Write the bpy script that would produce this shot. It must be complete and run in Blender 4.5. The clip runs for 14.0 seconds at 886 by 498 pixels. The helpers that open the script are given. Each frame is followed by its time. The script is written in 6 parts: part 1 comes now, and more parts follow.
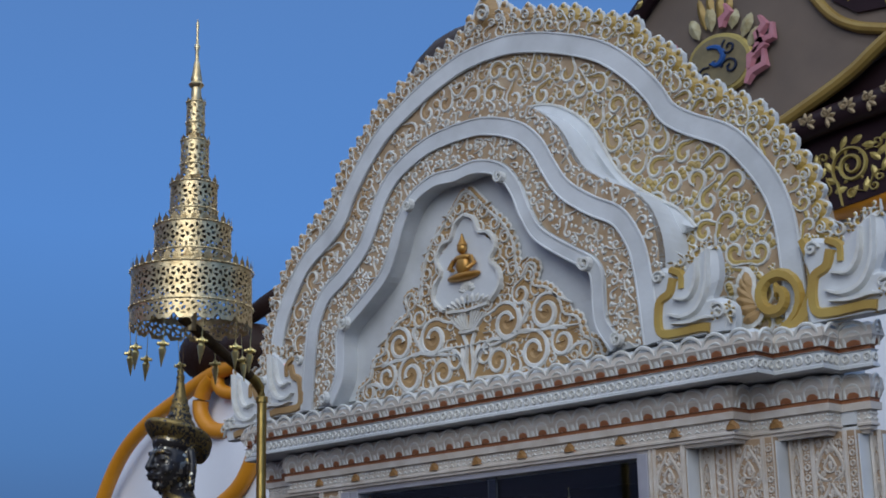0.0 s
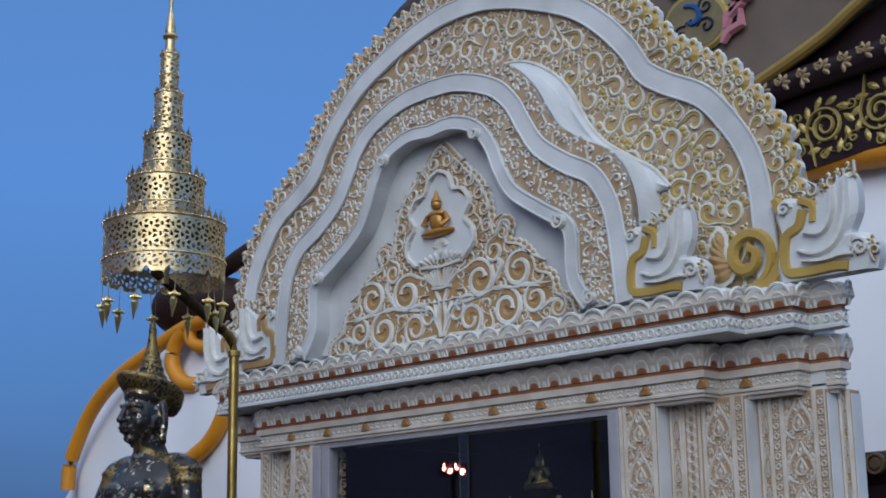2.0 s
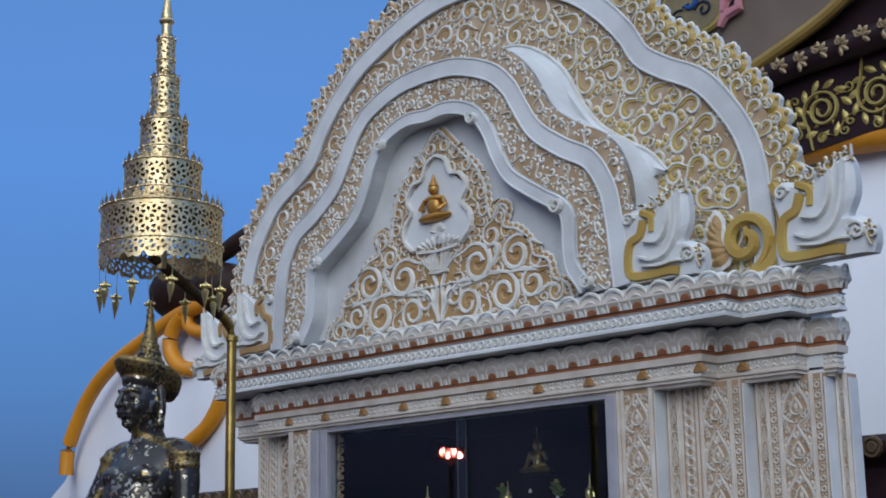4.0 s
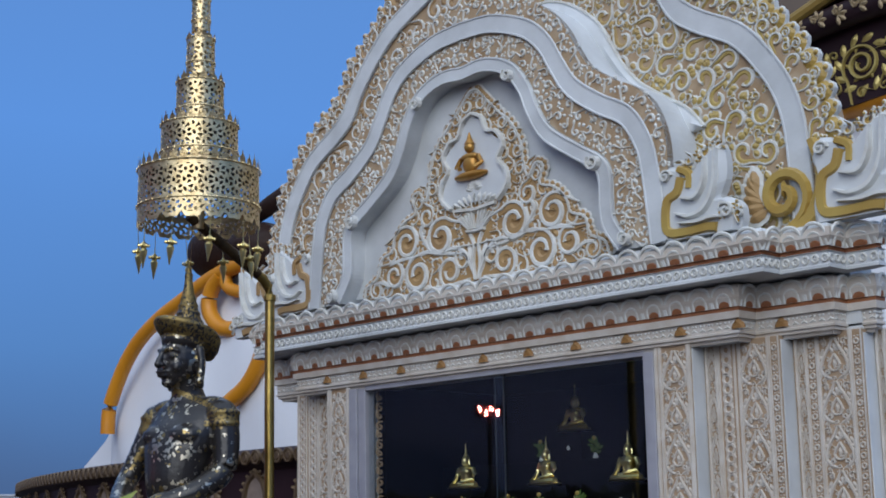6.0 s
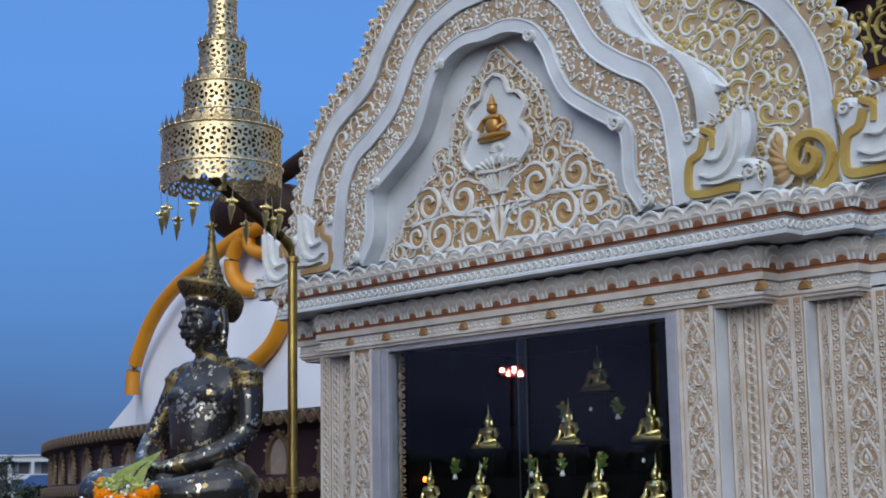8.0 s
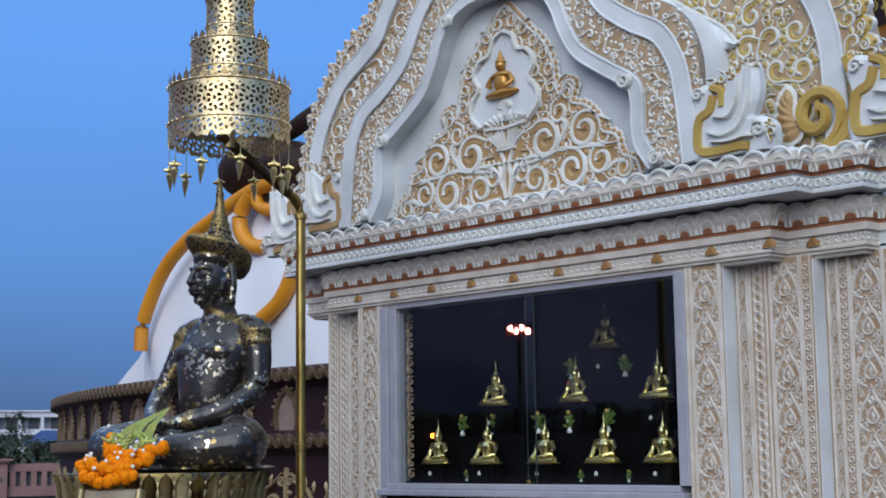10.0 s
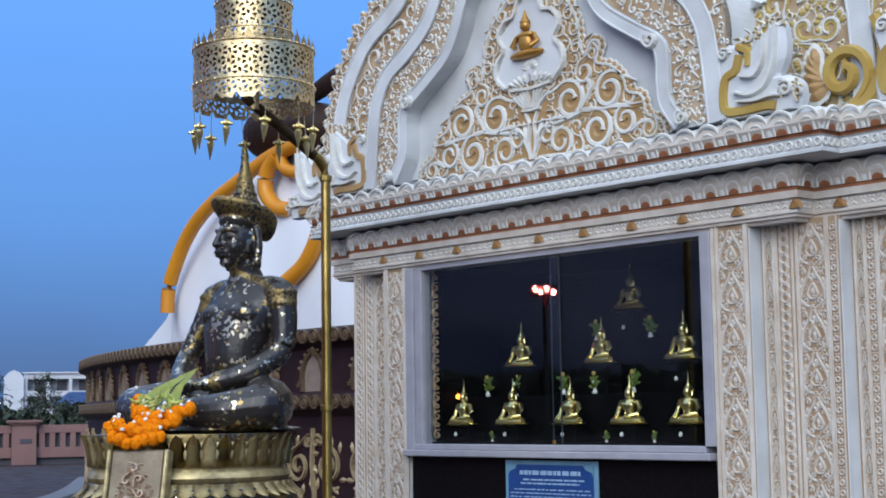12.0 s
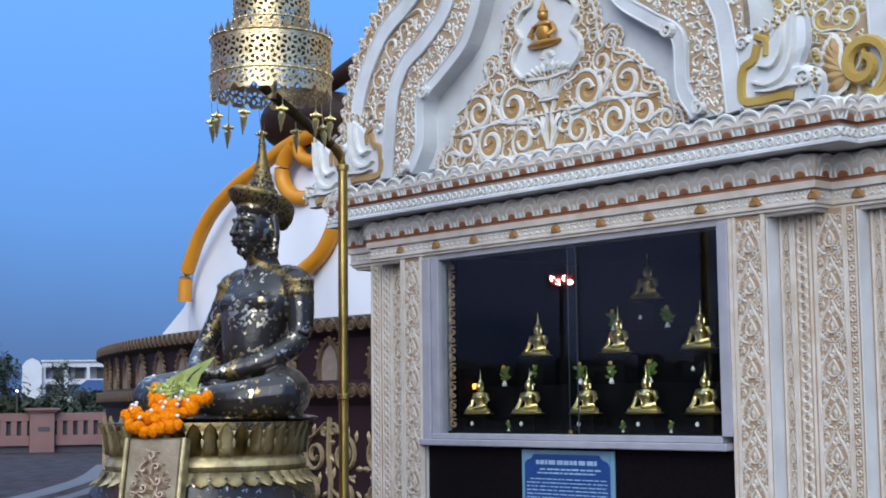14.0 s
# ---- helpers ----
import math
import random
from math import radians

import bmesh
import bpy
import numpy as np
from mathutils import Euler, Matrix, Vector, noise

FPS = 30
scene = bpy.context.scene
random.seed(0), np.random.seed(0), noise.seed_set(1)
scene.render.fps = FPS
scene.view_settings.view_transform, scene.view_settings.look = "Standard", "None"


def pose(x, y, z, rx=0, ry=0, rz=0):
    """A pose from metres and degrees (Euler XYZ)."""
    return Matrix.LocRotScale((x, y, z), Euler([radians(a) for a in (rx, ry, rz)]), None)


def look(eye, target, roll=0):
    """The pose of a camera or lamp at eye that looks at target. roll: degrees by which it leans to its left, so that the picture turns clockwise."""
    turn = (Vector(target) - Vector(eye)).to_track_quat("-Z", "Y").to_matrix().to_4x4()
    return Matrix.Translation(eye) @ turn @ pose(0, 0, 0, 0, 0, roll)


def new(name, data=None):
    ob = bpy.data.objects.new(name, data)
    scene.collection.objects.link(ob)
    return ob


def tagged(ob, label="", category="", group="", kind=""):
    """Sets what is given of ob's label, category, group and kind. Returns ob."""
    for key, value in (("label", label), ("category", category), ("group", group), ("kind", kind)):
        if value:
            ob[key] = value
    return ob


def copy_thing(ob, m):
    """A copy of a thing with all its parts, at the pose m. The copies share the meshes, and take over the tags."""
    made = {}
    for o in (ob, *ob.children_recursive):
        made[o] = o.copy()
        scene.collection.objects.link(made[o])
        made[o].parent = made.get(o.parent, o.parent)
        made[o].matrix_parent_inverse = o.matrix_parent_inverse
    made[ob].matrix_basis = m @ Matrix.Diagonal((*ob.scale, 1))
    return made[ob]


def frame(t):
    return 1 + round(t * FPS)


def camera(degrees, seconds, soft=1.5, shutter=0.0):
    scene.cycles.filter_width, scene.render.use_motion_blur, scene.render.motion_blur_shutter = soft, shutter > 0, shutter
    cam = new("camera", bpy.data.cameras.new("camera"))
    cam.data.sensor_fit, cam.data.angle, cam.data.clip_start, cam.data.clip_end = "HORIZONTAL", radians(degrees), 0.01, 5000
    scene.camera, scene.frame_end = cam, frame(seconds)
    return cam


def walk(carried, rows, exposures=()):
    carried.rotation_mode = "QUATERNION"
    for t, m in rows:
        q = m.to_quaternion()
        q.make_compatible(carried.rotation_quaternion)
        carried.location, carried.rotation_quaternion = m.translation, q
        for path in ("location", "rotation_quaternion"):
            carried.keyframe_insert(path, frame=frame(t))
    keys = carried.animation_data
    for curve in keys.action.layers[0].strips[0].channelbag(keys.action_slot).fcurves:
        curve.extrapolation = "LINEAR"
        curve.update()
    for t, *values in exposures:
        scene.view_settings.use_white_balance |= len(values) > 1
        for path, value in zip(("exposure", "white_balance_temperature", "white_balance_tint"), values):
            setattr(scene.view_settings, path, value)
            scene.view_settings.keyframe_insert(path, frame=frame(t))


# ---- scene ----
# Facade frame: x along the portal, y into it, z up; origin on the ground below the middle of the show window.
cam = camera(2 * math.degrees(math.atan(784 / 2650)), 14.0, soft=1.8)
EYE = (6.22, -6.36, 1.55)
# seconds, pitch, roll, yaw of a hand-held camera that turns where it stands
ROWS = [
    (0, 14.712, 1.161, 46.218),
    (0.5, 14.107, 1.125, 46.077),
    (1, 13.663, 1.044, 45.842),
    (1.5, 13.317, 0.856, 45.490),
    (2, 13.015, 0.776, 45.088),
    (2.5, 12.882, 0.822, 44.866),
    (5, 11.849, 0.953, 45.510),
    (5.5, 11.422, 0.991, 45.953),
    (6, 10.849, 1.027, 46.468),
    (6.5, 10.432, 1.044, 46.922),
    (7, 10.048, 1.054, 47.165),
    (7.5, 9.717, 0.986, 47.272),
    (10, 7.762, 0.768, 47.605),
    (10.5, 7.240, 0.694, 47.808),
    (11, 6.798, 0.801, 48.011),
    (11.5, 6.543, 0.801, 48.260),
    (12, 6.299, 0.825, 48.578),
    (12.5, 5.959, 0.805, 48.945),
    (13, 5.777, 0.892, 49.175),
    (13.5, 5.838, 0.869, 49.222),
    (14, 5.904, 0.620, 49.205),
]
walk(cam, [(t, pose(*EYE, 90 + pitch, roll, yaw)) for t, pitch, roll, yaw in ROWS],
     [(0.0, -0.38), (2.5, -0.22), (5.0, -0.15), (7.5, -0.05), (10.0, 0.2), (12.0, 0.4), (14.0, 0.5)])

# ---- dusk sky and soft light ----
world = bpy.data.worlds.new("dusk_sky")
scene.world = world
world.use_nodes = True
wn, wl = world.node_tree.nodes, world.node_tree.links
wn.clear()
w_out = wn.new("ShaderNodeOutputWorld")
w_bg = wn.new("ShaderNodeBackground")
w_geo = wn.new("ShaderNodeTexCoord")
w_sep = wn.new("ShaderNodeSeparateXYZ")
w_ramp = wn.new("ShaderNodeValToRGB")
w_noise = wn.new("ShaderNodeTexNoise")
w_add = wn.new("ShaderNodeMath")
w_add.operation = "MULTIPLY_ADD"
w_noise.inputs["Scale"].default_value = 2.2
w_noise.inputs["Detail"].default_value = 4
wl.new(w_geo.outputs["Generated"], w_sep.inputs[0])
wl.new(w_geo.outputs["Generated"], w_noise.inputs["Vector"])
wl.new(w_noise.outputs["Fac"], w_add.inputs[0])
w_add.inputs[1].default_value = 0.12
wl.new(w_sep.outputs["Z"], w_add.inputs[2])
wl.new(w_add.outputs[0], w_ramp.inputs[0])
els = w_ramp.color_ramp.elements
els[0].position, els[0].color = 0.04, (0.055, 0.115, 0.27, 1)
els[1].position, els[1].color = 1.0, (0.92, 1.14, 1.52, 1)
for p, c in ((0.10, (0.075, 0.15, 0.33, 1)), (0.20, (0.10, 0.255, 0.60, 1)), (0.32, (0.12, 0.32, 0.80, 1)), (0.48, (0.12, 0.29, 0.70, 1)), (0.58, (0.30, 0.46, 0.80, 1)), (0.75, (0.78, 1.0, 1.40, 1))):
    e = els.new(p)
    e.color = c
w_dot = wn.new("ShaderNodeVectorMath")
w_dot.operation = "DOT_PRODUCT"
w_dot.inputs[1].default_value = (-0.70, -0.66, -0.30)
w_fac = wn.new("ShaderNodeMapRange")
w_fac.interpolation_type = "SMOOTHSTEP"
w_fac.inputs[1].default_value, w_fac.inputs[2].default_value = 0.30, 0.85
w_fac.inputs[4].default_value = 0.85
w_cloud = wn.new("ShaderNodeTexNoise")
w_cloud.inputs["Scale"].default_value, w_cloud.inputs["Detail"].default_value = 5.0, 5
w_map = wn.new("ShaderNodeMapping")
w_map.inputs["Scale"].default_value = (1, 1, 2.6)
w_tone = wn.new("ShaderNodeMix")
w_tone.data_type = "RGBA"
w_tone.inputs["A"].default_value, w_tone.inputs["B"].default_value = (0.045, 0.058, 0.125, 1), (0.17, 0.175, 0.29, 1)
w_shape = wn.new("ShaderNodeMapRange")
w_shape.inputs[1].default_value, w_shape.inputs[2].default_value = 0.40, 0.66
w_mix = wn.new("ShaderNodeMix")
w_mix.data_type = "RGBA"
wl.new(w_geo.outputs["Generated"], w_dot.inputs[0])
wl.new(w_dot.outputs["Value"], w_fac.inputs[0])
wl.new(w_geo.outputs["Generated"], w_map.inputs["Vector"])
wl.new(w_map.outputs[0], w_cloud.inputs["Vector"])
wl.new(w_cloud.outputs["Fac"], w_shape.inputs[0])
wl.new(w_shape.outputs[0], w_tone.inputs["Factor"])
wl.new(w_fac.outputs[0], w_mix.inputs["Factor"])
wl.new(w_ramp.outputs["Color"], w_mix.inputs["A"])
wl.new(w_tone.outputs["Result"], w_mix.inputs["B"])
wl.new(w_mix.outputs["Result"], w_bg.inputs["Color"])
wl.new(w_bg.outputs[0], w_out.inputs[0])
w_bg.inputs["Strength"].default_value = 1.0

sun_data = bpy.data.lights.new("evening_sun", "SUN")
sun_data.energy, sun_data.angle, sun_data.color = 2.05, radians(50), (0.97, 0.98, 0.96)
sun = new("evening_sun", sun_data)
sun.matrix_world = look((5.7, -7.76, 5.0), (0, 0, 0))

# ---- materials ----
def material(name, color, rough=0.6, metal=0.0, color2=None, scale=8.0, bump=0.15, bump_scale=60.0, mix=(0.35, 0.7), spec=0.5, rough2=None, detail=5.0, dist=0.004):
    m = bpy.data.materials.new(name)
    m.use_nodes = True
    n, l = m.node_tree.nodes, m.node_tree.links
    b = n["Principled BSDF"]
    tc = n.new("ShaderNodeTexCoord")
    nz = n.new("ShaderNodeTexNoise")
    nz.inputs["Scale"].default_value, nz.inputs["Detail"].default_value = scale, detail
    l.new(tc.outputs["Object"], nz.inputs["Vector"])
    ramp = n.new("ShaderNodeMapRange")
    ramp.inputs[1].default_value, ramp.inputs[2].default_value = mix
    l.new(nz.outputs["Fac"], ramp.inputs[0])
    mx = n.new("ShaderNodeMix")
    mx.data_type = "RGBA"
    c2 = color2 or tuple(c * 0.78 for c in color)
    mx.inputs["A"].default_value, mx.inputs["B"].default_value = (*color, 1), (*c2, 1)
    l.new(ramp.outputs[0], mx.inputs["Factor"])
    l.new(mx.outputs["Result"], b.inputs["Base Color"])
    b.inputs["Roughness"].default_value, b.inputs["Metallic"].default_value = rough, metal
    b.inputs["Specular IOR Level"].default_value = spec
    if rough2 is not None:
        mr = n.new("ShaderNodeMapRange")
        mr.inputs[3].default_value, mr.inputs[4].default_value = rough, rough2
        l.new(ramp.outputs[0], mr.inputs[0])
        l.new(mr.outputs[0], b.inputs["Roughness"])
    if bump:
        nb = n.new("ShaderNodeTexNoise")
        nb.inputs["Scale"].default_value, nb.inputs["Detail"].default_value = bump_scale, 4
        l.new(tc.outputs["Object"], nb.inputs["Vector"])
        bp = n.new("ShaderNodeBump")
        bp.inputs["Strength"].default_value, bp.inputs["Distance"].default_value = bump, dist
        l.new(nb.outputs["Fac"], bp.inputs["Height"])
        l.new(bp.outputs[0], b.inputs["Normal"])
    return m


WHITE = material("white_paint", (0.645, 0.668, 0.68), 0.6, color2=(0.49, 0.505, 0.51), scale=3.0, bump=0.25, bump_scale=35)
RELIEF = material("relief_white", (0.69, 0.70, 0.675), 0.65, color2=(0.55, 0.53, 0.48), scale=11.0, bump=0.3, bump_scale=70)
OCHRE = material("ochre_paint", (0.41, 0.26, 0.11), 0.55, color2=(0.31, 0.19, 0.08), scale=7.0, bump=0.3)
YELLOW = material("yellow_gold_paint", (0.46, 0.325, 0.085), 0.45, color2=(0.36, 0.22, 0.05), scale=5.0, bump=0.3)
TERRA = material("terracotta_paint", (0.30, 0.115, 0.045), 0.6, color2=(0.22, 0.08, 0.035), scale=9.0)
FRAME = material("window_frame_metal", (0.34, 0.34, 0.38), 0.42, 0.0, color2=(0.28, 0.28, 0.32))
# near-black: the darkness of the unlit showcase is in this colour
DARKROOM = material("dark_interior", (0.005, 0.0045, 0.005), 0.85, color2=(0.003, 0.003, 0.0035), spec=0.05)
GRANITE = material("black_granite", (0.005, 0.004, 0.005), 0.4, color2=(0.008, 0.007, 0.008), scale=40, bump=0.0, spec=0.05)
GOLD = material("polished_gold", (0.86, 0.72, 0.34), 0.30, 1.0, color2=(0.62, 0.47, 0.17), scale=9, bump=0.1)
OLDGOLD = material("weathered_gold_leaf", (0.56, 0.45, 0.22), 0.42, 0.65, color2=(0.30, 0.23, 0.12), scale=14, bump=0.6, bump_scale=45, mix=(0.42, 0.66))
UMBGOLD = material("pierced_gilt_metal", (0.80, 0.64, 0.37), 0.40, 1.0, color2=(0.52, 0.38, 0.19), scale=16, bump=0.5, bump_scale=80)
BRASS = material("brass_pole", (0.48, 0.33, 0.10), 0.38, 1.0, color2=(0.30, 0.20, 0.06), scale=6, bump=0.2)
BLACKMETAL = material("black_lacquer", (0.014, 0.014, 0.018), 0.26, 0.0, color2=(0.03, 0.028, 0.026), scale=9, bump=0.35, bump_scale=30, rough2=0.42)
MAROON = material("maroon_tile", (0.023, 0.009, 0.012), 0.55, color2=(0.015, 0.006, 0.008), scale=2, spec=0.25)
PALEGILT = material("pale_gilt_scroll", (0.34, 0.26, 0.15), 0.5, 0.2, color2=(0.24, 0.17, 0.09), scale=12, bump=0.4)
MAROONGOLD = material("dull_gilt_relief", (0.13, 0.085, 0.045), 0.55, 0.3, color2=(0.08, 0.05, 0.028), scale=12, bump=0.5)
BRIGHTGILT = material("bright_gilt_relief", (0.50, 0.40, 0.13), 0.4, 0.3, color2=(0.36, 0.27, 0.08), scale=8, bump=0.3)
NICHE = material("pale_niche_stone", (0.22, 0.17, 0.14), 0.7, color2=(0.16, 0.12, 0.10))
ORANGE = material("saffron_paint", (0.62, 0.25, 0.012), 0.45, color2=(0.52, 0.20, 0.01), scale=1.5, bump=0.3, bump_scale=4, dist=0.02)
ROBE = material("white_robe_paint", (0.72, 0.74, 0.78), 0.5, color2=(0.64, 0.66, 0.71), scale=0.6, bump=0.2, bump_scale=3, dist=0.02)
SKIN = material("dark_bronze_paint", (0.030, 0.014, 0.010), 0.6, color2=(0.018, 0.009, 0.007), scale=3, spec=0.2, bump=0.5, bump_scale=9, dist=0.03)
TAUPE = material("taupe_velvet_panel", (0.165, 0.125, 0.098), 0.8, color2=(0.13, 0.10, 0.08), scale=2)


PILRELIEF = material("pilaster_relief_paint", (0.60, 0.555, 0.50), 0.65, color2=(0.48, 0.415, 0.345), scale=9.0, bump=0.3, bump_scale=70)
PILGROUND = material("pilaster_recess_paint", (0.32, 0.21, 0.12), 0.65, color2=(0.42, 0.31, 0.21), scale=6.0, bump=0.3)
OCHRE_BOSS = material("ochre_boss_paint", (0.27, 0.135, 0.04), 0.65, color2=(0.27, 0.14, 0.04), scale=20.0)


def paving(name):
    m = bpy.data.materials.new(name)
    m.use_nodes = True
    n, l = m.node_tree.nodes, m.node_tree.links
    b = n["Principled BSDF"]
    tc, br, nz, mx = n.new("ShaderNodeTexCoord"), n.new("ShaderNodeTexBrick"), n.new("ShaderNodeTexNoise"), n.new("ShaderNodeMix")
    mp = n.new("ShaderNodeMapping")
    mp.inputs["Rotation"].default_value = (0, 0, 0.6)
    l.new(tc.outputs["Object"], mp.inputs["Vector"])
    l.new(mp.outputs[0], br.inputs["Vector"])
    br.inputs["Scale"].default_value = 0.8
    br.inputs["Color1"].default_value, br.inputs["Color2"].default_value, br.inputs["Mortar"].default_value = (0.036, 0.020, 0.020, 1), (0.064, 0.056, 0.062, 1), (0.022, 0.018, 0.018, 1)
    br.inputs["Mortar Size"].default_value = 0.012
    nz.inputs["Scale"].default_value = 0.5
    l.new(tc.outputs["Object"], nz.inputs["Vector"])
    mx.data_type, mx.blend_type = "RGBA", "MULTIPLY"
    mx.inputs["Factor"].default_value = 0.5
    l.new(br.outputs["Color"], mx.inputs["A"]), l.new(nz.outputs["Color"], mx.inputs["B"])
    l.new(mx.outputs["Result"], b.inputs["Base Color"])
    b.inputs["Roughness"].default_value, b.inputs["Specular IOR Level"].default_value = 0.8, 0.15
    return m


PAVING = paving("block_paving")
SIGNBLUE = material("notice_blue", (0.012, 0.06, 0.22), 0.35, color2=(0.010, 0.05, 0.19), bump=0.0)
SIGNEDGE = material("notice_border", (0.15, 0.30, 0.42), 0.4, bump=0.0)
SIGNTEXT = material("notice_lettering", (0.28, 0.44, 0.62), 0.4, bump=0.0)
PANE_EDGE = material("pane_edge", (0.03, 0.04, 0.045), 0.4, bump=0.0)


RECESS = material("cream_recess_wash", (0.34, 0.22, 0.115), 0.65, color2=(0.47, 0.36, 0.24), scale=9.0, bump=0.3)
GILTFIG = material("gilt_figure_paint", (0.50, 0.28, 0.07), 0.35, 0.5, color2=(0.40, 0.18, 0.03), scale=20)


def two_tone_paint(name, a, b, x0, x1):
    """Paint that was mixed ochre at one end and yellower gold at the other."""
    m = material(name, a, 0.5, color2=tuple(c * 0.75 for c in a), scale=7.0, bump=0.3)
    n, l = m.node_tree.nodes, m.node_tree.links
    bs = n["Principled BSDF"]
    src = bs.inputs["Base Color"].links[0].from_socket
    tc, sp, mr, mx, nz = n.new("ShaderNodeTexCoord"), n.new("ShaderNodeSeparateXYZ"), n.new("ShaderNodeMapRange"), n.new("ShaderNodeMix"), n.new("ShaderNodeTexNoise")
    mx.data_type = "RGBA"
    nz.inputs["Scale"].default_value = 1.7
    ad = n.new("ShaderNodeMath")
    ad.operation = "MULTIPLY_ADD"
    ad.inputs[1].default_value = 1.6
    l.new(tc.outputs["Object"], sp.inputs[0]), l.new(tc.outputs["Object"], nz.inputs["Vector"])
    l.new(nz.outputs["Fac"], ad.inputs[0]), l.new(sp.outputs["X"], ad.inputs[2])
    mr.inputs[1].default_value, mr.inputs[2].default_value = x0 + 0.8, x1 + 0.8
    l.new(ad.outputs[0], mr.inputs[0]), l.new(mr.outputs[0], mx.inputs["Factor"])
    l.new(src, mx.inputs["A"])
    mx.inputs["B"].default_value = (*b, 1)
    l.new(mx.outputs["Result"], bs.inputs["Base Color"])
    return m


REARPAINT = two_tone_paint("ochre_to_gold_paint", (0.37, 0.235, 0.11), (0.43, 0.315, 0.10), 0.0, 1.6)


def glass(name, tint=(0.92, 0.96, 0.98)):
    m = bpy.data.materials.new(name)
    m.use_nodes = True
    n, l = m.node_tree.nodes, m.node_tree.links
    out = n["Material Output"]
    tr, gl, mx, lw = n.new("ShaderNodeBsdfTransparent"), n.new("ShaderNodeBsdfGlossy"), n.new("ShaderNodeMixShader"), n.new("ShaderNodeLayerWeight")
    pw, ma = n.new("ShaderNodeMath"), n.new("ShaderNodeMath")
    pw.operation, ma.operation = "POWER", "MULTIPLY_ADD"
    lw.inputs["Blend"].default_value = 0.5
    pw.inputs[1].default_value, ma.inputs[1].default_value, ma.inputs[2].default_value = 5.0, 0.96, 0.04
    l.new(lw.outputs["Facing"], pw.inputs[0]), l.new(pw.outputs[0], ma.inputs[0])
    tr.inputs[0].default_value = (*tint, 1)
    gl.inputs["Roughness"].default_value = 0.0
    l.new(ma.outputs[0], mx.inputs[0]), l.new(tr.outputs[0], mx.inputs[1]), l.new(gl.outputs[0], mx.inputs[2])
    l.new(mx.outputs[0], out.inputs[0])
    return m


GLASS = glass("window_glass")


def speckled(name):
    """Black lacquer with worn flakes of gold leaf; crown, collar and armlets wholly gilt."""
    m = bpy.data.materials.new(name)
    m.use_nodes = True
    n, l = m.node_tree.nodes, m.node_tree.links
    b = n["Principled BSDF"]
    tc, vo, nz, big = n.new("ShaderNodeTexCoord"), n.new("ShaderNodeTexVoronoi"), n.new("ShaderNodeTexNoise"), n.new("ShaderNodeTexNoise")
    vo.inputs["Scale"].default_value = 46
    nz.inputs["Scale"].default_value, nz.inputs["Detail"].default_value = 60, 3
    big.inputs["Scale"].default_value, big.inputs["Detail"].default_value = 5.5, 3
    for k in (vo, nz, big):
        l.new(tc.outputs["Object"], k.inputs["Vector"])
    sep = n.new("ShaderNodeSeparateColor")
    l.new(vo.outputs["Color"], sep.inputs[0])

    def math_(op, a, c):
        k = n.new("ShaderNodeMath")
        k.operation = op
        for i, q in enumerate((a, c)):
            if isinstance(q, (int, float)):
                k.inputs[i].default_value = q
            else:
                l.new(q, k.inputs[i])
        return k.outputs[0]

    flake = math_("GREATER_THAN", math_("ADD", math_("MULTIPLY", sep.outputs[0], 0.55), math_("ADD", math_("MULTIPLY", big.outputs["Fac"], 1.0), math_("MULTIPLY", nz.outputs["Fac"], 0.35))), 1.155)
    xyz = n.new("ShaderNodeSeparateXYZ")
    l.new(tc.outputs["Object"], xyz.inputs[0])
    worn = math_("GREATER_THAN", math_("ADD", nz.outputs["Fac"], math_("MULTIPLY", big.outputs["Fac"], 0.6)), 0.76)
    crown = math_("GREATER_THAN", math_("ADD", xyz.outputs["Z"], math_("MULTIPLY", xyz.outputs["Y"], 0.45)), 1.19)
    armz = math_("LESS_THAN", math_("ABSOLUTE", math_("SUBTRACT", xyz.outputs["Z"], 0.782), 0), 0.05)
    armx = math_("GREATER_THAN", math_("ABSOLUTE", xyz.outputs["X"], 0), 0.225)
    collar = math_("LESS_THAN", math_("ABSOLUTE", math_("SUBTRACT", math_("ADD", xyz.outputs["Z"], math_("MULTIPLY", math_("ABSOLUTE", xyz.outputs["X"], 0), 0.45)), 0.955), 0), 0.016)
    wr = math_("MULTIPLY", math_("LESS_THAN", math_("ABSOLUTE", math_("SUBTRACT", xyz.outputs["X"], 0.115), 0), 0.03), math_("LESS_THAN", math_("ABSOLUTE", math_("SUBTRACT", xyz.outputs["Z"], 0.30), 0), 0.07))
    wr = math_("MULTIPLY", wr, math_("LESS_THAN", xyz.outputs["Y"], -0.24))
    gilt = math_("MAXIMUM", math_("MAXIMUM", crown, math_("MULTIPLY", armz, armx)), math_("MAXIMUM", collar, wr))
    gilt = math_("MULTIPLY", gilt, worn)
    gold = math_("MAXIMUM", flake, gilt)
    warm = n.new("ShaderNodeMix")
    warm.data_type = "RGBA"
    warm.inputs["A"].default_value, warm.inputs["B"].default_value = (0.56, 0.51, 0.40, 1), (0.30, 0.22, 0.09, 1)
    l.new(math_("MAXIMUM", gilt, math_("GREATER_THAN", sep.outputs[1], 0.72)), warm.inputs["Factor"])
    mx = n.new("ShaderNodeMix")
    mx.data_type = "RGBA"
    mx.inputs["A"].default_value = (0.020, 0.017, 0.016, 1)
    l.new(warm.outputs["Result"], mx.inputs["B"])
    l.new(gold, mx.inputs["Factor"])
    l.new(mx.outputs["Result"], b.inputs["Base Color"])
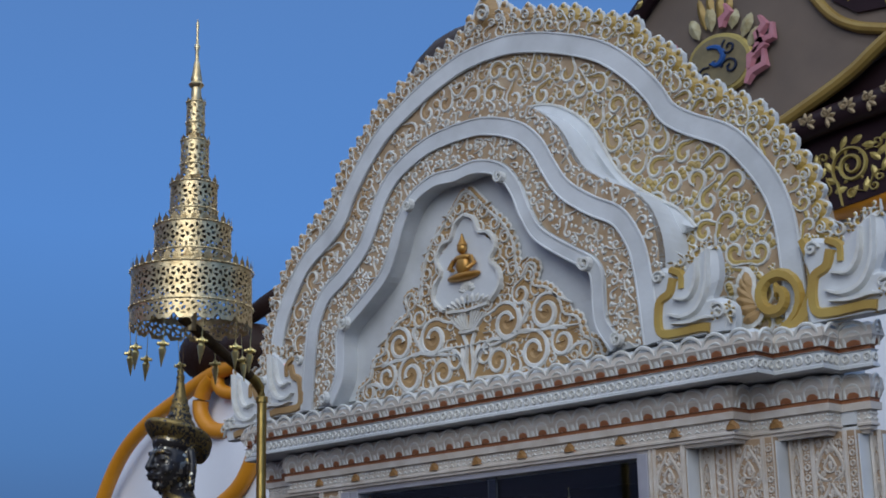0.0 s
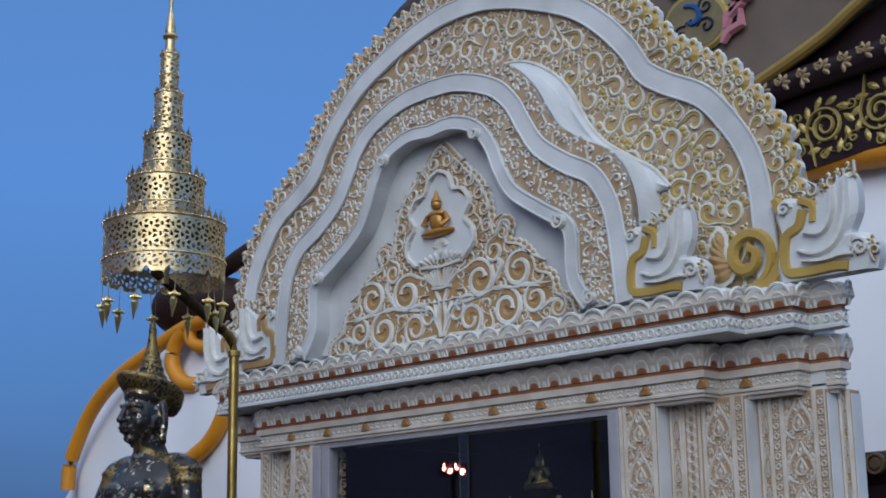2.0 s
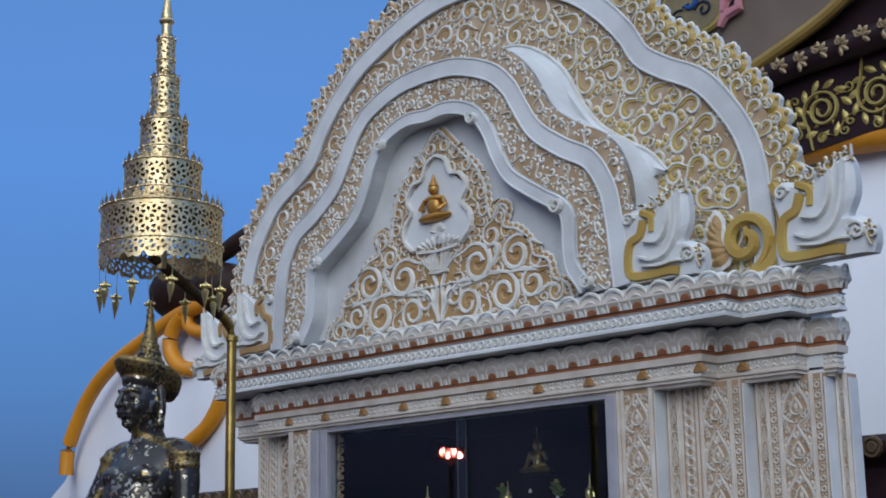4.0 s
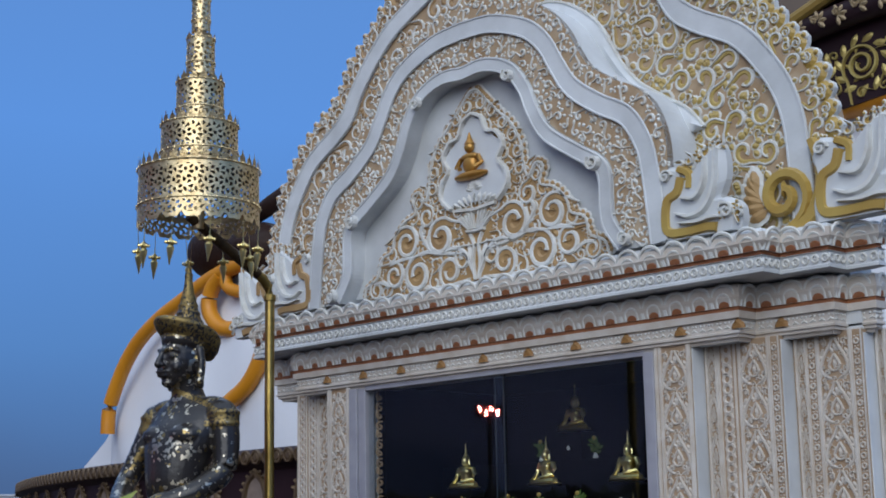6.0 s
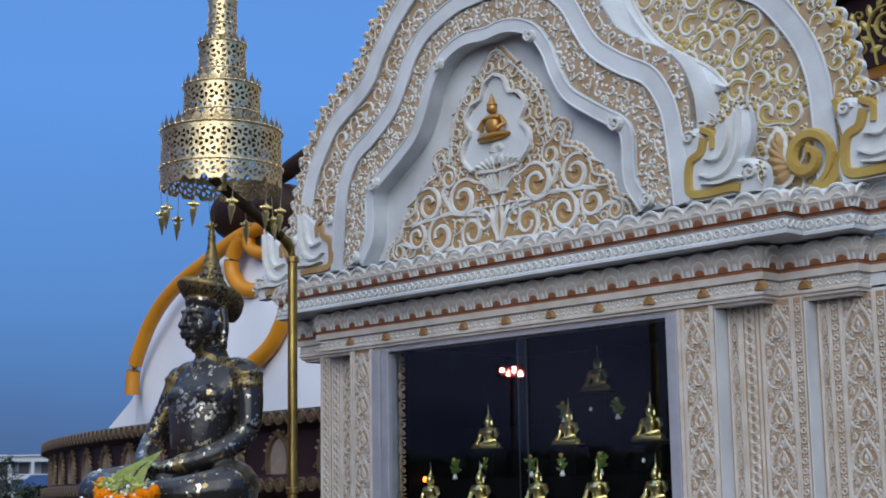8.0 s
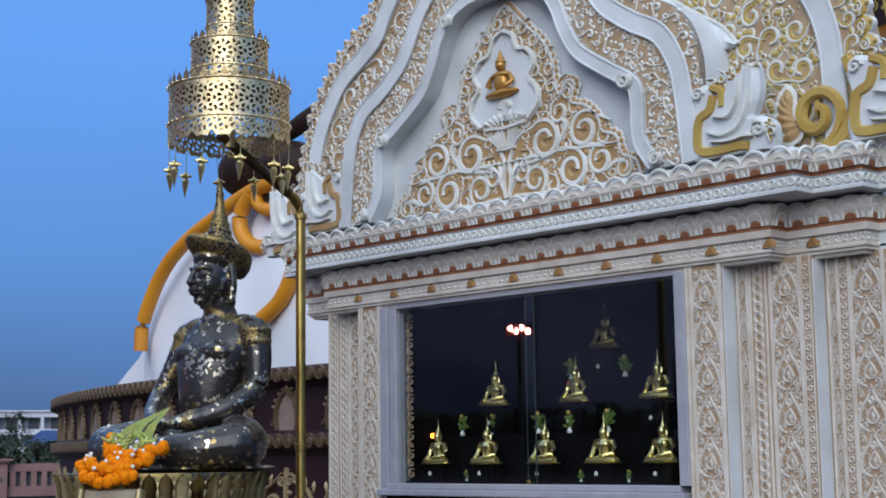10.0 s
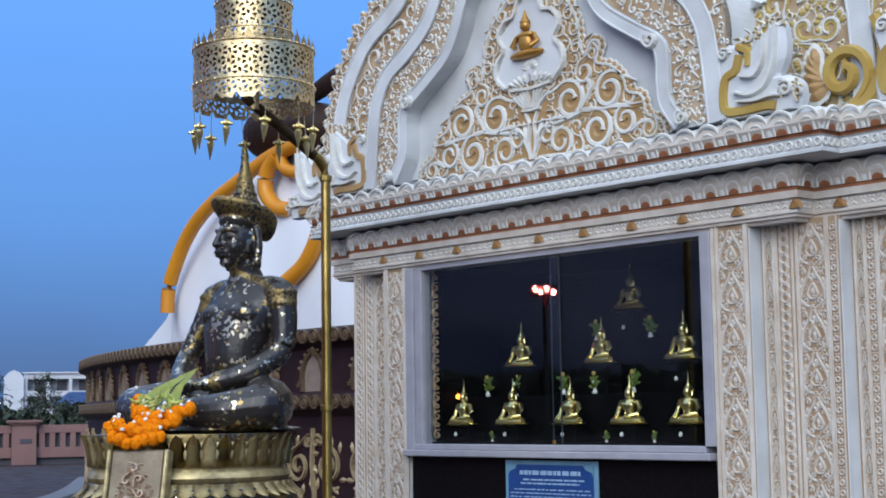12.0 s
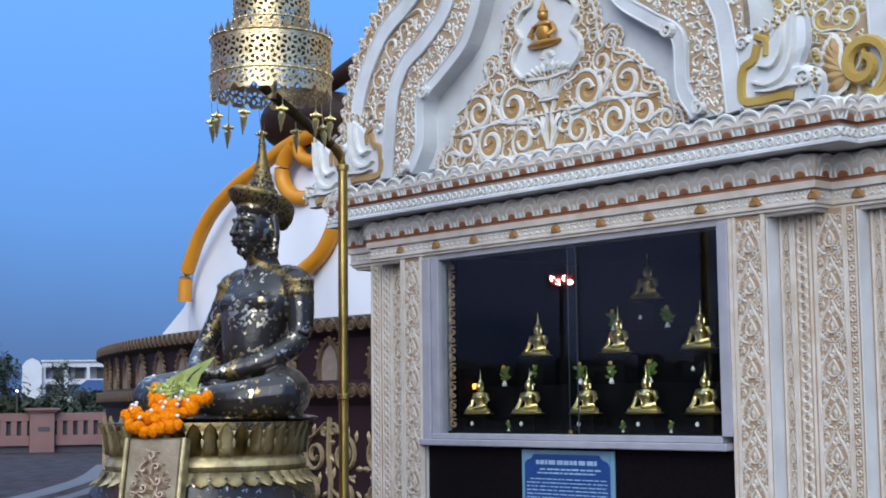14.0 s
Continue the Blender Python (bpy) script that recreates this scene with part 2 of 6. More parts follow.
    l.new(gold, b.inputs["Metallic"])
    ro = n.new("ShaderNodeMapRange")
    ro.inputs[3].default_value, ro.inputs[4].default_value = 0.29, 0.33
    gr = n.new("ShaderNodeMapRange")
    gr.inputs[3].default_value, gr.inputs[4].default_value = 0.0, 0.22
    l.new(gold, ro.inputs[0]), l.new(gilt, gr.inputs[0])
    l.new(math_("ADD", ro.outputs[0], gr.outputs[0]), b.inputs["Roughness"])
    bp = n.new("ShaderNodeBump")
    bp.inputs["Strength"].default_value, bp.inputs["Distance"].default_value = 0.5, 0.004
    l.new(math_("ADD", nz.outputs["Fac"], math_("MULTIPLY", gold, 0.3)), bp.inputs["Height"])
    l.new(bp.outputs[0], b.inputs["Normal"])
    return m


DARKBRASS = material("tarnished_brass", (0.13, 0.085, 0.04), 0.45, 0.8, color2=(0.07, 0.045, 0.025), scale=12, bump=0.3)
EMBLEM = material("pale_gilt_emblem", (0.55, 0.45, 0.34), 0.4, 0.15, color2=(0.45, 0.28, 0.20), scale=25)
LACQUER = speckled("gold_flaked_lacquer")
MARIGOLD = material("marigold_petals", (0.80, 0.24, 0.003), 0.8, color2=(0.60, 0.13, 0.002), scale=60, bump=1.0, bump_scale=90, dist=0.008, spec=0.08)
JASMINE = material("jasmine_white", (0.75, 0.74, 0.68), 0.6, bump=0.3)
LEAFGREEN = material("pale_green_ribbon", (0.36, 0.45, 0.10), 0.5, color2=(0.46, 0.46, 0.12), scale=20)
VASEGREEN = material("green_foliage_offering", (0.05, 0.12, 0.02), 0.5, color2=(0.16, 0.18, 0.03), scale=60)
PLAQUE = material("weathered_gilt_board", (0.26, 0.22, 0.15), 0.45, 0.5, color2=(0.16, 0.12, 0.08), scale=9, bump=0.5)
PINKWALL = material("pink_concrete", (0.20, 0.108, 0.097), 0.75, color2=(0.16, 0.085, 0.077), scale=1.2)
FARWHITE = material("far_white_wall", (0.55, 0.57, 0.60), 0.7, color2=(0.47, 0.49, 0.53), scale=0.5, bump=0.0)
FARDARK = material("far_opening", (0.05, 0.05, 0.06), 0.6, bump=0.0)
BLUEROOF = material("blue_metal_roof", (0.02, 0.09, 0.28), 0.45, color2=(0.015, 0.07, 0.22), scale=2, bump=0.0)
FOLIAGE = material("dark_foliage", (0.022, 0.034, 0.014), 0.7, color2=(0.010, 0.018, 0.008), scale=1.5, bump=0.0)
BARK = material("bark", (0.06, 0.045, 0.035), 0.8, scale=5)
KERB = material("pale_concrete_inlay", (0.11, 0.11, 0.12), 0.7, scale=2)


def lit(name, color, strength):
    m = bpy.data.materials.new(name)
    m.use_nodes = True
    b = m.node_tree.nodes["Principled BSDF"]
    b.inputs["Base Color"].default_value = (*color, 1)
    b.inputs["Emission Color"].default_value = (*color, 1)
    b.inputs["Emission Strength"].default_value = strength
    return m


GOLDPAINT = material("gold_painted_moulding", (0.33, 0.22, 0.055), 0.45, 0.2, color2=(0.26, 0.165, 0.04), scale=4)
MEDFACE = material("medallion_face", (0.22, 0.18, 0.09), 0.5, color2=(0.16, 0.13, 0.07), scale=10)
MEDBLUE = material("medallion_blue", (0.02, 0.09, 0.30), 0.4, scale=10)
MEDDARK = material("medallion_dark", (0.012, 0.02, 0.05), 0.45, scale=10)
PINK = material("pink_paint", (0.50, 0.22, 0.25), 0.5, color2=(0.40, 0.15, 0.18), scale=8)
PALELEAF = material("cream_leaf_paint", (0.46, 0.42, 0.26), 0.5, color2=(0.30, 0.24, 0.10), scale=14)
# darker copy of the far white wall, with shade in its colour
FARGREY = material("far_shaded_wall", (0.30, 0.31, 0.34), 0.7, bump=0.0)
LEDRED = lit("led_red", (1.0, 0.16, 0.13), 330.0)
LAMPORANGE = lit("lamp_orange", (1.0, 0.20, 0.02), 7.0)
LAMPWHITE = lit("lamp_white", (1.0, 0.95, 0.85), 6.0)


# ---- mesh helpers ----
def part(name, bm, mat, parent=None, label="", smooth=False):
    me = bpy.data.meshes.new(name)
    bmesh.ops.recalc_face_normals(bm, faces=bm.faces)
    bm.to_mesh(me)
    bm.free()
    for m in (mat if isinstance(mat, (list, tuple)) else [mat]):
        me.materials.append(m)
    if smooth:
        for p in me.polygons:
            p.use_smooth = True
        me.set_sharp_from_angle(angle=radians(40))
    ob = new(name, me)
    if parent is not None:
        ob.parent = parent
    if label:
        tagged(ob, label)
    return ob


def thing(name, label, category, m=None, group="", kind=""):
    ob = new(name)
    if m is not None:
        ob.matrix_basis = m
    return tagged(ob, label, category, group, kind)


def box(bm, x0, x1, y0, y1, z0, z1, bev=0.0, mi=0):
    r = bmesh.ops.create_cube(bm, size=1.0)
    vs = r["verts"]
    for v in vs:
        v.co = Vector((x0 if v.co.x < 0 else x1, y0 if v.co.y < 0 else y1, z0 if v.co.z < 0 else z1))
    fs = set(f for v in vs for f in v.link_faces)
    for f in fs:
        f.material_index = mi
    if bev:
        es = list(set(e for v in vs for e in v.link_edges))
        bmesh.ops.bevel(bm, geom=es, offset=bev, segments=1, affect="EDGES", material=mi)
    return vs


def B(*boxes, bev=0.004):
    bm = bmesh.new()
    for b in boxes:
        box(bm, *b, bev=bev)
    return bm


def lathe(bm, prof, seg=32, at=(0, 0, 0), mi=0, sx=1.0, sy=1.0, ripple=None):
    rings = []
    for r, z in prof:
        ring = []
        for i in range(seg):
            a = 2 * math.pi * i / seg
            rr = r * (1 + ripple * math.cos(i * math.pi)) if ripple else r
            ring.append(bm.verts.new((at[0] + rr * sx * math.cos(a), at[1] + rr * sy * math.sin(a), at[2] + z)))
        rings.append(ring)
    for A, C in zip(rings, rings[1:]):
        for i in range(seg):
            f = bm.faces.new((A[i], A[(i + 1) % seg], C[(i + 1) % seg], C[i]))
            f.material_index = mi
    for ring in (rings[0], rings[-1]):
        f = bm.faces.new(ring)
        f.material_index = mi
    return bm


def spline(pts, n):
    """n points along a smooth curve through pts (Catmull-Rom)."""
    P = [np.array(p, float) for p in pts]
    P = [2 * P[0] - P[1]] + P + [2 * P[-1] - P[-2]]
    out = []
    k = len(P) - 3
    for i in range(n):
        s = i / (n - 1) * k
        j = min(int(s), k - 1)
        t = s - j
        a, b, c, d = P[j:j + 4]
        out.append(0.5 * (2 * b + (c - a) * t + (2 * a - 5 * b + 4 * c - d) * t * t + (3 * b - a - 3 * c + d) * t ** 3))
    return out


def tube(bm, pts, radii, seg=8, mi=0, squash=1.0, up=(0, 0, 1)):
    """A round bar along 3D points; radii one number or one a point."""
    n = len(pts)
    P = [Vector(p) for p in pts]
    if not hasattr(radii, "__len__"):
        radii = [radii] * n
    radii = [float(r) for r in radii]
    rings = []
    for i in range(n):
        t = (P[min(i + 1, n - 1)] - P[max(i - 1, 0)]).normalized()
        u = Vector(up)
        if abs(t.dot(u)) > 0.95:
            u = Vector((1, 0, 0))
        s = t.cross(u).normalized()
        v = s.cross(t)
        rings.append([bm.verts.new(P[i] + radii[i] * (math.cos(a) * s + squash * math.sin(a) * v)) for a in (2 * math.pi * k / seg for k in range(seg))])
    for A, C in zip(rings, rings[1:]):
        for k in range(seg):
            f = bm.faces.new((A[k], A[(k + 1) % seg], C[(k + 1) % seg], C[k]))
            f.material_index = mi
    for r in (rings[0], rings[-1]):
        f = bm.faces.new(r)
        f.material_index = mi


def strip(bm, inner, outer, y0, y1, mi=0):
    """A slab between two 2D curves (x, z) of equal count, front at y0, back at y1."""
    n = len(inner)
    V = [[bm.verts.new((p[0], y, p[1])) for p in c] for y in (y0, y1) for c in (inner, outer)]
    fi, fo, bi, bo = V
    fs = []
    for i in range(n - 1):
        fs += [bm.faces.new((fi[i], fi[i + 1], fo[i + 1], fo[i])), bm.faces.new((bi[i + 1], bi[i], bo[i], bo[i + 1])),
               bm.faces.new((fo[i], fo[i + 1], bo[i + 1], bo[i])), bm.faces.new((fi[i + 1], fi[i], bi[i], bi[i + 1]))]
    for i in (0, n - 1):
        fs.append(bm.faces.new((fi[i], fo[i], bo[i], bi[i])))
    for f in fs:
        f.material_index = mi
    return bm


def arch(half, n=30):
    """Both halves of a symmetric curve given from the top down on the right."""
    r = [tuple(p) for p in spline(half, n)]
    return [(-x, z) for x, z in r[::-1]][:-1] + r


def offset(curve, d):
    """A 2D curve shifted outwards (to its left when walked from the left foot over the top to the right foot)."""
    out = []
    n = len(curve)
    for i in range(n):
        a, b = curve[max(i - 1, 0)], curve[min(i + 1, n - 1)]
        t = np.array((b[0] - a[0], b[1] - a[1]))
        t = t / (np.linalg.norm(t) + 1e-9)
        out.append((curve[i][0] - t[1] * d, curve[i][1] + t[0] * d))
    return out


class Relief:
    """Raised carving on an upright plane (x, z), front towards -y, gathered into one mesh."""

    def __init__(self, seed=1):
        self.v, self.f, self.mi = [], [], []
        self.r = random.Random(seed)

    def stroke(self, pts, w, y, h, mi=0, taper=True):
        """A ridge of width w along 2D points, standing h proud of y."""
        n = len(pts)
        b = len(self.v)
        for i in range(n):
            a, c = pts[max(i - 1, 0)], pts[min(i + 1, n - 1)]
            tx, tz = c[0] - a[0], c[1] - a[1]
            L = math.hypot(tx, tz) + 1e-9
            nx, nz = -tz / L, tx / L
            ww = w[i] if hasattr(w, "__len__") else w
            ww *= 0.5
            x, z = pts[i]
            self.v += [(x - nx * ww, y, z - nz * ww), (x - nx * ww * 0.55, y - h, z - nz * ww * 0.55),
                       (x + nx * ww * 0.55, y - h, z + nz * ww * 0.55), (x + nx * ww, y, z + nz * ww)]
        for i in range(n - 1):
            o = b + 4 * i
            for k in range(3):
                self.f.append((o + k, o + k + 4, o + k + 5, o + k + 1))
                self.mi.append(mi)
        for o, s in ((b, 1), (b + 4 * (n - 1), -1)):
            self.f.append((o, o + 1, o + 2, o + 3))
            self.mi.append(mi)

    def curl(self, cx, cz, r, a0, hand, y, w=0.3, h=0.012, turns=1.25, n=15, mi=0, tail=0.0, painted=None):
        pts, ws = [], []
        T = turns * 2 * math.pi
        for i in range(n):
            q = i / (n - 1)
            a = a0 + hand * q * T
            rr = r * (1 - 0.8 * q ** 0.8) * (1 - w * 0.5)
            pts.append((cx + rr * math.cos(a), cz + rr * math.sin(a)))
            ws.append(r * w * (0.55 + 0.75 * q * (1 - q) * 2))
        ws[-1] = r * w * 1.3
        if tail:
            a = a0 - hand * 0.5
            pts.insert(0, (cx + (r + tail) * math.cos(a), cz + (r + tail) * math.sin(a)))
            ws.insert(0, r * w * 0.25)
        if painted is not None:
            self.stroke(pts, [q * 1.7 for q in ws], y, h * 0.5, painted)
            off = r * w * 0.62
            rim = []
            for (px, pz) in pts:
                L = math.hypot(px - cx, pz - cz) + 1e-6
                rim.append((px + (px - cx) / L * off, pz + (pz - cz) / L * off))
            self.stroke(rim, [q * 0.95 for q in ws], y, h, mi)
        else:
            self.stroke(pts, ws, y, h, mi)

    def lobe(self, x, z, L, W, a, y, h, painted, mi=0):
        """A painted lobe with a white rim."""
        self.leaf(x - 0.1 * L * math.cos(a), z - 0.1 * L * math.sin(a), L * 1.25, W * 1.5, a, y, h * 0.7, mi)
        self.leaf(x + 0.08 * L * math.cos(a), z + 0.08 * L * math.sin(a), L * 0.86, W * 0.92, a, y - h * 0.38, h * 0.75, painted)

    def leaf(self, x, z, L, W, a, y, h=0.012, mi=0):
        """A teardrop lobe from (x, z) in the direction a."""
        ca, sa = math.cos(a), math.sin(a)
        b = len(self.v)
        for s, t in ((0, 0), (0.3, 0.42), (0.62, 0.5), (0.88, 0.3), (1, 0), (0.88, -0.3), (0.62, -0.5), (0.3, -0.42)):
            self.v.append((x + ca * s * L - sa * t * W, y, z + sa * s * L + ca * t * W))
        self.v.append((x + ca * 0.6 * L, y - h, z + sa * 0.6 * L))
        for k in range(8):
            self.f.append((b + k, b + (k + 1) % 8, b + 8))
            self.mi.append(mi)

    def disc(self, x, z, r, y, h, n=10, mi=0, a0=0.0, a1=2 * math.pi):
        b = len(self.v)
        m = n if a1 - a0 > 6.2 else n + 1
        for i in range(m):
            a = a0 + (a1 - a0) * i / n
            self.v.append((x + r * math.cos(a), y, z + r * math.sin(a)))
        for i in range(m):
            a = a0 + (a1 - a0) * i / n
            self.v.append((x + 0.6 * r * math.cos(a), y - h, z + 0.6 * r * math.sin(a)))
        c = len(self.v)
        self.v.append((x, y - h, z))
        for i in range(n):
            j = (i + 1) % m
            self.f += [(b + i, b + j, b + m + j, b + m + i), (b + m + i, b + m + j, c)]
            self.mi += [mi, mi]

    def ring(self, x, z, r, w, y, h, n=10, mi=0):
        pts = [(x + r * math.cos(2 * math.pi * i / n), z + r * math.sin(2 * math.pi * i / n)) for i in range(n + 1)]
        self.stroke(pts, w, y, h, mi)

    def fill(self, A, C, y, radii, tries=900, d=(0.0, 1.0), s=(0.0, 1.0), w=0.34, h=0.013, leaves=3, gap=0.97, mi=0, painted=None, taken=()):
        """Packs scrolls of the given radii between the curves A and C (equal counts)."""
        R = self.r
        A, C = np.array(A), np.array(C)
        n = len(A)
        px, pz, pr = [q[0] for q in taken], [q[1] for q in taken], [q[2] for q in taken]

        def at(q, e):
            t = q * (n - 1)
            j = min(int(t), n - 2)
            t -= j
            p = A[j] * (1 - t) + A[j + 1] * t
            o = C[j] * (1 - t) + C[j + 1] * t
            return p * (1 - e) + o * e, float(np.linalg.norm(o - p))

        for rad in radii:
            for _ in range(tries):
                q = R.uniform(*s)
                p, width = at(q, 0.0)
                lo, hi = d[0] * width + rad * 0.85, d[1] * width - rad * 0.85
                if hi < lo:
                    continue
                p, _w = at(q, R.uniform(lo, hi) / width)
                if px:
                    dx = np.hypot(np.array(px) - p[0], np.array(pz) - p[1])
                    if (dx < (np.array(pr) + rad) * gap).any():
                        continue
                px.append(p[0]), pz.append(p[1]), pr.append(rad)
        for x, z, rad in list(zip(px, pz, pr))[len(taken):]:
            hand = R.choice((-1, 1))
            a = R.uniform(0, 6.28)
            if rad > min(radii) * 1.01 or len(radii) == 1:
                self.curl(x, z, rad, a, hand, y, w, h * R.uniform(0.8, 1.2), R.uniform(0.8, 1.15), tail=rad * 0.5, mi=mi, painted=painted)
                for k in range(leaves):
                    b = a + hand * R.uniform(0.6, 5.5)
                    q = (x + rad * 0.8 * math.cos(b), z + rad * 0.8 * math.sin(b), rad * 0.75, rad * 0.5, b + hand * 0.7, y, h)
                    if painted is None:
                        self.leaf(*q, mi)
                    else:
                        self.lobe(*q, painted, mi)
            else:
                for k in range(3):
                    if painted is None:
                        self.leaf(x, z, rad * 1.3, rad * 0.8, a + k * 2.1, y, h, mi)
                    else:
                        self.lobe(x, z, rad * 1.3, rad * 0.8, a + k * 2.1, y, h, painted, mi)
        return px, pz, pr

    def mesh(self, name):
        me = bpy.data.meshes.new(name)
        me.from_pydata(self.v, [], self.f)
        me.polygons.foreach_set("material_index", self.mi)
        me.update()
        return me

    def make(self, name, mats, parent=None, label=""):
        me = self.mesh(name)
        for m in (mats if isinstance(mats, (list, tuple)) else [mats]):
            me.materials.append(m)
        ob = new(name, me)
        if parent is not None:
            ob.parent = parent
        if label:
            tagged(ob, label)
        return ob


def piece(name, me, parent, m):
    ob = new(name, me)
    ob.parent = parent
    ob.matrix_basis = m
    return ob


def moulding(bm, path, prof, mis=None):
    """Sweeps a section of (out, z) along a plan path walked left to right, mitred at its corners; out is towards -y."""
    n = len(path)
    rows = []
    for i in range(n):
        p = np.array(path[i], float)
        ns = []
        for a, b in ((i - 1, i), (i, i + 1)):
            if 0 <= a and b < n:
                t = np.array(path[b], float) - np.array(path[a], float)
                t /= np.linalg.norm(t)
                ns.append(np.array((t[1], -t[0])))
        m = ns[0] if len(ns) == 1 else (ns[0] + ns[1]) / (1 + ns[0] @ ns[1])
        rows.append([bm.verts.new((p[0] + m[0] * o, p[1] + m[1] * o, z)) for o, z in prof])
    for A, C in zip(rows, rows[1:]):
        for k in range(len(prof) - 1):
            f = bm.faces.new((A[k], C[k], C[k + 1], A[k + 1]))
            if mis:
                f.material_index = mis[k]
    return bm

# ---- ground: paved forecourt to the horizon ----
bm = bmesh.new()
box(bm, -900, 500, -600, 900, -0.3, 0)
ground = tagged(part("ground", bm, PAVING), "dull red and grey block-paved temple forecourt", "ground", kind="structure")

# ---- portal body with the showcase cavity ----
bm = bmesh.new()
for b in ((-1.96, -1.25, 0.10, 1.5, 0, 2.7), (1.25, 1.62, 0.21, 1.5, 0, 2.7), (1.62, 2.34, 0.21, 0.40, 0, 2.7), (-1.25, 1.25, 0.03, 1.5, 0, 1.30), (-1.25, 1.25, 1.4, 1.5, 1.30, 2.7), (-2.1, 1.62, 0.2, 1.5, 2.7, 3.02), (1.62, 2.30, 0.2, 0.40, 2.7, 3.02)):
    box(bm, *b)
tagged(part("wall_portal", bm, WHITE), "white rendered body of the shrine portal", "wall", kind="structure")
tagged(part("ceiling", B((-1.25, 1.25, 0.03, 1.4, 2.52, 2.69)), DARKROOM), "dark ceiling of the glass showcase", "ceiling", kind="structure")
# lining and stepped tiers inside the showcase, its unlit darkness put into their colour
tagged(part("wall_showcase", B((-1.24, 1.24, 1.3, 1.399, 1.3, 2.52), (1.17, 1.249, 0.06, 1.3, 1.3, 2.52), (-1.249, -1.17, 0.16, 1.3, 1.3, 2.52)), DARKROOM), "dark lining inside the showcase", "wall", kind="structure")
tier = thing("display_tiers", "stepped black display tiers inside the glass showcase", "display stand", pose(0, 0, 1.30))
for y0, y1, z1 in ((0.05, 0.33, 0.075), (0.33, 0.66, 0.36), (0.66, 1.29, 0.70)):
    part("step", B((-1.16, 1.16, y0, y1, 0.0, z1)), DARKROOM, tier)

# ---- pilasters ----
def pilaster_motif(w, h):
    R = Relief(5)
    y = 0.0
    hw = w / 2
    k = 0.010
    for s in (-1, 1):
        R.stroke([(s * hw * q, z * h) for q, z in ((0.05, 0.98), (0.25, 0.80), (0.55, 0.62), (0.80, 0.40), (0.82, 0.22), (0.55, 0.08))], [w * 0.05, w * 0.09, w * 0.1, w * 0.1, w * 0.09, w * 0.06], y, k)
        R.curl(s * hw * 0.62, h * 0.86, w * 0.15, 1.57 - s * 1.2, s, y, 0.42, k, 1.1, 10)
        R.curl(s * hw * 0.42, h * 0.17, w * 0.14, -1.5, s, y, 0.45, k, 1.1, 10)
        R.leaf(s * hw * 0.86, h * 0.55, h * 0.2, w * 0.12, 1.57 + s * 0.5, y, k)
        R.leaf(s * hw * 0.86, h * 0.60, h * 0.16, w * 0.10, -1.57 - s * 0.35, y, k)
        R.leaf(s * hw * 0.1, h * 0.02, w * 0.36, h * 0.09, 1.57 - s * 1.25, y, k)
        R.stroke([(s * hw * q, z * h) for q, z in ((0.0, 0.60), (0.22, 0.46), (0.36, 0.34), (0.22, 0.24), (0.02, 0.22))], w * 0.075, y, k)
        R.curl(s * hw * 0.66, h * 0.30, w * 0.085, 1.0, -s, y, 0.45, k, 1.1, 9)
        R.curl(s * hw * 0.28, h * 0.74, w * 0.075, 2.0, s, y, 0.45, k, 1.1, 9)
        R.leaf(s * hw * 0.95, h * 0.02, h * 0.22, w * 0.12, 1.57 + s * 0.2, y, k)
        R.leaf(s * hw * 0.05, h * 0.66, h * 0.12, w * 0.11, 1.57 - s * 0.9, y, k)
    R.fill([(-hw * 0.9, 0.004), (-hw * 0.9, h - 0.004)], [(hw * 0.9, 0.004), (hw * 0.9, h - 0.004)], y, [w * 0.085, w * 0.05], 90, w=0.40, h=0.007, leaves=1, gap=1.3)
    R.leaf(0, h * 0.26, h * 0.24, w * 0.14, 1.57, y, k * 1.3)
    R.leaf(0, h * 0.66, h * 0.2, w * 0.1, 1.57, y, k)
    me = R.mesh("motif")
    me.materials.append(PILRELIEF)
    return me


def bead_strip(name, x, z0, z1, y, r, parent, step=0.051):
    R = Relief(3)
    z = z0 + r
    while z < z1 - r:
        R.ring(x, z, r * 0.72, r * 0.6, y, 0.009, 8)
        R.leaf(x - r, z + step / 2, r * 0.9, r * 0.5, 0, y, 0.006)
        R.leaf(x + r, z + step / 2, r * 0.9, r * 0.5, math.pi, y, 0.006)
        z += step
    for s in (-1, 1):
        R.stroke([(x + s * r * 1.45, z0), (x + s * r * 1.45, z1)], r * 0.45, y, 0.008)
    return R.make(name, PILRELIEF, parent)


MOTIF = {}


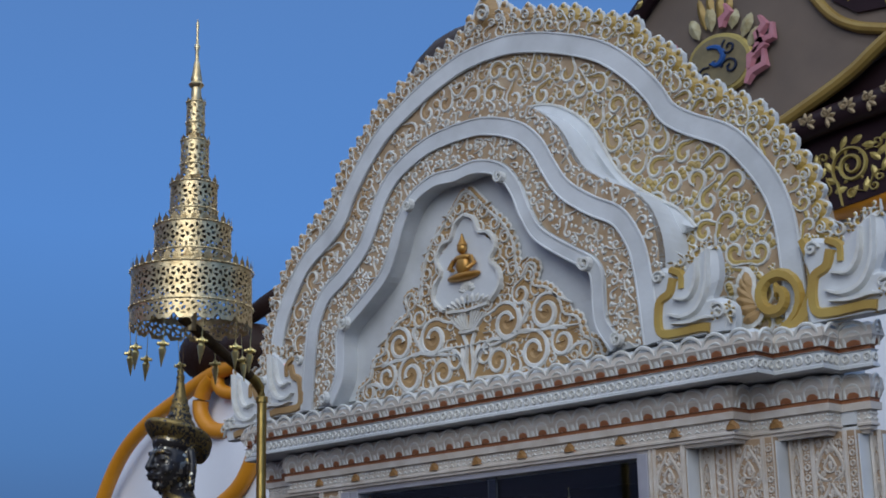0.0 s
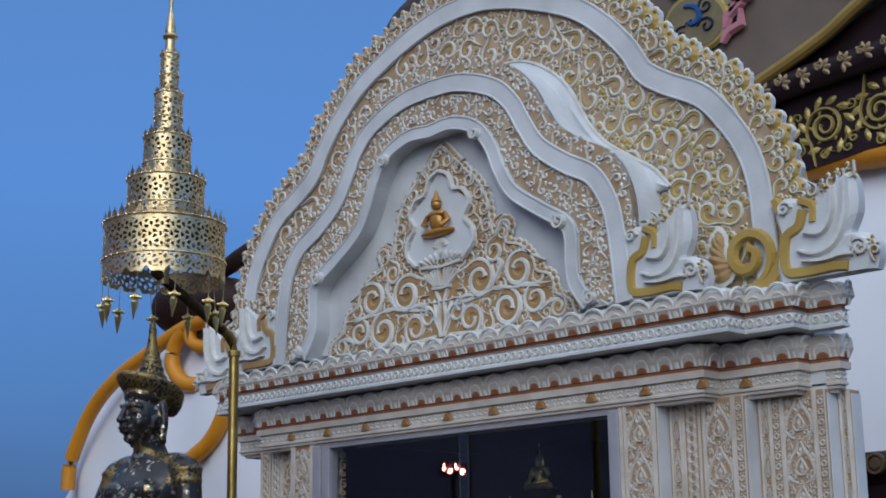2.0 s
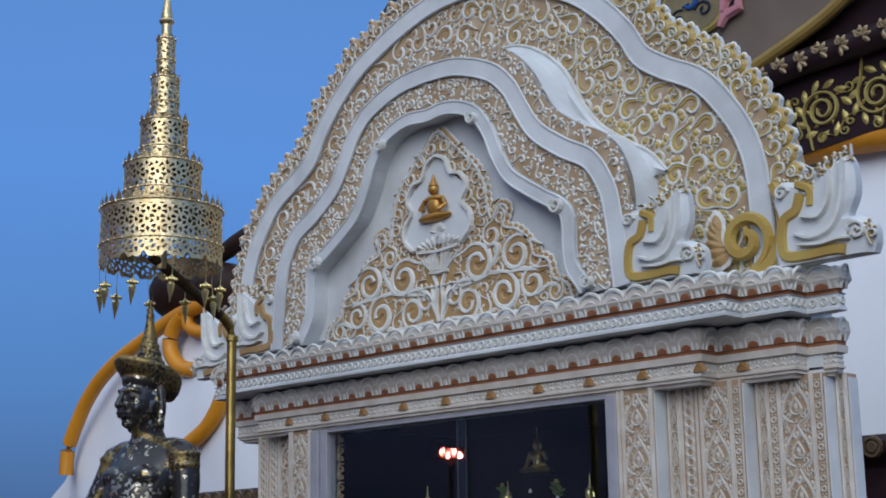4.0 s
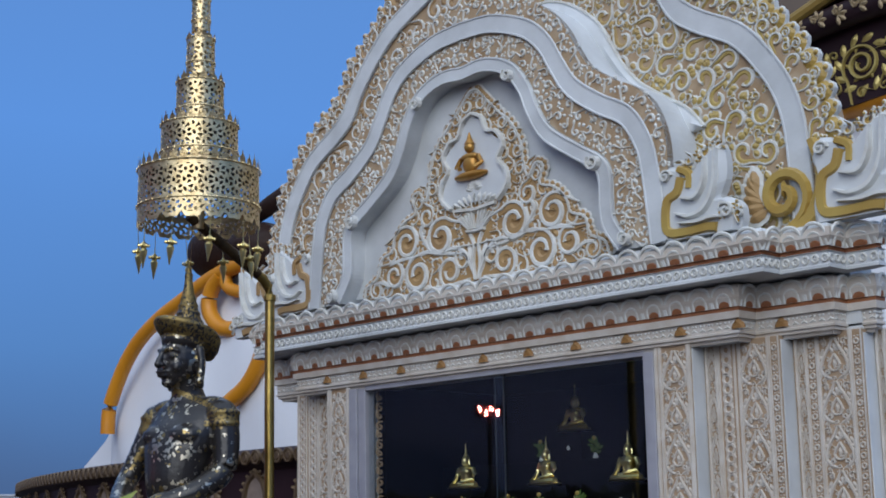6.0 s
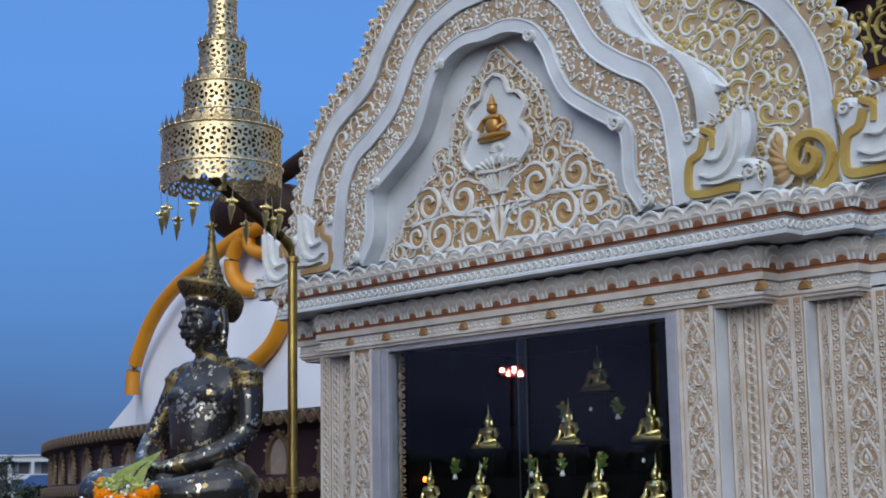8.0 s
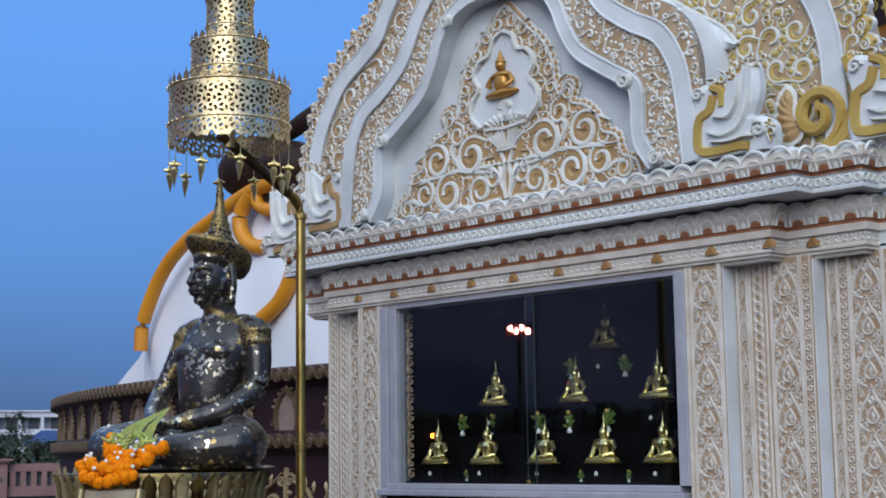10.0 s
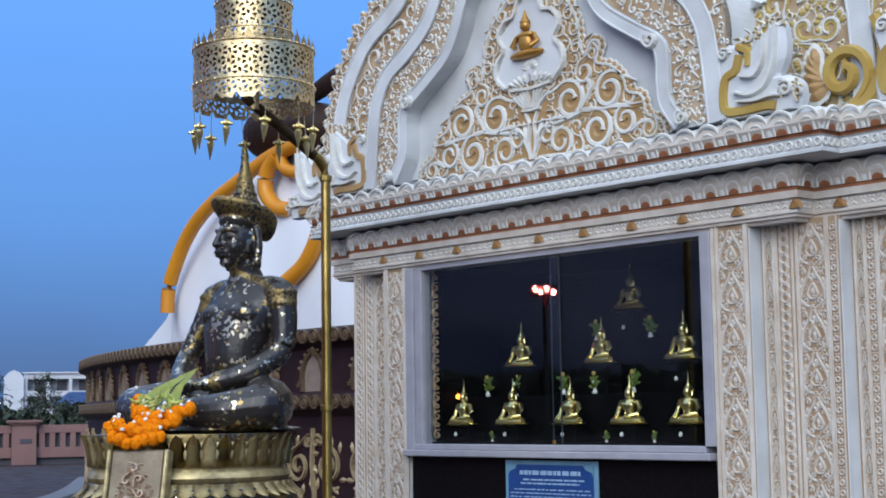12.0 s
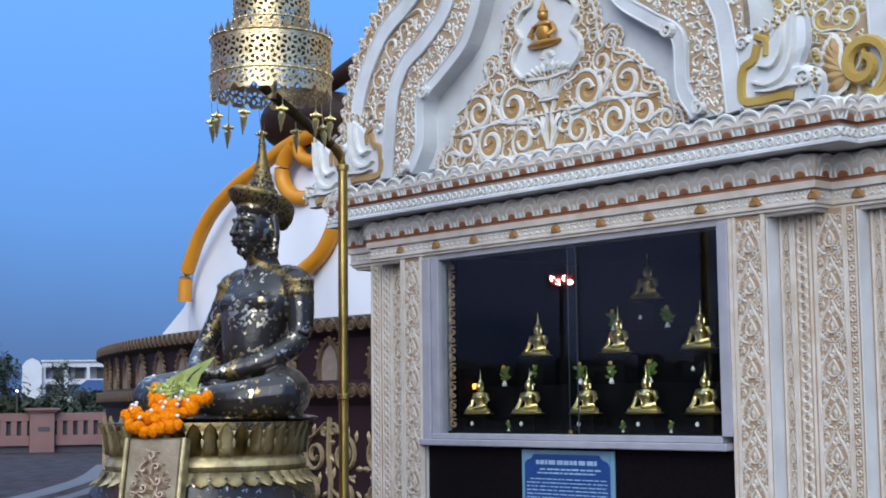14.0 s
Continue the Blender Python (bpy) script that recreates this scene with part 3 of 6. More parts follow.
def pilaster(x0, x1, y, panels, beads, label, back=0.3, z1=2.52):
    """A pilaster whose front lies at y; panels and beads: spans in x that carry carving."""
    p = thing("pilaster", label, "pilaster", group="carved pilasters of the portal")
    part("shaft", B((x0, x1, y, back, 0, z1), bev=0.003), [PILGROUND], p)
    part("return_strip", B((x1, x1 + 0.006, y + 0.012, back, 0, z1 - 0.02), bev=0.001), [WHITE], p, "plain white side return")
    for a, b in panels:
        w = b - a
        key = round(w, 3)
        if key not in MOTIF:
            MOTIF[key] = pilaster_motif(w * 1.0, 0.2195)
        z = 2.496
        while z > 0.3:
            piece("carved_motif", MOTIF[key], p, pose((a + b) / 2, y, z - 0.2195))
            z -= 0.2195
        R = Relief(2)
        for x in (a, b):
            R.stroke([(x, 0.1), (x, z1)], 0.020, y, 0.012)
        if len(panels) == 1:
            for x in (x0 + 0.008, x1 - 0.008):
                R.stroke([(x, 0.1), (x, z1)], 0.022, y, 0.010)
        R.make("edge_fillet", PILRELIEF, p)
    for a, b in beads:
        bead_strip("bead_strip", (a + b) / 2, 0.3, z1, y, (b - a) * 0.34, p)
    return p


PIL = "beige and white carved pilaster beside the show window"
pilaster(-1.53, -1.30, -0.03, [(-1.50, -1.325)], [], PIL)
pilaster(1.225, 1.46, -0.03, [(1.262, 1.447)], [], PIL)
pilaster(1.467, 1.936, 0.08, [(1.69, 1.868), (1.487, 1.547)], [(1.560, 1.660), (1.880, 1.932)], "beige carved pilaster stepped back from the window bay")
pilaster(1.943, 2.342, 0.19, [(2.09, 2.275), (1.965, 2.02)], [(2.025, 2.08), (2.285, 2.338)], "beige carved outermost pilaster at the portal's corner")
pilaster(-1.99, -1.535, 0.08, [(-1.76, -1.59)], [(-1.865, -1.775), (-1.98, -1.895)], "beige carved pilaster at the portal's far corner")
pilaster(2.352, 2.412, 0.30, [(2.362, 2.402)], [], "narrow carved strip at the portal's outer corner", back=0.40)

# ---- entablature ----
LOW = [(-2.26, 1.0), (-2.26, 0.09), (-1.84, 0.09), (-1.84, -0.06), (1.80, -0.06), (1.80, 0.09), (2.26, 0.09), (2.26, 0.21), (2.42, 0.21), (2.42, 0.29), (2.0, 0.29)]
UP = [(-2.34, 1.0), (-2.34, -0.05), (-2.06, -0.05), (-2.06, -0.20), (2.06, -0.20), (2.06, -0.05), (2.34, -0.05), (2.34, 0.10), (2.52, 0.10), (2.52, 0.17), (2.0, 0.17)]
ent = thing("entablature", "white carved entablature with lotus petal rows and terracotta lines", "entablature")
bm = bmesh.new()
moulding(bm, LOW, [(-0.07, 2.502), (-0.035, 2.50), (-0.03, 2.515), (-0.012, 2.52), (-0.012, 2.533), (0.0, 2.538), (0.0, 2.549), (-0.008, 2.553), (-0.008, 2.612), (0.012, 2.614), (0.014, 2.650), (0.006, 2.652), (0.006, 2.668), (0.010, 2.672), (0.026, 2.72), (0.022, 2.775), (0.0, 2.79), (-0.07, 2.791)],
         [0, 2, 2, 2, 2, 2, 2, 2, 2, 2, 0, 1, 1, 2, 2, 2, 0])
part("architrave", bm, [WHITE, TERRA, PILRELIEF], ent)
bm = bmesh.new()
moulding(bm, UP, [(-0.065, 2.799), (-0.02, 2.797), (0.0, 2.803), (0.0, 2.818), (-0.007, 2.822), (-0.007, 2.882), (0.004, 2.886), (-0.012, 2.890), (-0.014, 2.906), (-0.004, 2.91), (0.024, 2.955), (0.018, 3.0), (-0.01, 3.024), (-0.065, 3.026)],
         [0, 0, 0, 0, 0, 0, 0, 1, 1, 2, 2, 0, 0])
part("cornice", bm, [WHITE, TERRA, PILRELIEF], ent)
part("soffit", B((-1.78, 1.735, 0.0, 0.25, 2.504, 2.52), (-2.20, -1.77, 0.15, 0.25, 2.5045, 2.52), (1.73, 2.195, 0.15, 0.28, 2.5045, 2.52), bev=0), WHITE, ent)
part("soffit", B((-2.0, 1.998, -0.145, 0.19, 2.801, 2.82), (-2.285, -1.99, 0.005, 0.19, 2.8015, 2.82), (1.995, 2.285, 0.005, 0.19, 2.8015, 2.82), (2.27, 2.46, 0.155, 0.19, 2.802, 2.82), bev=0), WHITE, ent)
part("top_slab", B((-2.0, 1.998, -0.145, 0.30, 3.005, 3.024), (-2.29, -1.99, 0.005, 0.30, 3.0052, 3.0235), (1.995, 2.29, 0.005, 0.30, 3.0052, 3.0235), (2.28, 2.46, 0.155, 0.30, 3.0055, 3.023), bev=0), WHITE, ent)


def petal_mesh(w, h):
    R = Relief(4)
    n = 9
    for r, lw in ((0.46, 0.13), (0.27, 0.10)):
        pts = [(-r * w, 0)] + [(r * w * math.cos(math.pi - math.pi * i / n), h * (0.55 if r > 0.4 else 0.34) + r * w * 0.85 * math.sin(math.pi * i / n)) for i in range(n + 1)] + [(r * w, 0)]
        R.stroke(pts, lw * w, 0.0, 0.012 if r > 0.4 else 0.016)
    R.disc(0, 0.0, w * 0.33, 0.0, 0.012, 8, 1, 0, math.pi)
    R.leaf(0.5 * w, h * 0.95, h * 0.85, w * 0.09, -1.57, 0.0, 0.012)
    me = R.mesh("lotus_petal")
    me.materials.append(RELIEF), me.materials.append(TERRA)
    return me


def along(path, step, out, fn, only_visible=True):
    """Calls fn(pose) at even steps along the -y and +x faces of a plan path."""
    for (ax, ay), (bx, by) in zip(path, path[1:]):
        L = math.hypot(bx - ax, by - ay)
        if (L > 0.8 and ax == bx) or bx < ax or (ax == bx and ax < 0):
            continue
        turn = 0 if ay == by else 90
        n = max(1, round(L / step))
        for i in range(n):
            q = (i + 0.5) / n
            x, y = ax + (bx - ax) * q, ay + (by - ay) * q
            fn(x + (out if turn else 0), y - (0 if turn else out), turn, L / n)


PET_UP, PET_LOW = petal_mesh(0.150, 0.105), petal_mesh(0.152, 0.098)
along(UP, 0.151, -0.004, lambda x, y, t, w: piece("lotus_petal", PET_UP, ent, pose(x, y, 2.912, 0, 0, t) @ Matrix.Diagonal((w / 0.151, 1, 1, 1)) @ pose(0, 0, 0, 14)))
along(LOW, 0.153, 0.004, lambda x, y, t, w: piece("lotus_petal", PET_LOW, ent, pose(x, y, 2.674, 0, 0, t) @ Matrix.Diagonal((w / 0.153, 1, 1, 1)) @ pose(0, 0, 0, 9)))
R = Relief(1)
R.ring(0, 0, 0.018, 0.013, 0, 0.008, 10)
R.disc(0, 0, 0.006, 0, 0.005, 6)
RING = R.mesh("ring_bead")
RING.materials.append(RELIEF)
along(UP, 0.0565, -0.006, lambda x, y, t, w: piece("ring_bead", RING, ent, pose(x, y, 2.852, 0, 0, t)))
R = Relief(1)
for k in range(3):
    R.disc(-0.011 + 0.011 * k, 0.013 * (1 if k != 1 else -0.6), 0.0075, 0, 0.006, 6)
R.leaf(-0.02, -0.02, 0.02, 0.012, 0.6, 0, 0.006)
R.leaf(0.02, -0.02, 0.02, 0.012, 2.5, 0, 0.006)
BUDS = R.mesh("bud_relief")
BUDS.materials.append(RELIEF)
along(LOW, 0.052, -0.007, lambda x, y, t, w: piece("bud_relief", BUDS, ent, pose(x, y, 2.583, 0, 0, t)))
R = Relief(1)
R.disc(0, -0.022, 0.044, 0, 0.012, 10, 0, 0, math.pi)
R.leaf(0, -0.02, 0.05, 0.05, 1.57, -0.004, 0.012)
HALF = R.mesh("ochre_boss")
HALF.materials.append(OCHRE_BOSS)
for i in range(10):
    piece("ochre_boss", HALF, ent, pose(-1.508 + 0.3665 * i, -0.054, 2.582))
piece("ochre_boss", HALF, ent, pose(1.95, 0.096, 2.582))

# ---- show window ----
win = thing("window_1", "aluminium-framed show window with dark reflecting glass", "window", kind="structure")
part("frame_side", B((-1.30, -1.225, -0.045, 0.06, 1.30, 2.50), (-1.225, -1.155, -0.03, 0.05, 1.36, 2.50), bev=0.004), FRAME, win)
part("frame_side", B((1.152, 1.222, -0.045, 0.06, 1.36, 2.50), bev=0.004), FRAME, win)
part("frame_top", B((-1.155, 1.152, -0.03, 0.05, 2.482, 2.512), bev=0.003), FRAME, win)
part("sill", B((-1.31, 1.20, -0.075, 0.06, 1.285, 1.325), (-1.225, 1.152, -0.045, 0.05, 1.325, 1.362), bev=0.005), FRAME, win)
for x0, x1, y in ((-1.156, 0.06, 0.0), (-0.02, 1.153, 0.012)):
    ob = part("pane", B((x0, x1, y, y + 0.006, 1.36, 2.483), bev=0), GLASS, win)
    ob.visible_shadow = False
part("pane_edge", B((-0.022, -0.018, 0.0115, 0.0185, 1.362, 2.481), (0.06, 0.064, -0.0005, 0.0065, 1.362, 2.481), bev=0), PANE_EDGE, win)
part("lock", B((-0.012, 0.016, -0.012, 0.0, 1.366, 1.388), bev=0.004), BRASS, win)
R = Relief(9)
zz = 1.37
while zz < 2.4:
    R.curl(0, zz + 0.05, 0.045, 1, 1, 0, 0.4, 0.01, 1.2, 10)
    R.curl(0, zz + 0.11, 0.03, 4, -1, 0, 0.4, 0.01, 1.2, 10)
    R.leaf(-0.03, zz + 0.1, 0.06, 0.03, 1.2, 0, 0.01)
    zz += 0.12
# curls take the darker recess colour for the shade behind the glass
rev = R.make("reveal_carving", PILGROUND, win)
rev.matrix_basis = pose(-1.168, 0.105, 0, 0, 0, 90)
# dark panel below the window
tagged(part("wall_plinth", B((-1.30, 1.225, 0.0, 0.028, 0.0, 1.284)), GRANITE), "polished black granite panel below the window", "wall", kind="structure")

# ---- blue notice under the window ----
sign = thing("notice_board", "blue notice board with pale lettering below the window", "sign", pose(-0.028, -0.004, 0.62))
part("backing", B((-0.378, 0.378, -0.012, 0.002, 0, 0.65), bev=0.002), SIGNEDGE, sign, "pale blue border")
part("face", B((-0.350, 0.350, -0.016, -0.0125, 0.02, 0.625), bev=0.001), SIGNBLUE, sign, "deep blue printed face")
R = Relief(12)
rr = random.Random(4)


def text_bars(z, x0, x1, hgt):
    x = x0
    while x < x1:
        w = min(rr.uniform(0.02, 0.06), x1 - x)
        b = len(R.v)
        R.v += [(x, -0.0175, z), (x + w, -0.0175, z), (x + w, -0.0175, z + hgt), (x, -0.0175, z + hgt)]
        R.f.append((b, b + 1, b + 2, b + 3)), R.mi.append(0)
        x += w + rr.uniform(0.004, 0.014)


text_bars(0.565, -0.25, 0.25, 0.026)
text_bars(0.532, -0.22, 0.28, 0.010)
text_bars(0.510, -0.24, 0.24, 0.010)
for k in range(20):
    text_bars(0.476 - 0.022 * k, -0.33 + (0.03 if k == 0 else 0), 0.33 - (0.1 if k % 6 == 5 else 0), 0.007)
R.make("lettering", SIGNTEXT, sign, "small pale blue lettering")
for s in (-1, 1):
    bm = bmesh.new()
    vs = [bm.verts.new((s * x, -0.0172, z)) for x, z in ((0.35, 0.625), (0.27, 0.625), (0.29, 0.60), (0.335, 0.585), (0.35, 0.56))]
    bm.faces.new(vs)
    part("corner_mark", bm, SIGNEDGE, sign)

# ---- pediment: two nested cusped gables of carved stucco ----
R1 = [(0, 4.58), (0.25, 4.56), (0.52, 4.46), (0.67, 4.33), (0.76, 4.18), (0.87, 4.02), (1.06, 3.88), (1.25, 3.77), (1.36, 3.60), (1.40, 3.43), (1.42, 3.25), (1.44, 3.04)]
R2 = [(0, 5.19), (0.24, 5.17), (0.56, 5.08), (0.92, 4.92), (1.14, 4.75), (1.32, 4.55), (1.42, 4.39), (1.57, 4.28), (1.80, 4.15), (1.95, 3.98), (2.06, 3.80), (2.12, 3.60), (2.14, 3.33), (2.15, 3.04)]
RI = [(0, 4.275), (0.18, 4.285), (0.36, 4.22), (0.47, 4.09), (0.54, 3.93), (0.645, 3.77), (0.86, 3.62), (1.02, 3.52), (1.055, 3.44), (1.055, 3.30), (1.075, 3.18), (1.17, 3.04)]
N = 60
c1, c2, ci = arch(R1, N), arch(R2, N), arch(RI, N)
YF, YB = -0.20, 0.08


def tapered(curve, d, z0, z1):
    """An outward shift that fades out towards the feet of the curve."""
    far_, near_ = offset(curve, d), offset(curve, 0.066)
    out = []
    for a, b in zip(near_, far_):
        k = min(1.0, max(0.0, (a[1] - z0) / (z1 - z0)))
        out.append((a[0] + (b[0] - a[0]) * k, a[1] + (b[1] - a[1]) * k))
    return out


ped = thing("pediment", "white stucco pediment of nested cusped gables with gold-ochre scrollwork", "pediment")


def between(A, C, q):
    return [((1 - q) * a[0] + q * c[0], (1 - q) * a[1] + q * c[1]) for a, c in zip(A, C)]


def rib(name, curve, w, y0, y1, parent, mat=WHITE):
    """A plain raised band with rolled edges."""
    bm = bmesh.new()
    strip(bm, offset(curve, -w), offset(curve, w), y0, y1)
    ob = part(name, bm, mat, parent)
    R = Relief(1)
    for s in (-1, 1):
        R.stroke(offset(curve, s * w), 0.015, y0 + 0.004, 0.010)
    R.make("rib_edge", mat, ob)
    return ob


front = part("front_gable", strip(bmesh.new(), ci, tapered(c1, 0.155, 3.2, 3.75), YF, YB + 0.05), WHITE, ped)
c1o = tapered(c1, 0.155, 3.2, 3.75)
citrim = offset(ci, 0.082)
bm = bmesh.new()
strip(bm, citrim, offset(c1, -0.05), YF - 0.005, YF + 0.05)
strip(bm, offset(c1, 0.04), c1o, YF - 0.005, YF + 0.05)
part("painted_ground", bm, RECESS, front, "cream and ochre washed recess")
rib("front_rib", c1, 0.052, YF - 0.022, YF + 0.06, ped)
rib("inner_rib", offset(ci, 0.033), 0.037, YF - 0.028, YF + 0.06, ped)
R = Relief(21)
R.fill(citrim, offset(c1, -0.052), YF - 0.005, [0.040, 0.032, 0.024, 0.016], 2000, w=0.42, h=0.010, leaves=3)
tagged(R.make("inner_scrollwork", [RELIEF, OCHRE], front), kind="stuff")
R = Relief(22)
R.fill(offset(c1, 0.060), tapered(c1, 0.165, 3.2, 3.75), YF - 0.005, [0.042, 0.030, 0.018], 1500, w=0.42, h=0.010, leaves=3)
tagged(R.make("outer_scrollwork", [RELIEF, OCHRE], front), kind="stuff")
# curled cusps along the opening
for s in (-1, 1):
    for x, z, r, a in ((0.40, 4.20, 0.055, 2.2), (1.03, 3.55, 0.065, 2.4), (1.23, 3.09, 0.055, 2.0)):
        R = Relief(23)
        R.curl(s * x, z, r, a if s > 0 else math.pi - a, s, YF - 0.03, 0.42, 0.035, 1.4, 18)
        R.make("cusp_curl", RELIEF, front)

back = part("rear_gable", strip(bmesh.new(), between(c1, c2, 0.0), offset(c2, 0.15), YB, YB + 0.22), RECESS, ped, "rear gable painted ochre and yellow gold")
rib("rear_rib", c2, 0.060, YB - 0.025, YB + 0.05, ped)
R = Relief(24)
R.fill(between(c1, c2, 0.10), offset(c2, -0.075), YB, [0.075, 0.060, 0.048, 0.038, 0.028, 0.019], 1500, w=0.31, h=0.014, leaves=5, painted=1)
tagged(R.make("field_scrollwork", [RELIEF, REARPAINT], back), kind="stuff")
R = Relief(25)
R.fill(offset(c2, 0.072), offset(c2, 0.165), YB, [0.05, 0.04, 0.03, 0.018], 1200, w=0.32, h=0.014, leaves=4, painted=1)
tagged(R.make("border_scrollwork", [RELIEF, REARPAINT], back), kind="stuff")


# smooth white crescent blades laid over the rear gable's field
for s in (-1, 1):
    up = spline([(0.36, 4.71), (0.53, 4.685), (0.70, 4.60), (0.86, 4.46), (0.95, 4.31), (1.03, 4.17), (1.14, 4.04), (1.32, 3.91), (1.47, 3.81), (1.57, 3.69)], 40)
    lo = spline([(0.36, 4.70), (0.55, 4.57), (0.68, 4.46), (0.83, 4.30), (0.95, 4.15), (1.06, 4.02), (1.16, 3.93), (1.28, 3.81), (1.42, 3.69), (1.56, 3.68)], 40)
    bm = bmesh.new()
    mid = [(a + b) / 2 for a, b in zip(up, lo)]
    V = [[bm.verts.new((s * q[0], y, q[1])) for q in c] for c, y in ((up, YB), (up, YB - 0.030), (mid, YB - 0.050), (lo, YB - 0.030), (lo, YB))]
    for A, C in zip(V, V[1:]):
        for k in range(39):
            bm.faces.new((A[k], A[k + 1], C[k + 1], C[k]))
    blade = part("crescent_blade", bm, WHITE, back, "smooth white crescent blade", True)
    R = Relief(28)
    R.stroke([(s * q[0], q[1]) for q in up], 0.018, YB - 0.026, 0.016)
    R.make("blade_edge", RELIEF, blade)


# leaf crests round the outer edges, each its own piece
def crest_mesh(L, W, mat):
    """A curled leaf: painted body with a white rolled rim and an inner curl."""
    R = Relief(2)
    n = 14
    pts = []
    for k in range(n):
        a = -0.5 * math.pi + 2 * math.pi * (k + 0.5) / n
        q = 1 + 0.10 * math.cos(3 * (a - 1.57))
        pts.append((W * 0.56 * q * math.cos(a), L * 0.42 + L * 0.56 * q * math.sin(a)))
    b = len(R.v)
    for y in (-0.004, 0.03):
        R.v += [(x, y, z) for x, z in pts]
    R.f.append(tuple(range(b, b + n))), R.f.append(tuple(range(b + n, b + 2 * n))), R.mi.extend((0, 0))
    for k in range(n):
        j = (k + 1) % n
        R.f.append((b + k, b + j, b + n + j, b + n + k)), R.mi.append(0)
    R.disc(W * 0.02, L * 0.44, W * 0.47, -0.004, 0.014, 10, 1)
    R.curl(W * 0.02, L * 0.40, W * 0.34, 2.6, -1, -0.012, 0.26, 0.018, 1.4, 14)
    R.lobe(0, L * 0.72, L * 0.34, W * 0.3, 1.4, -0.008, 0.018, 1)
    me = R.mesh("crest_leaf")
    me.materials.append(RELIEF), me.materials.append(mat)
    return me


CREST_O, CREST_Y = crest_mesh(0.118, 0.118, OCHRE), crest_mesh(0.118, 0.118, YELLOW)


def crests(curve, step, y, mo, my, parent, r):
    acc = 0.0
    for i in range(1, len(curve)):
        a, b = np.array(curve[i - 1]), np.array(curve[i])
        L = float(np.linalg.norm(b - a))
        while acc < L:
            p = a + (b - a) * acc / L
            t = (b - a) / L
            ang = math.degrees(math.atan2(t[1], t[0]))
            k = r.uniform(0.85, 1.15)
            # the leaves lean with the slope, towards the top
            lean = r.uniform(-8, 8)
            piece("crest_leaf", my if p[0] > 0.6 else mo, parent, pose(p[0], y, p[1], 0, -ang + lean, 0) @ Matrix.Scale(k, 4))
            acc += step
        acc -= L


rc = random.Random(8)
crests(offset(c2, 0.135), 0.098, YB + 0.02, CREST_O, CREST_Y, back, rc)
piece("crest_leaf", CREST_O, back, pose(0, YB + 0.02, 5.36) @ Matrix.Scale(2.0, 4))
for s in (-1, 1):
    piece("crest_leaf", CREST_O, back, pose(s * 0.1, YB + 0.03, 5.34, 0, s * 24) @ Matrix.Scale(1.4, 4))

# recessed tympanum wall
bm = bmesh.new()
ct = offset(ci, 0.05)
vs = [[bm.verts.new((x, y, z)) for x, z in ct] for y in (-0.105, 0.01)]
bm.faces.new(vs[0]), bm.faces.new(vs[1][::-1])
part("tympanum", bm, WHITE, ped, "smooth white recessed wall")

# triangular carving on the tympanum
TY = -0.112
tri = thing("tympanum_relief", "triangular white and ochre scroll carving on the tympanum", "relief carving")
HALFTRI = [(0.0, 4.225), (0.035, 4.215), (0.07, 4.18), (0.12, 4.13), (0.20, 4.05), (0.31, 3.95), (0.385, 3.82), (0.405, 3.69), (0.44, 3.60), (0.50, 3.67), (0.56, 3.64), (0.53, 3.54), (0.64, 3.50), (0.73, 3.41), (0.76, 3.33), (0.86, 3.29), (0.90, 3.18), (1.00, 3.13), (1.03, 3.045)]
edge = arch(HALFTRI, 56)
bm = bmesh.new()
vs = [[bm.verts.new((x, y, z)) for x, z in edge] for y in (TY - 0.012, -0.105)]
fs = bm.faces.new(vs[0])
for i in range(len(edge) - 1):
    bm.faces.new((vs[0][i], vs[0][i + 1], vs[1][i + 1], vs[1][i]))
part("painted_ground", bm, OCHRE, tri, "ochre painted ground")
R = Relief(31)
yy = TY - 0.012
right = edge[len(edge) // 2:]
axis = [(0.03 + 0.10 * (z < 3.5) - 0.04 * (z < 3.15), 3.05 + (z - 3.05) * 0.92) for x, z in right]
VINE = [(0.31, 3.35, 0.115, 2.4, -1), (0.62, 3.36, 0.105, 0.6, 1), (0.23, 3.13, 0.095, 4.2, 1), (0.52, 3.15, 0.11, 2.0, -1), (0.74, 3.17, 0.085, 1.0, 1), (0.91, 3.10, 0.055, 0.8, -1), (0.43, 3.50, 0.065, 1.6, 1), (0.50, 3.60, 0.04, 1.2, -1),
        (0.375, 3.66, 0.042, 0.2, 1), (0.36, 3.77, 0.042, 0.4, -1), (0.32, 3.87, 0.042, 0.8, 1), (0.24, 3.97, 0.042, 1.0, -1), (0.155, 4.06, 0.04, 1.2, 1), (0.06, 4.13, 0.045, 1.6, -1)]
for x, z, r, a, hd in VINE:
    R.curl(x, z, r * 1.12, a, hd, yy, 0.34, 0.016, 1.35, 24, tail=r * 0.6, painted=1)
    for k in range(3):
        b = a + hd * (1.0 + 1.5 * k)
        R.lobe(x + r * 1.0 * math.cos(b), z + r * 1.0 * math.sin(b), r * 0.65, r * 0.42, b + hd * 0.9, yy, 0.016, 1)
for k in range(2, len(right) - 1):
    (ax, az), (bx, bz) = right[k - 1], right[k + 1]
    b = math.atan2(-(bx - ax), bz - az) + math.pi
    R.lobe(right[k][0] - 0.012 * math.cos(b), right[k][1] - 0.012 * math.sin(b), 0.045, 0.042, b, yy + 0.006, 0.02, 1)
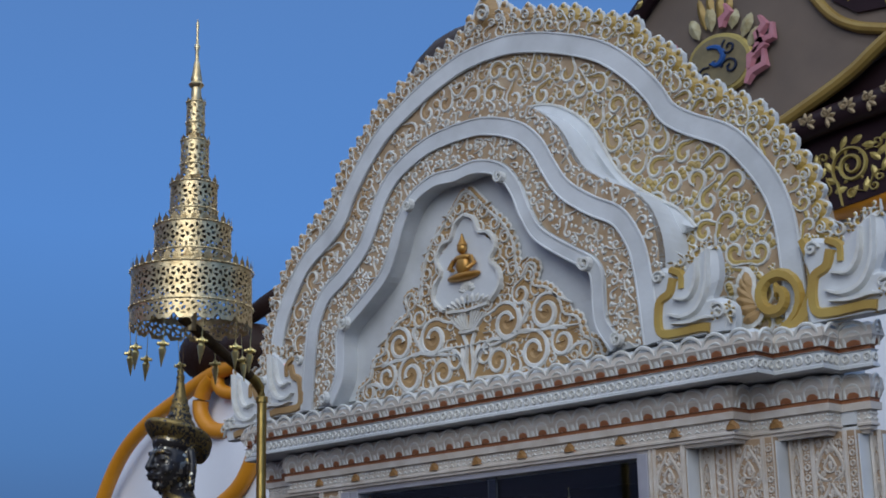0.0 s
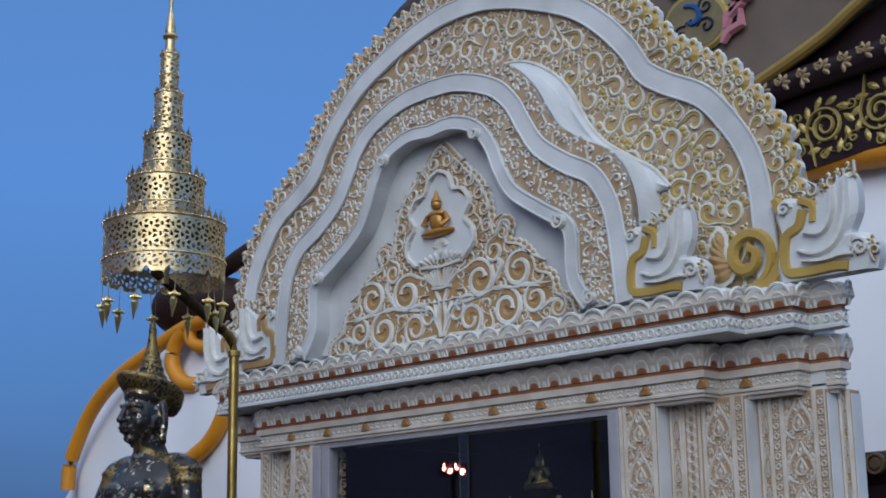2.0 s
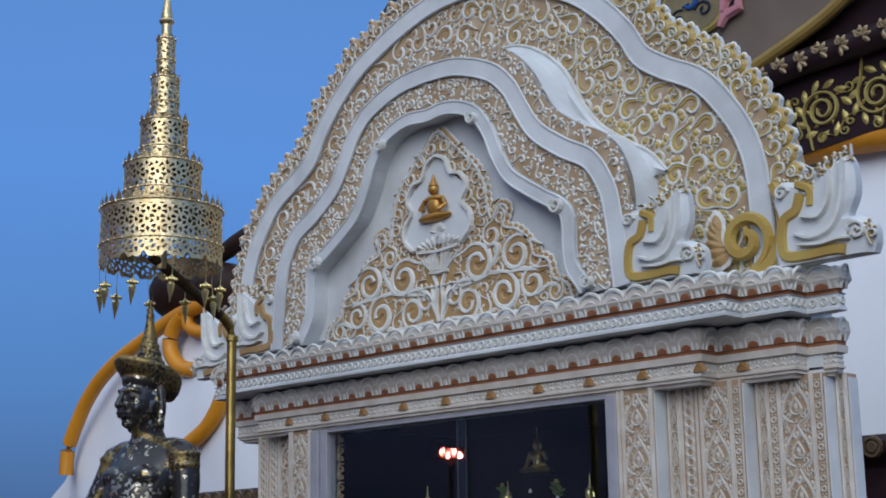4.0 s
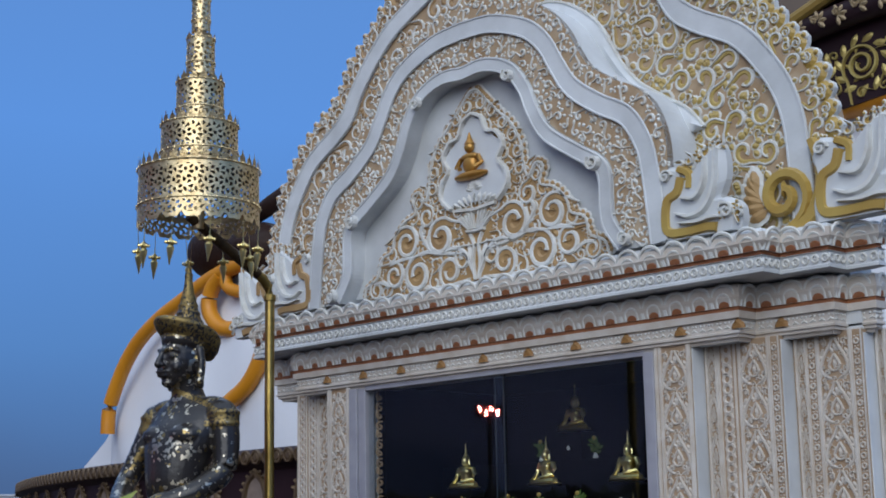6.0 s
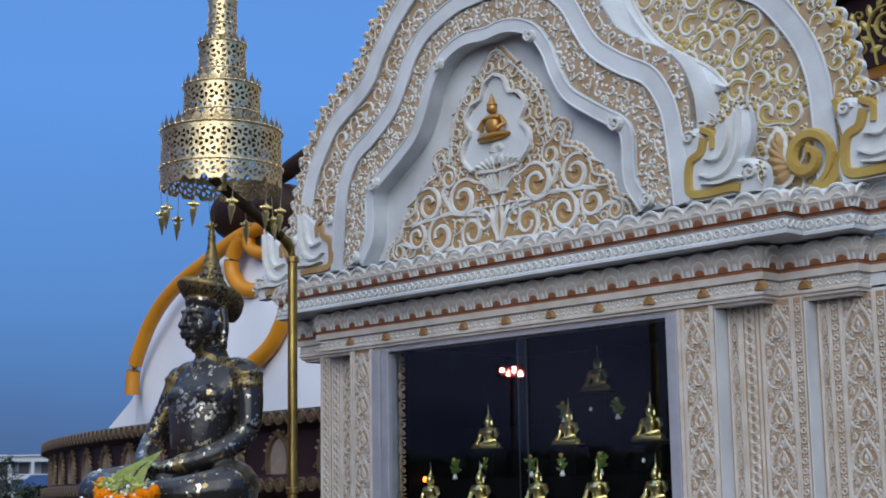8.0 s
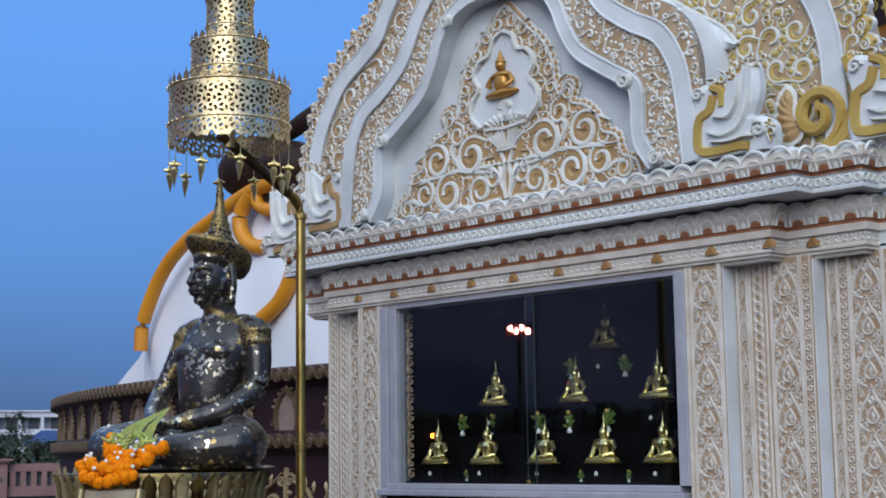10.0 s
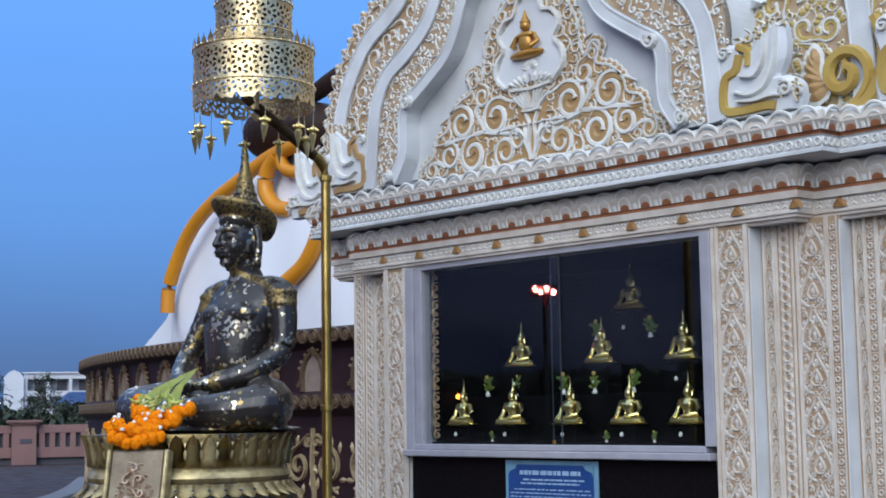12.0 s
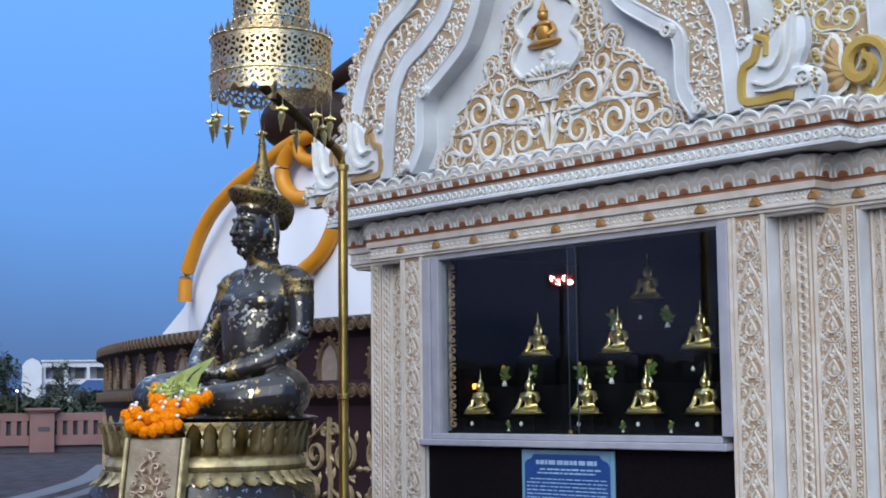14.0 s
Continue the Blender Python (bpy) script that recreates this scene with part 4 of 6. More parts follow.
for q in ([(0.02, 3.08), (0.10, 3.22), (0.20, 3.27), (0.30, 3.24)], [(0.10, 3.22), (0.30, 3.25), (0.45, 3.28), (0.55, 3.26)], [(0.40, 3.27), (0.48, 3.40), (0.45, 3.46)], [(0.06, 3.06), (0.25, 3.04), (0.45, 3.05)], [(0.55, 3.26), (0.68, 3.26), (0.78, 3.24)], [(0.78, 3.10), (0.85, 3.14), (0.93, 3.14)]):
    R.stroke(spline(q, 12), [0.014 + 0.020 * math.sin(math.pi * k / 11) for k in range(12)], yy, 0.018)
R.fill(right, axis, yy, [0.05, 0.038, 0.028, 0.020], 800, d=(0.0, 1.0), s=(0.02, 0.98), w=0.34, h=0.012, leaves=3, gap=0.95, painted=1, taken=[q[:3] for q in VINE])
nv, nf = len(R.v), len(R.f)
R.v += [(-x, y, z) for x, y, z in R.v[:nv]]
R.f += [tuple(q + nv for q in f) for f in R.f[:nf]]
R.mi += R.mi[:nf]
for s in (-1, 1):
    R.stroke([(s * x, z) for x, z in edge[len(edge) // 2:]] if s > 0 else [(x, z) for x, z in edge[:len(edge) // 2 + 1]], 0.022, yy, 0.016)
    # the trefoil niche frame
    R.stroke([(s * x, z) for x, z in spline([(0.0, 4.07), (0.08, 4.03), (0.12, 3.94), (0.20, 3.92), (0.255, 3.83), (0.21, 3.745), (0.275, 3.67), (0.28, 3.58), (0.20, 3.50)], 24)], 0.028, yy - 0.010, 0.03)
    for k in range(5):
        R.stroke([(s * 0.012 * (k + 1), 3.36), (s * 0.03 * (k + 1), 3.47 - 0.008 * k)], 0.016, yy, 0.02)
        R.leaf(s * 0.028 * k, 3.50, 0.09, 0.035, 1.57 - s * 0.28 * k, yy - 0.01, 0.025)
    R.leaf(s * 0.02, 3.06, 0.24, 0.05, 1.57 - s * 0.25, yy, 0.025)
    R.curl(s * 0.115, 3.19, 0.10, 1.57 + s * 0.6, -s, yy, 0.22, 0.018, 1.35, 20, tail=0.06)
    R.stroke([(s * x, z) for x, z in spline([(0.015, 3.05), (0.03, 3.16), (0.02, 3.26), (0.05, 3.33)], 10)], 0.02, yy, 0.02)
    R.stroke([(0, 3.475), (s * 0.17, 3.49)], 0.03, yy, 0.026)
    R.stroke([(0, 3.345), (s * 0.075, 3.35)], 0.026, yy, 0.026)
for k in range(9):
    R.leaf(0, 3.585, 0.085, 0.035, 0.35 + k * 0.305, yy - 0.012, 0.02)
R.make("scroll_carving", [RELIEF, OCHRE], tri, "white scrolling vines and vase")
bm = bmesh.new()
vs = [bm.verts.new((x, yy - 0.017, z)) for x, z in spline([(-0.20, 3.52), (-0.275, 3.60), (-0.215, 3.74), (-0.25, 3.83), (-0.13, 3.93), (0, 4.06), (0.13, 3.93), (0.25, 3.83), (0.215, 3.74), (0.275, 3.60), (0.20, 3.52)], 30)]
bm.faces.new(vs)
part("niche_ground", bm, WHITE, tri, "white niche ground")

# small gilt figure in the niche
bm = bmesh.new()


def blob(bm, c, r, seg=12, rings=8, mi=0, rot=None):
    m = Matrix.Translation(c) @ (rot.to_4x4() if rot is not None else Matrix()) @ Matrix.Diagonal((*r, 1))
    o = bmesh.ops.create_uvsphere(bm, u_segments=seg, v_segments=rings, radius=1.0, matrix=m)
    if mi:
        for f in set(f for v in o["verts"] for f in v.link_faces):
            f.material_index = mi


blob(bm, (0, 0, 0.03), (0.115, 0.04, 0.028))
blob(bm, (0, -0.005, 0.10), (0.045, 0.035, 0.065))
blob(bm, (0, -0.008, 0.145), (0.062, 0.03, 0.025))
blob(bm, (0, -0.012, 0.205), (0.028, 0.028, 0.034))
lathe(bm, [(0.03, 0.225), (0.024, 0.24), (0.014, 0.26), (0.004, 0.30)], 10, (0, -0.01, 0))
tube(bm, [(-0.055, -0.01, 0.145), (-0.085, -0.02, 0.09), (-0.04, -0.045, 0.07)], 0.014, 6)
tube(bm, [(0.055, -0.01, 0.145), (0.088, -0.02, 0.095), (0.06, -0.04, 0.06)], 0.014, 6)
fig = tagged(part("gilt_figurine", bm, GILTFIG, smooth=True), "small gilt seated figure in the carved niche", "figurine")
fig.matrix_basis = pose(-0.01, yy - 0.03, 3.655) @ Matrix.Diagonal((1.25, 1.0, 0.98, 1))


# flame-like finials at the feet of the gables
def flame(name, s, x, y, z, k, label, gold, deep=0.12):
    f = thing(name, label, "finial", pose(x, y, z) @ Matrix.Diagonal((s * k, 1, k, 1)))
    bm = bmesh.new()
    prof = [(-0.27, 0.0), (-0.285, 0.10), (-0.25, 0.24), (-0.275, 0.36), (-0.22, 0.43), (-0.13, 0.41), (-0.10, 0.35), (-0.03, 0.38), (0.04, 0.44), (0.10, 0.48), (0.16, 0.50), (0.19, 0.41), (0.185, 0.30), (0.14, 0.20), (0.20, 0.19), (0.27, 0.14), (0.28, 0.06), (0.26, 0.0)]
    prof = [tuple(p) for p in spline(prof, 70)]
    mid = [(-0.05 + (px + 0.05) * 0.86, 0.02 + (pz - 0.02) * 0.92) for px, pz in prof]
    A = [bm.verts.new((px, -0.03, pz)) for px, pz in mid]
    B = [bm.verts.new((px, 0.0, pz)) for px, pz in prof]
    C = [bm.verts.new((px, deep, pz)) for px, pz in prof]
    bm.faces.new(A), bm.faces.new(C[::-1])
    for i in range(len(prof)):
        j = (i + 1) % len(prof)
        bm.faces.new((A[i], A[j], B[j], B[i]))
        bm.faces.new((B[i], B[j], C[j], C[i]))
    part("body", bm, WHITE, f, "white plaster body")
    R = Relief(8)
    R.fill([(-0.10, 0.36), (0.16, 0.46)], [(-0.12, 0.45), (0.14, 0.55)], 0.0, [0.036, 0.026, 0.018], 200, w=0.4, h=0.022, leaves=3, painted=1)
    R.make("curled_floret", [RELIEF, gold], f, "small curled floret with gold hollows")
    R = Relief(9)
    R.fill([(0.16, 0.05), (0.28, 0.05)], [(0.16, 0.18), (0.26, 0.16)], -0.02, [0.03, 0.02], 120, w=0.4, h=0.02, leaves=2, painted=1)
    R.make("curled_floret", [RELIEF, gold], f, "small curled floret with gold hollows")
    R = Relief(6)
    R.stroke(spline([(-0.10, 0.35), (-0.13, 0.27), (-0.20, 0.23), (-0.22, 0.12), (-0.20, 0.05), (-0.10, 0.035), (0.06, 0.04), (0.13, 0.03)], 30), 0.075, -0.012, 0.034, 0)
    R.stroke(spline([(-0.12, 0.40), (-0.05, 0.36), (-0.05, 0.28)], 10), 0.05, -0.012, 0.03, 0)
    R.make("gold_band", gold, f, "gold painted band")
    R = Relief(7)
    def sickle(pts, w, n=24):
        R.stroke(spline(pts, n), [0.012 + w * math.sin(math.pi * q / (n - 1)) for q in range(n)], -0.026, 0.036, 0)

    sickle([(-0.14, 0.15), (-0.05, 0.12), (0.06, 0.15), (0.13, 0.27), (0.15, 0.47)], 0.028)
    sickle([(-0.10, 0.23), (0.0, 0.22), (0.06, 0.30), (0.08, 0.43)], 0.024)
    sickle([(-0.12, 0.09), (0.0, 0.08), (0.10, 0.09), (0.16, 0.08)], 0.022)
    R.curl(-0.20, 0.37, 0.052, 0.0, 1, -0.024, 0.42, 0.03, 1.4, 16)
    R.curl(0.20, 0.11, 0.062, 2.5, -1, -0.024, 0.40, 0.03, 1.4, 16)
    R.make("swan_relief", RELIEF, f, "smooth white curling leaves")
    return f


FL = "white and gold flame-shaped finial at the foot of the gable"
flame("gable_finial", 1, 1.69, -0.185, 3.035, 0.93, FL, YELLOW, 0.05)
flame("gable_finial", -1, -1.70, -0.185, 3.035, 0.93, FL, OCHRE, 0.05)
flame("gable_finial", 1, 2.51, YB - 0.06, 3.035, 1.0, FL, YELLOW, 0.06)
flame("gable_finial", -1, -2.38, YB - 0.06, 2.98, 1.0, FL, OCHRE, 0.06)
scr = thing("gable_scroll", "large yellow gold scroll at the foot of the gable", "scroll ornament", pose(2.05, YB - 0.045, 3.215) @ Matrix.Diagonal((1.3, 1, 1.3, 1)))
R = Relief(14)
R.curl(0, 0, 0.16, -1.4, 1, 0, 0.36, 0.03, 1.45, 28)
R.make("spiral", YELLOW, scr)
R = Relief(14)
R.stroke(spline([(0.02, -0.155), (0.12, -0.10), (0.18, 0.0), (0.18, 0.10), (0.14, 0.20)], 14), [0.03 + 0.055 * math.sin(math.pi * (k + 1) / 15) for k in range(14)], 0, 0.03)
R.make("stem", YELLOW, scr)
for k in range(6):
    R = Relief(14)
    R.lobe(-0.12 + 0.012 * k, 0.02 - 0.012 * k, 0.115, 0.055, 1.7 + 0.36 * k, 0, 0.024, 1)
    R.make("leaf", [RELIEF, OCHRE], scr, "white-rimmed ochre leaf")

# ---- seated statue on its lotus pedestal ----
SX, SY = -1.24, -1.33      # torso axis
GROUP = 0.8655             # size of the statue's group, set nearer to the forecourt than drawn here
FLOOR = EYE[2] * (1 - 1 / GROUP)
bm = bmesh.new()


def bone(pts, radii, seg=14):
    q = spline([(*p, r) for p, r in zip(pts, radii)], 4 * len(pts))
    tube(bm, [p[:3] for p in q], [p[3] for p in q], seg)
    for p in (q[0], q[-1]):
        blob(bm, tuple(p[:3]), (p[3],) * 3, 12, 8)


# trunk: stacked ovals from the seat to the neck, belly and chest set forward
secs = [(0.02, 0.02, 0.25, 0.20), (0.16, 0.0, 0.225, 0.19), (0.30, -0.055, 0.195, 0.175), (0.42, -0.085, 0.19, 0.172), (0.54, -0.075, 0.215, 0.175), (0.64, -0.055, 0.245, 0.178), (0.73, -0.03, 0.258, 0.165), (0.81, -0.005, 0.25, 0.135), (0.87, 0.0, 0.19, 0.11), (0.915, 0.0, 0.115, 0.10), (0.96, -0.005, 0.095, 0.095), (1.02, -0.015, 0.09, 0.092)]
rings = []
for z, y, rx, ry in spline(secs, 40):
    rings.append([bm.verts.new((rx * math.cos(a), y + ry * math.sin(a), z)) for a in (2 * math.pi * k / 28 for k in range(28))])
for A, C in zip(rings, rings[1:]):
    for k in range(28):
        bm.faces.new((A[k], A[(k + 1) % 28], C[(k + 1) % 28], C[k]))
bm.faces.new(rings[0]), bm.faces.new(rings[-1])
for s in (-1, 1):
    blob(bm, (s * 0.105, -0.125, 0.685), (0.118, 0.095, 0.075))
    blob(bm, (s * 0.262, 0.01, 0.80), (0.096, 0.096, 0.096))
    blob(bm, (s * 0.165, 0.02, 0.865), (0.13, 0.085, 0.055))
# the near arm: down to the elbow, forearm across the lap
bone([(0.268, 0.01, 0.80), (0.295, 0.01, 0.65), (0.305, -0.01, 0.50), (0.29, -0.06, 0.43)], [0.090, 0.082, 0.070, 0.068])
bone([(0.29, -0.05, 0.44), (0.23, -0.18, 0.355), (0.12, -0.31, 0.30), (0.04, -0.37, 0.28)], [0.070, 0.066, 0.052, 0.045])
blob(bm, (-0.02, -0.41, 0.275), (0.10, 0.06, 0.034))
# the other arm, bent out over the far knee
bone([(-0.268, 0.01, 0.80), (-0.325, -0.02, 0.66), (-0.39, -0.07, 0.50), (-0.40, -0.12, 0.42)], [0.090, 0.080, 0.066, 0.062])
bone([(-0.40, -0.11, 0.43), (-0.31, -0.24, 0.34), (-0.18, -0.35, 0.29), (-0.06, -0.40, 0.27)], [0.062, 0.058, 0.046, 0.04])
# crossed legs
for s in (-1, 1):
    kx = 0.47 if s > 0 else 0.56
    bone([(s * 0.16, 0.02, 0.15), (s * (kx - 0.14), -0.17, 0.16), (s * kx, -0.35, 0.15)], [0.15, 0.155, 0.13])
    bone([(s * (kx - 0.01), -0.37, 0.145), (s * 0.24, -0.50, 0.12), (-s * 0.06, -0.50, 0.095 + 0.03 * s)], [0.125, 0.10, 0.075])
blob(bm, (0, -0.25, 0.07), (0.40, 0.30, 0.075))
blob(bm, (0, -0.20, 0.02), (0.52, 0.42, 0.03))
# armlets, bracelet and collar rolls
for s in (-1, 1):
    lathe(bm, [(0.088, 0.735), (0.097, 0.745), (0.092, 0.762), (0.092, 0.80), (0.098, 0.815), (0.09, 0.828)], 18, (s * 0.277, 0.010, 0))
bone([(0.13, -0.30, 0.305), (0.10, -0.325, 0.295)], [0.060, 0.060])
# head
blob(bm, (0, -0.045, 1.13), (0.122, 0.142, 0.155), 16, 12)
blob(bm, (0, -0.085, 1.065), (0.098, 0.10, 0.095))
blob(bm, (0, -0.135, 0.998), (0.048, 0.044, 0.034))
bone([(0, -0.180, 1.185), (0, -0.205, 1.13), (0, -0.218, 1.100)], [0.014, 0.018, 0.022])
blob(bm, (0, -0.195, 1.058), (0.044, 0.022, 0.013))
blob(bm, (0, -0.188, 1.036), (0.040, 0.022, 0.013))
for s in (-1, 1):
    bone([(s * 0.018, -0.185, 1.180), (s * 0.055, -0.170, 1.192), (s * 0.090, -0.135, 1.178)], [0.010, 0.012, 0.009], 8)
    blob(bm, (s * 0.052, -0.160, 1.148), (0.030, 0.018, 0.014))
    blob(bm, (s * 0.020, -0.198, 1.098), (0.014, 0.016, 0.012))
    blob(bm, (s * 0.068, -0.135, 1.085), (0.034, 0.030, 0.036))
    bone([(s * 0.128, -0.01, 1.19), (s * 0.140, -0.005, 1.10), (s * 0.130, -0.015, 0.985)], [0.026, 0.024, 0.026])
# crown: upturned brim in front, neck guard behind, ringed spire
rim = []
for k in range(48):
    a = 2 * math.pi * k / 48
    c, sn = math.cos(a), math.sin(a)
    low = 1.275 - 0.055 * (sn + 0.4) - 0.045 * max(0.0, sn) ** 1.5
    top = 0.085 + 0.03 * max(0.0, sn)
    rim.append([bm.verts.new((q * c * 0.95, -0.005 + q * sn * 1.12, low + h)) for q, h in ((0.125, 0.01), (0.150, -0.012), (0.176, 0.025), (0.190, top * 0.75), (0.178, top), (0.130, top * 0.8))])
for k in range(48):
    A, C = rim[k], rim[(k + 1) % 48]
    for q in range(6):
        bm.faces.new((A[q], C[q], C[(q + 1) % 6], A[(q + 1) % 6]))
blob(bm, (0, 0.0, 1.255), (0.145, 0.168, 0.10), 16, 10)
lathe(bm, [(0.135, 1.28), (0.115, 1.335), (0.092, 1.352), (0.094, 1.372), (0.080, 1.380), (0.070, 1.405), (0.076, 1.42), (0.064, 1.428), (0.056, 1.455), (0.062, 1.468), (0.052, 1.476), (0.046, 1.50), (0.050, 1.512), (0.040, 1.52),
           (0.036, 1.54), (0.030, 1.58), (0.022, 1.63), (0.026, 1.64), (0.026, 1.655), (0.018, 1.665), (0.019, 1.68), (0.010, 1.71), (0.003, 1.745)], 20, (0, 0.0, 0))
for v in bm.verts:
    k = min(1.0, max(0.0, (v.co.z - 0.93) / 0.06))
    q = radians(-7) * k
    x, y = v.co.x, v.co.y + 0.02
    v.co.x, v.co.y = x * math.cos(q) - y * math.sin(q), x * math.sin(q) + y * math.cos(q) - 0.02 - 0.015 * k
statue = tagged(part("seated_statue", bm, LACQUER, smooth=True), "black lacquered seated statue with flaked gold leaf and tall crown", "statue")
statue.matrix_basis = pose(SX, SY, 1.462, 0, 0, 11)
rm = statue.modifiers.new("blend", "REMESH")
rm.mode, rm.voxel_size, rm.use_smooth_shade = "VOXEL", 0.0072, True
sm = statue.modifiers.new("soften", "SMOOTH")
sm.factor, sm.iterations = 0.5, 4

PX, PY = -1.24, -1.72
pdl = thing("lotus_pedestal", "round gilt and black lotus pedestal under the seated statue", "pedestal", pose(PX, PY, 0))
bm = bmesh.new()
lathe(bm, [(0.555, 1.38), (0.565, 1.44), (0.56, 1.462)], 64)
part("seat_slab", bm, LACQUER, pdl, "black lacquered seat slab", True)
bm = bmesh.new()
lathe(bm, [(0.545, 1.27), (0.56, 1.30), (0.575, 1.36), (0.575, 1.40), (0.56, 1.42)], 64)
part("bowl", bm, OLDGOLD, pdl, "", True)
bm = bmesh.new()
lathe(bm, [(0.55, 1.19), (0.565, 1.20), (0.575, 1.225), (0.565, 1.25), (0.55, 1.262), (0.545, 1.28)], 64)
part("waist_ring", bm, OLDGOLD, pdl, "", True)
bm = bmesh.new()
lathe(bm, [(0.70, 0.93), (0.655, 0.96), (0.625, 1.02), (0.615, 1.10), (0.60, 1.16), (0.56, 1.20)], 64)
part("lower_drum", bm, LACQUER, pdl, "black lacquered drum with gold flakes", True)
bm = bmesh.new()
lathe(bm, [(0.76, 0.86), (0.775, 0.88), (0.77, 0.91), (0.73, 0.935), (0.69, 0.94)], 64)
part("base_ring", bm, OLDGOLD, pdl, "", True)
bm = bmesh.new()
lathe(bm, [(0.90, FLOOR), (0.90, 0.08), (0.88, 0.12), (0.82, 0.16), (0.80, 0.80), (0.76, 0.86)], 48)
part("base_drum", bm, GRANITE, pdl, "black stone base drum", True)


def petal(w, h, out, up=True):
    bm = bmesh.new()
    rows = []
    for t in (0, 0.25, 0.5, 0.72, 0.88, 1.0):
        ww = w * (0.42, 0.50, 0.50, 0.42, 0.25, 0.02)[(0, 0.25, 0.5, 0.72, 0.88, 1.0).index(t)]
        o = out * t * t
        z = h * t * (1 if up else -1)
        rows.append([bm.verts.new((q * ww, -o - 0.014 * (1 - q * q), z)) for q in (-1, -0.5, 0, 0.5, 1)])
    for A, C in zip(rows, rows[1:]):
        for k in range(4):
            bm.faces.new((A[k], A[k + 1], C[k + 1], C[k]))
    me = bpy.data.meshes.new("petal")
    bmesh.ops.solidify(bm, geom=bm.faces[:], thickness=0.008)
    bm.to_mesh(me)
    bm.free()
    for p in me.polygons:
        p.use_smooth = True
    me.materials.append(OLDGOLD)
    return me


PU, PD = petal(0.092, 0.175, 0.040), petal(0.105, 0.075, 0.07, False)
for k in range(42):
    a = 360 / 42 * k
    piece("petal", PU, pdl, pose(0, 0, 0, 0, 0, a) @ pose(0, -0.560, 1.285))
    piece("petal", PD, pdl, pose(0, 0, 0, 0, 0, a + 4) @ pose(0, -0.575, 1.195))
PD2 = petal(0.12, 0.05, 0.05, False)
for k in range(38):
    piece("petal", PD2, pdl, pose(0, 0, 0, 0, 0, 360 / 38 * k) @ pose(0, -0.755, 0.885))

# sloping gilt board leaning on the pedestal front
brd = thing("offering_board", "weathered gilt board with raised emblem leaning on the pedestal", "board", pose(PX, PY, 0, 0, 0, 33) @ pose(0, -0.70, 0.93, -12))
part("panel", B((-0.155, 0.155, -0.03, 0.02, 0, 0.46), bev=0.01), PLAQUE, brd)
part("edge_strip", B((0.157, 0.18, -0.04, 0.03, 0, 0.46), bev=0.006), OLDGOLD, brd, "gilt edge strip")
part("edge_strip", B((-0.18, -0.157, -0.04, 0.03, 0, 0.46), bev=0.006), OLDGOLD, brd, "gilt edge strip")
R = Relief(41)
oval = arch([(0, 0.40), (0.06, 0.33), (0.11, 0.24), (0.10, 0.12), (0.03, 0.03)], 14)
R.fill(between(oval, [(0, 0.2)] * len(oval), 0.0), [(0, 0.2)] * len(oval), -0.03, [0.034, 0.024, 0.015], 500, w=0.42, h=0.035, leaves=4)
R.make("emblem", EMBLEM, brd, "ornate pale gilt emblem")

# ---- marigold garlands and green ribbon bundle on the lap ----
rg = random.Random(11)
GARLANDS = []


def blossom(r):
    bm = bmesh.new()
    bmesh.ops.create_icosphere(bm, subdivisions=2, radius=r)
    for v in bm.verts:
        v.co *= 1 + 0.22 * noise.noise(v.co * 55)
        v.co.z *= 0.85
    me = bpy.data.meshes.new("blossom")
    bm.to_mesh(me)
    bm.free()
    me.materials.append(MARIGOLD)
    return me


BLOS = [blossom(0.037), blossom(0.043)]
bm = bmesh.new()
bmesh.ops.create_icosphere(bm, subdivisions=1, radius=0.0125)
BUD = bpy.data.meshes.new("jasmine_bud")
bm.to_mesh(BUD)
bm.free()
BUD.materials.append(JASMINE)


def garland(m, pts, n, label):
    g = thing("flower_garland", label, "garland", m)
    GARLANDS.append(g)
    P = spline(pts, n)
    for i, p in enumerate(P):
        piece("blossom", BLOS[i % 2], g, pose(*(p + np.array([rg.uniform(-0.008, 0.008) for _ in range(3)])), rg.uniform(0, 90), 0, rg.uniform(0, 360)))
    for i, p in enumerate(spline([(x, y + 0.01, z + 0.055) for x, y, z in pts], n // 2 + 2)):
        piece("jasmine_bud", BUD, g, pose(*(p + np.array([rg.uniform(-0.02, 0.02) for _ in range(3)])), rg.uniform(0, 90)))
    return g


G0 = pose(PX, PY, 1.46, 0, 0, 30)
GL = "orange marigold garland with white jasmine draped over the statue's lap"
garland(G0, [(-0.12, -0.36, 0.19), (-0.05, -0.47, 0.13), (0.06, -0.52, 0.10), (0.16, -0.47, 0.11), (0.22, -0.41, 0.14)], 10, GL)
garland(G0, [(-0.10, -0.42, 0.14), (-0.02, -0.52, 0.08), (0.08, -0.55, 0.055), (0.17, -0.50, 0.07)], 8, GL)
garland(G0, [(-0.20, -0.53, 0.05), (-0.12, -0.62, 0.0), (-0.02, -0.66, -0.035), (0.07, -0.64, -0.03), (0.14, -0.60, 0.0)], 9, GL)
garland(G0, [(-0.14, -0.57, 0.065), (-0.06, -0.62, 0.04), (0.04, -0.63, 0.025), (0.11, -0.59, 0.04)], 7, GL)
bdl = thing("ribbon_bundle", "pale green ribbon tassels tied at the statue's hand", "ribbon bundle", G0)
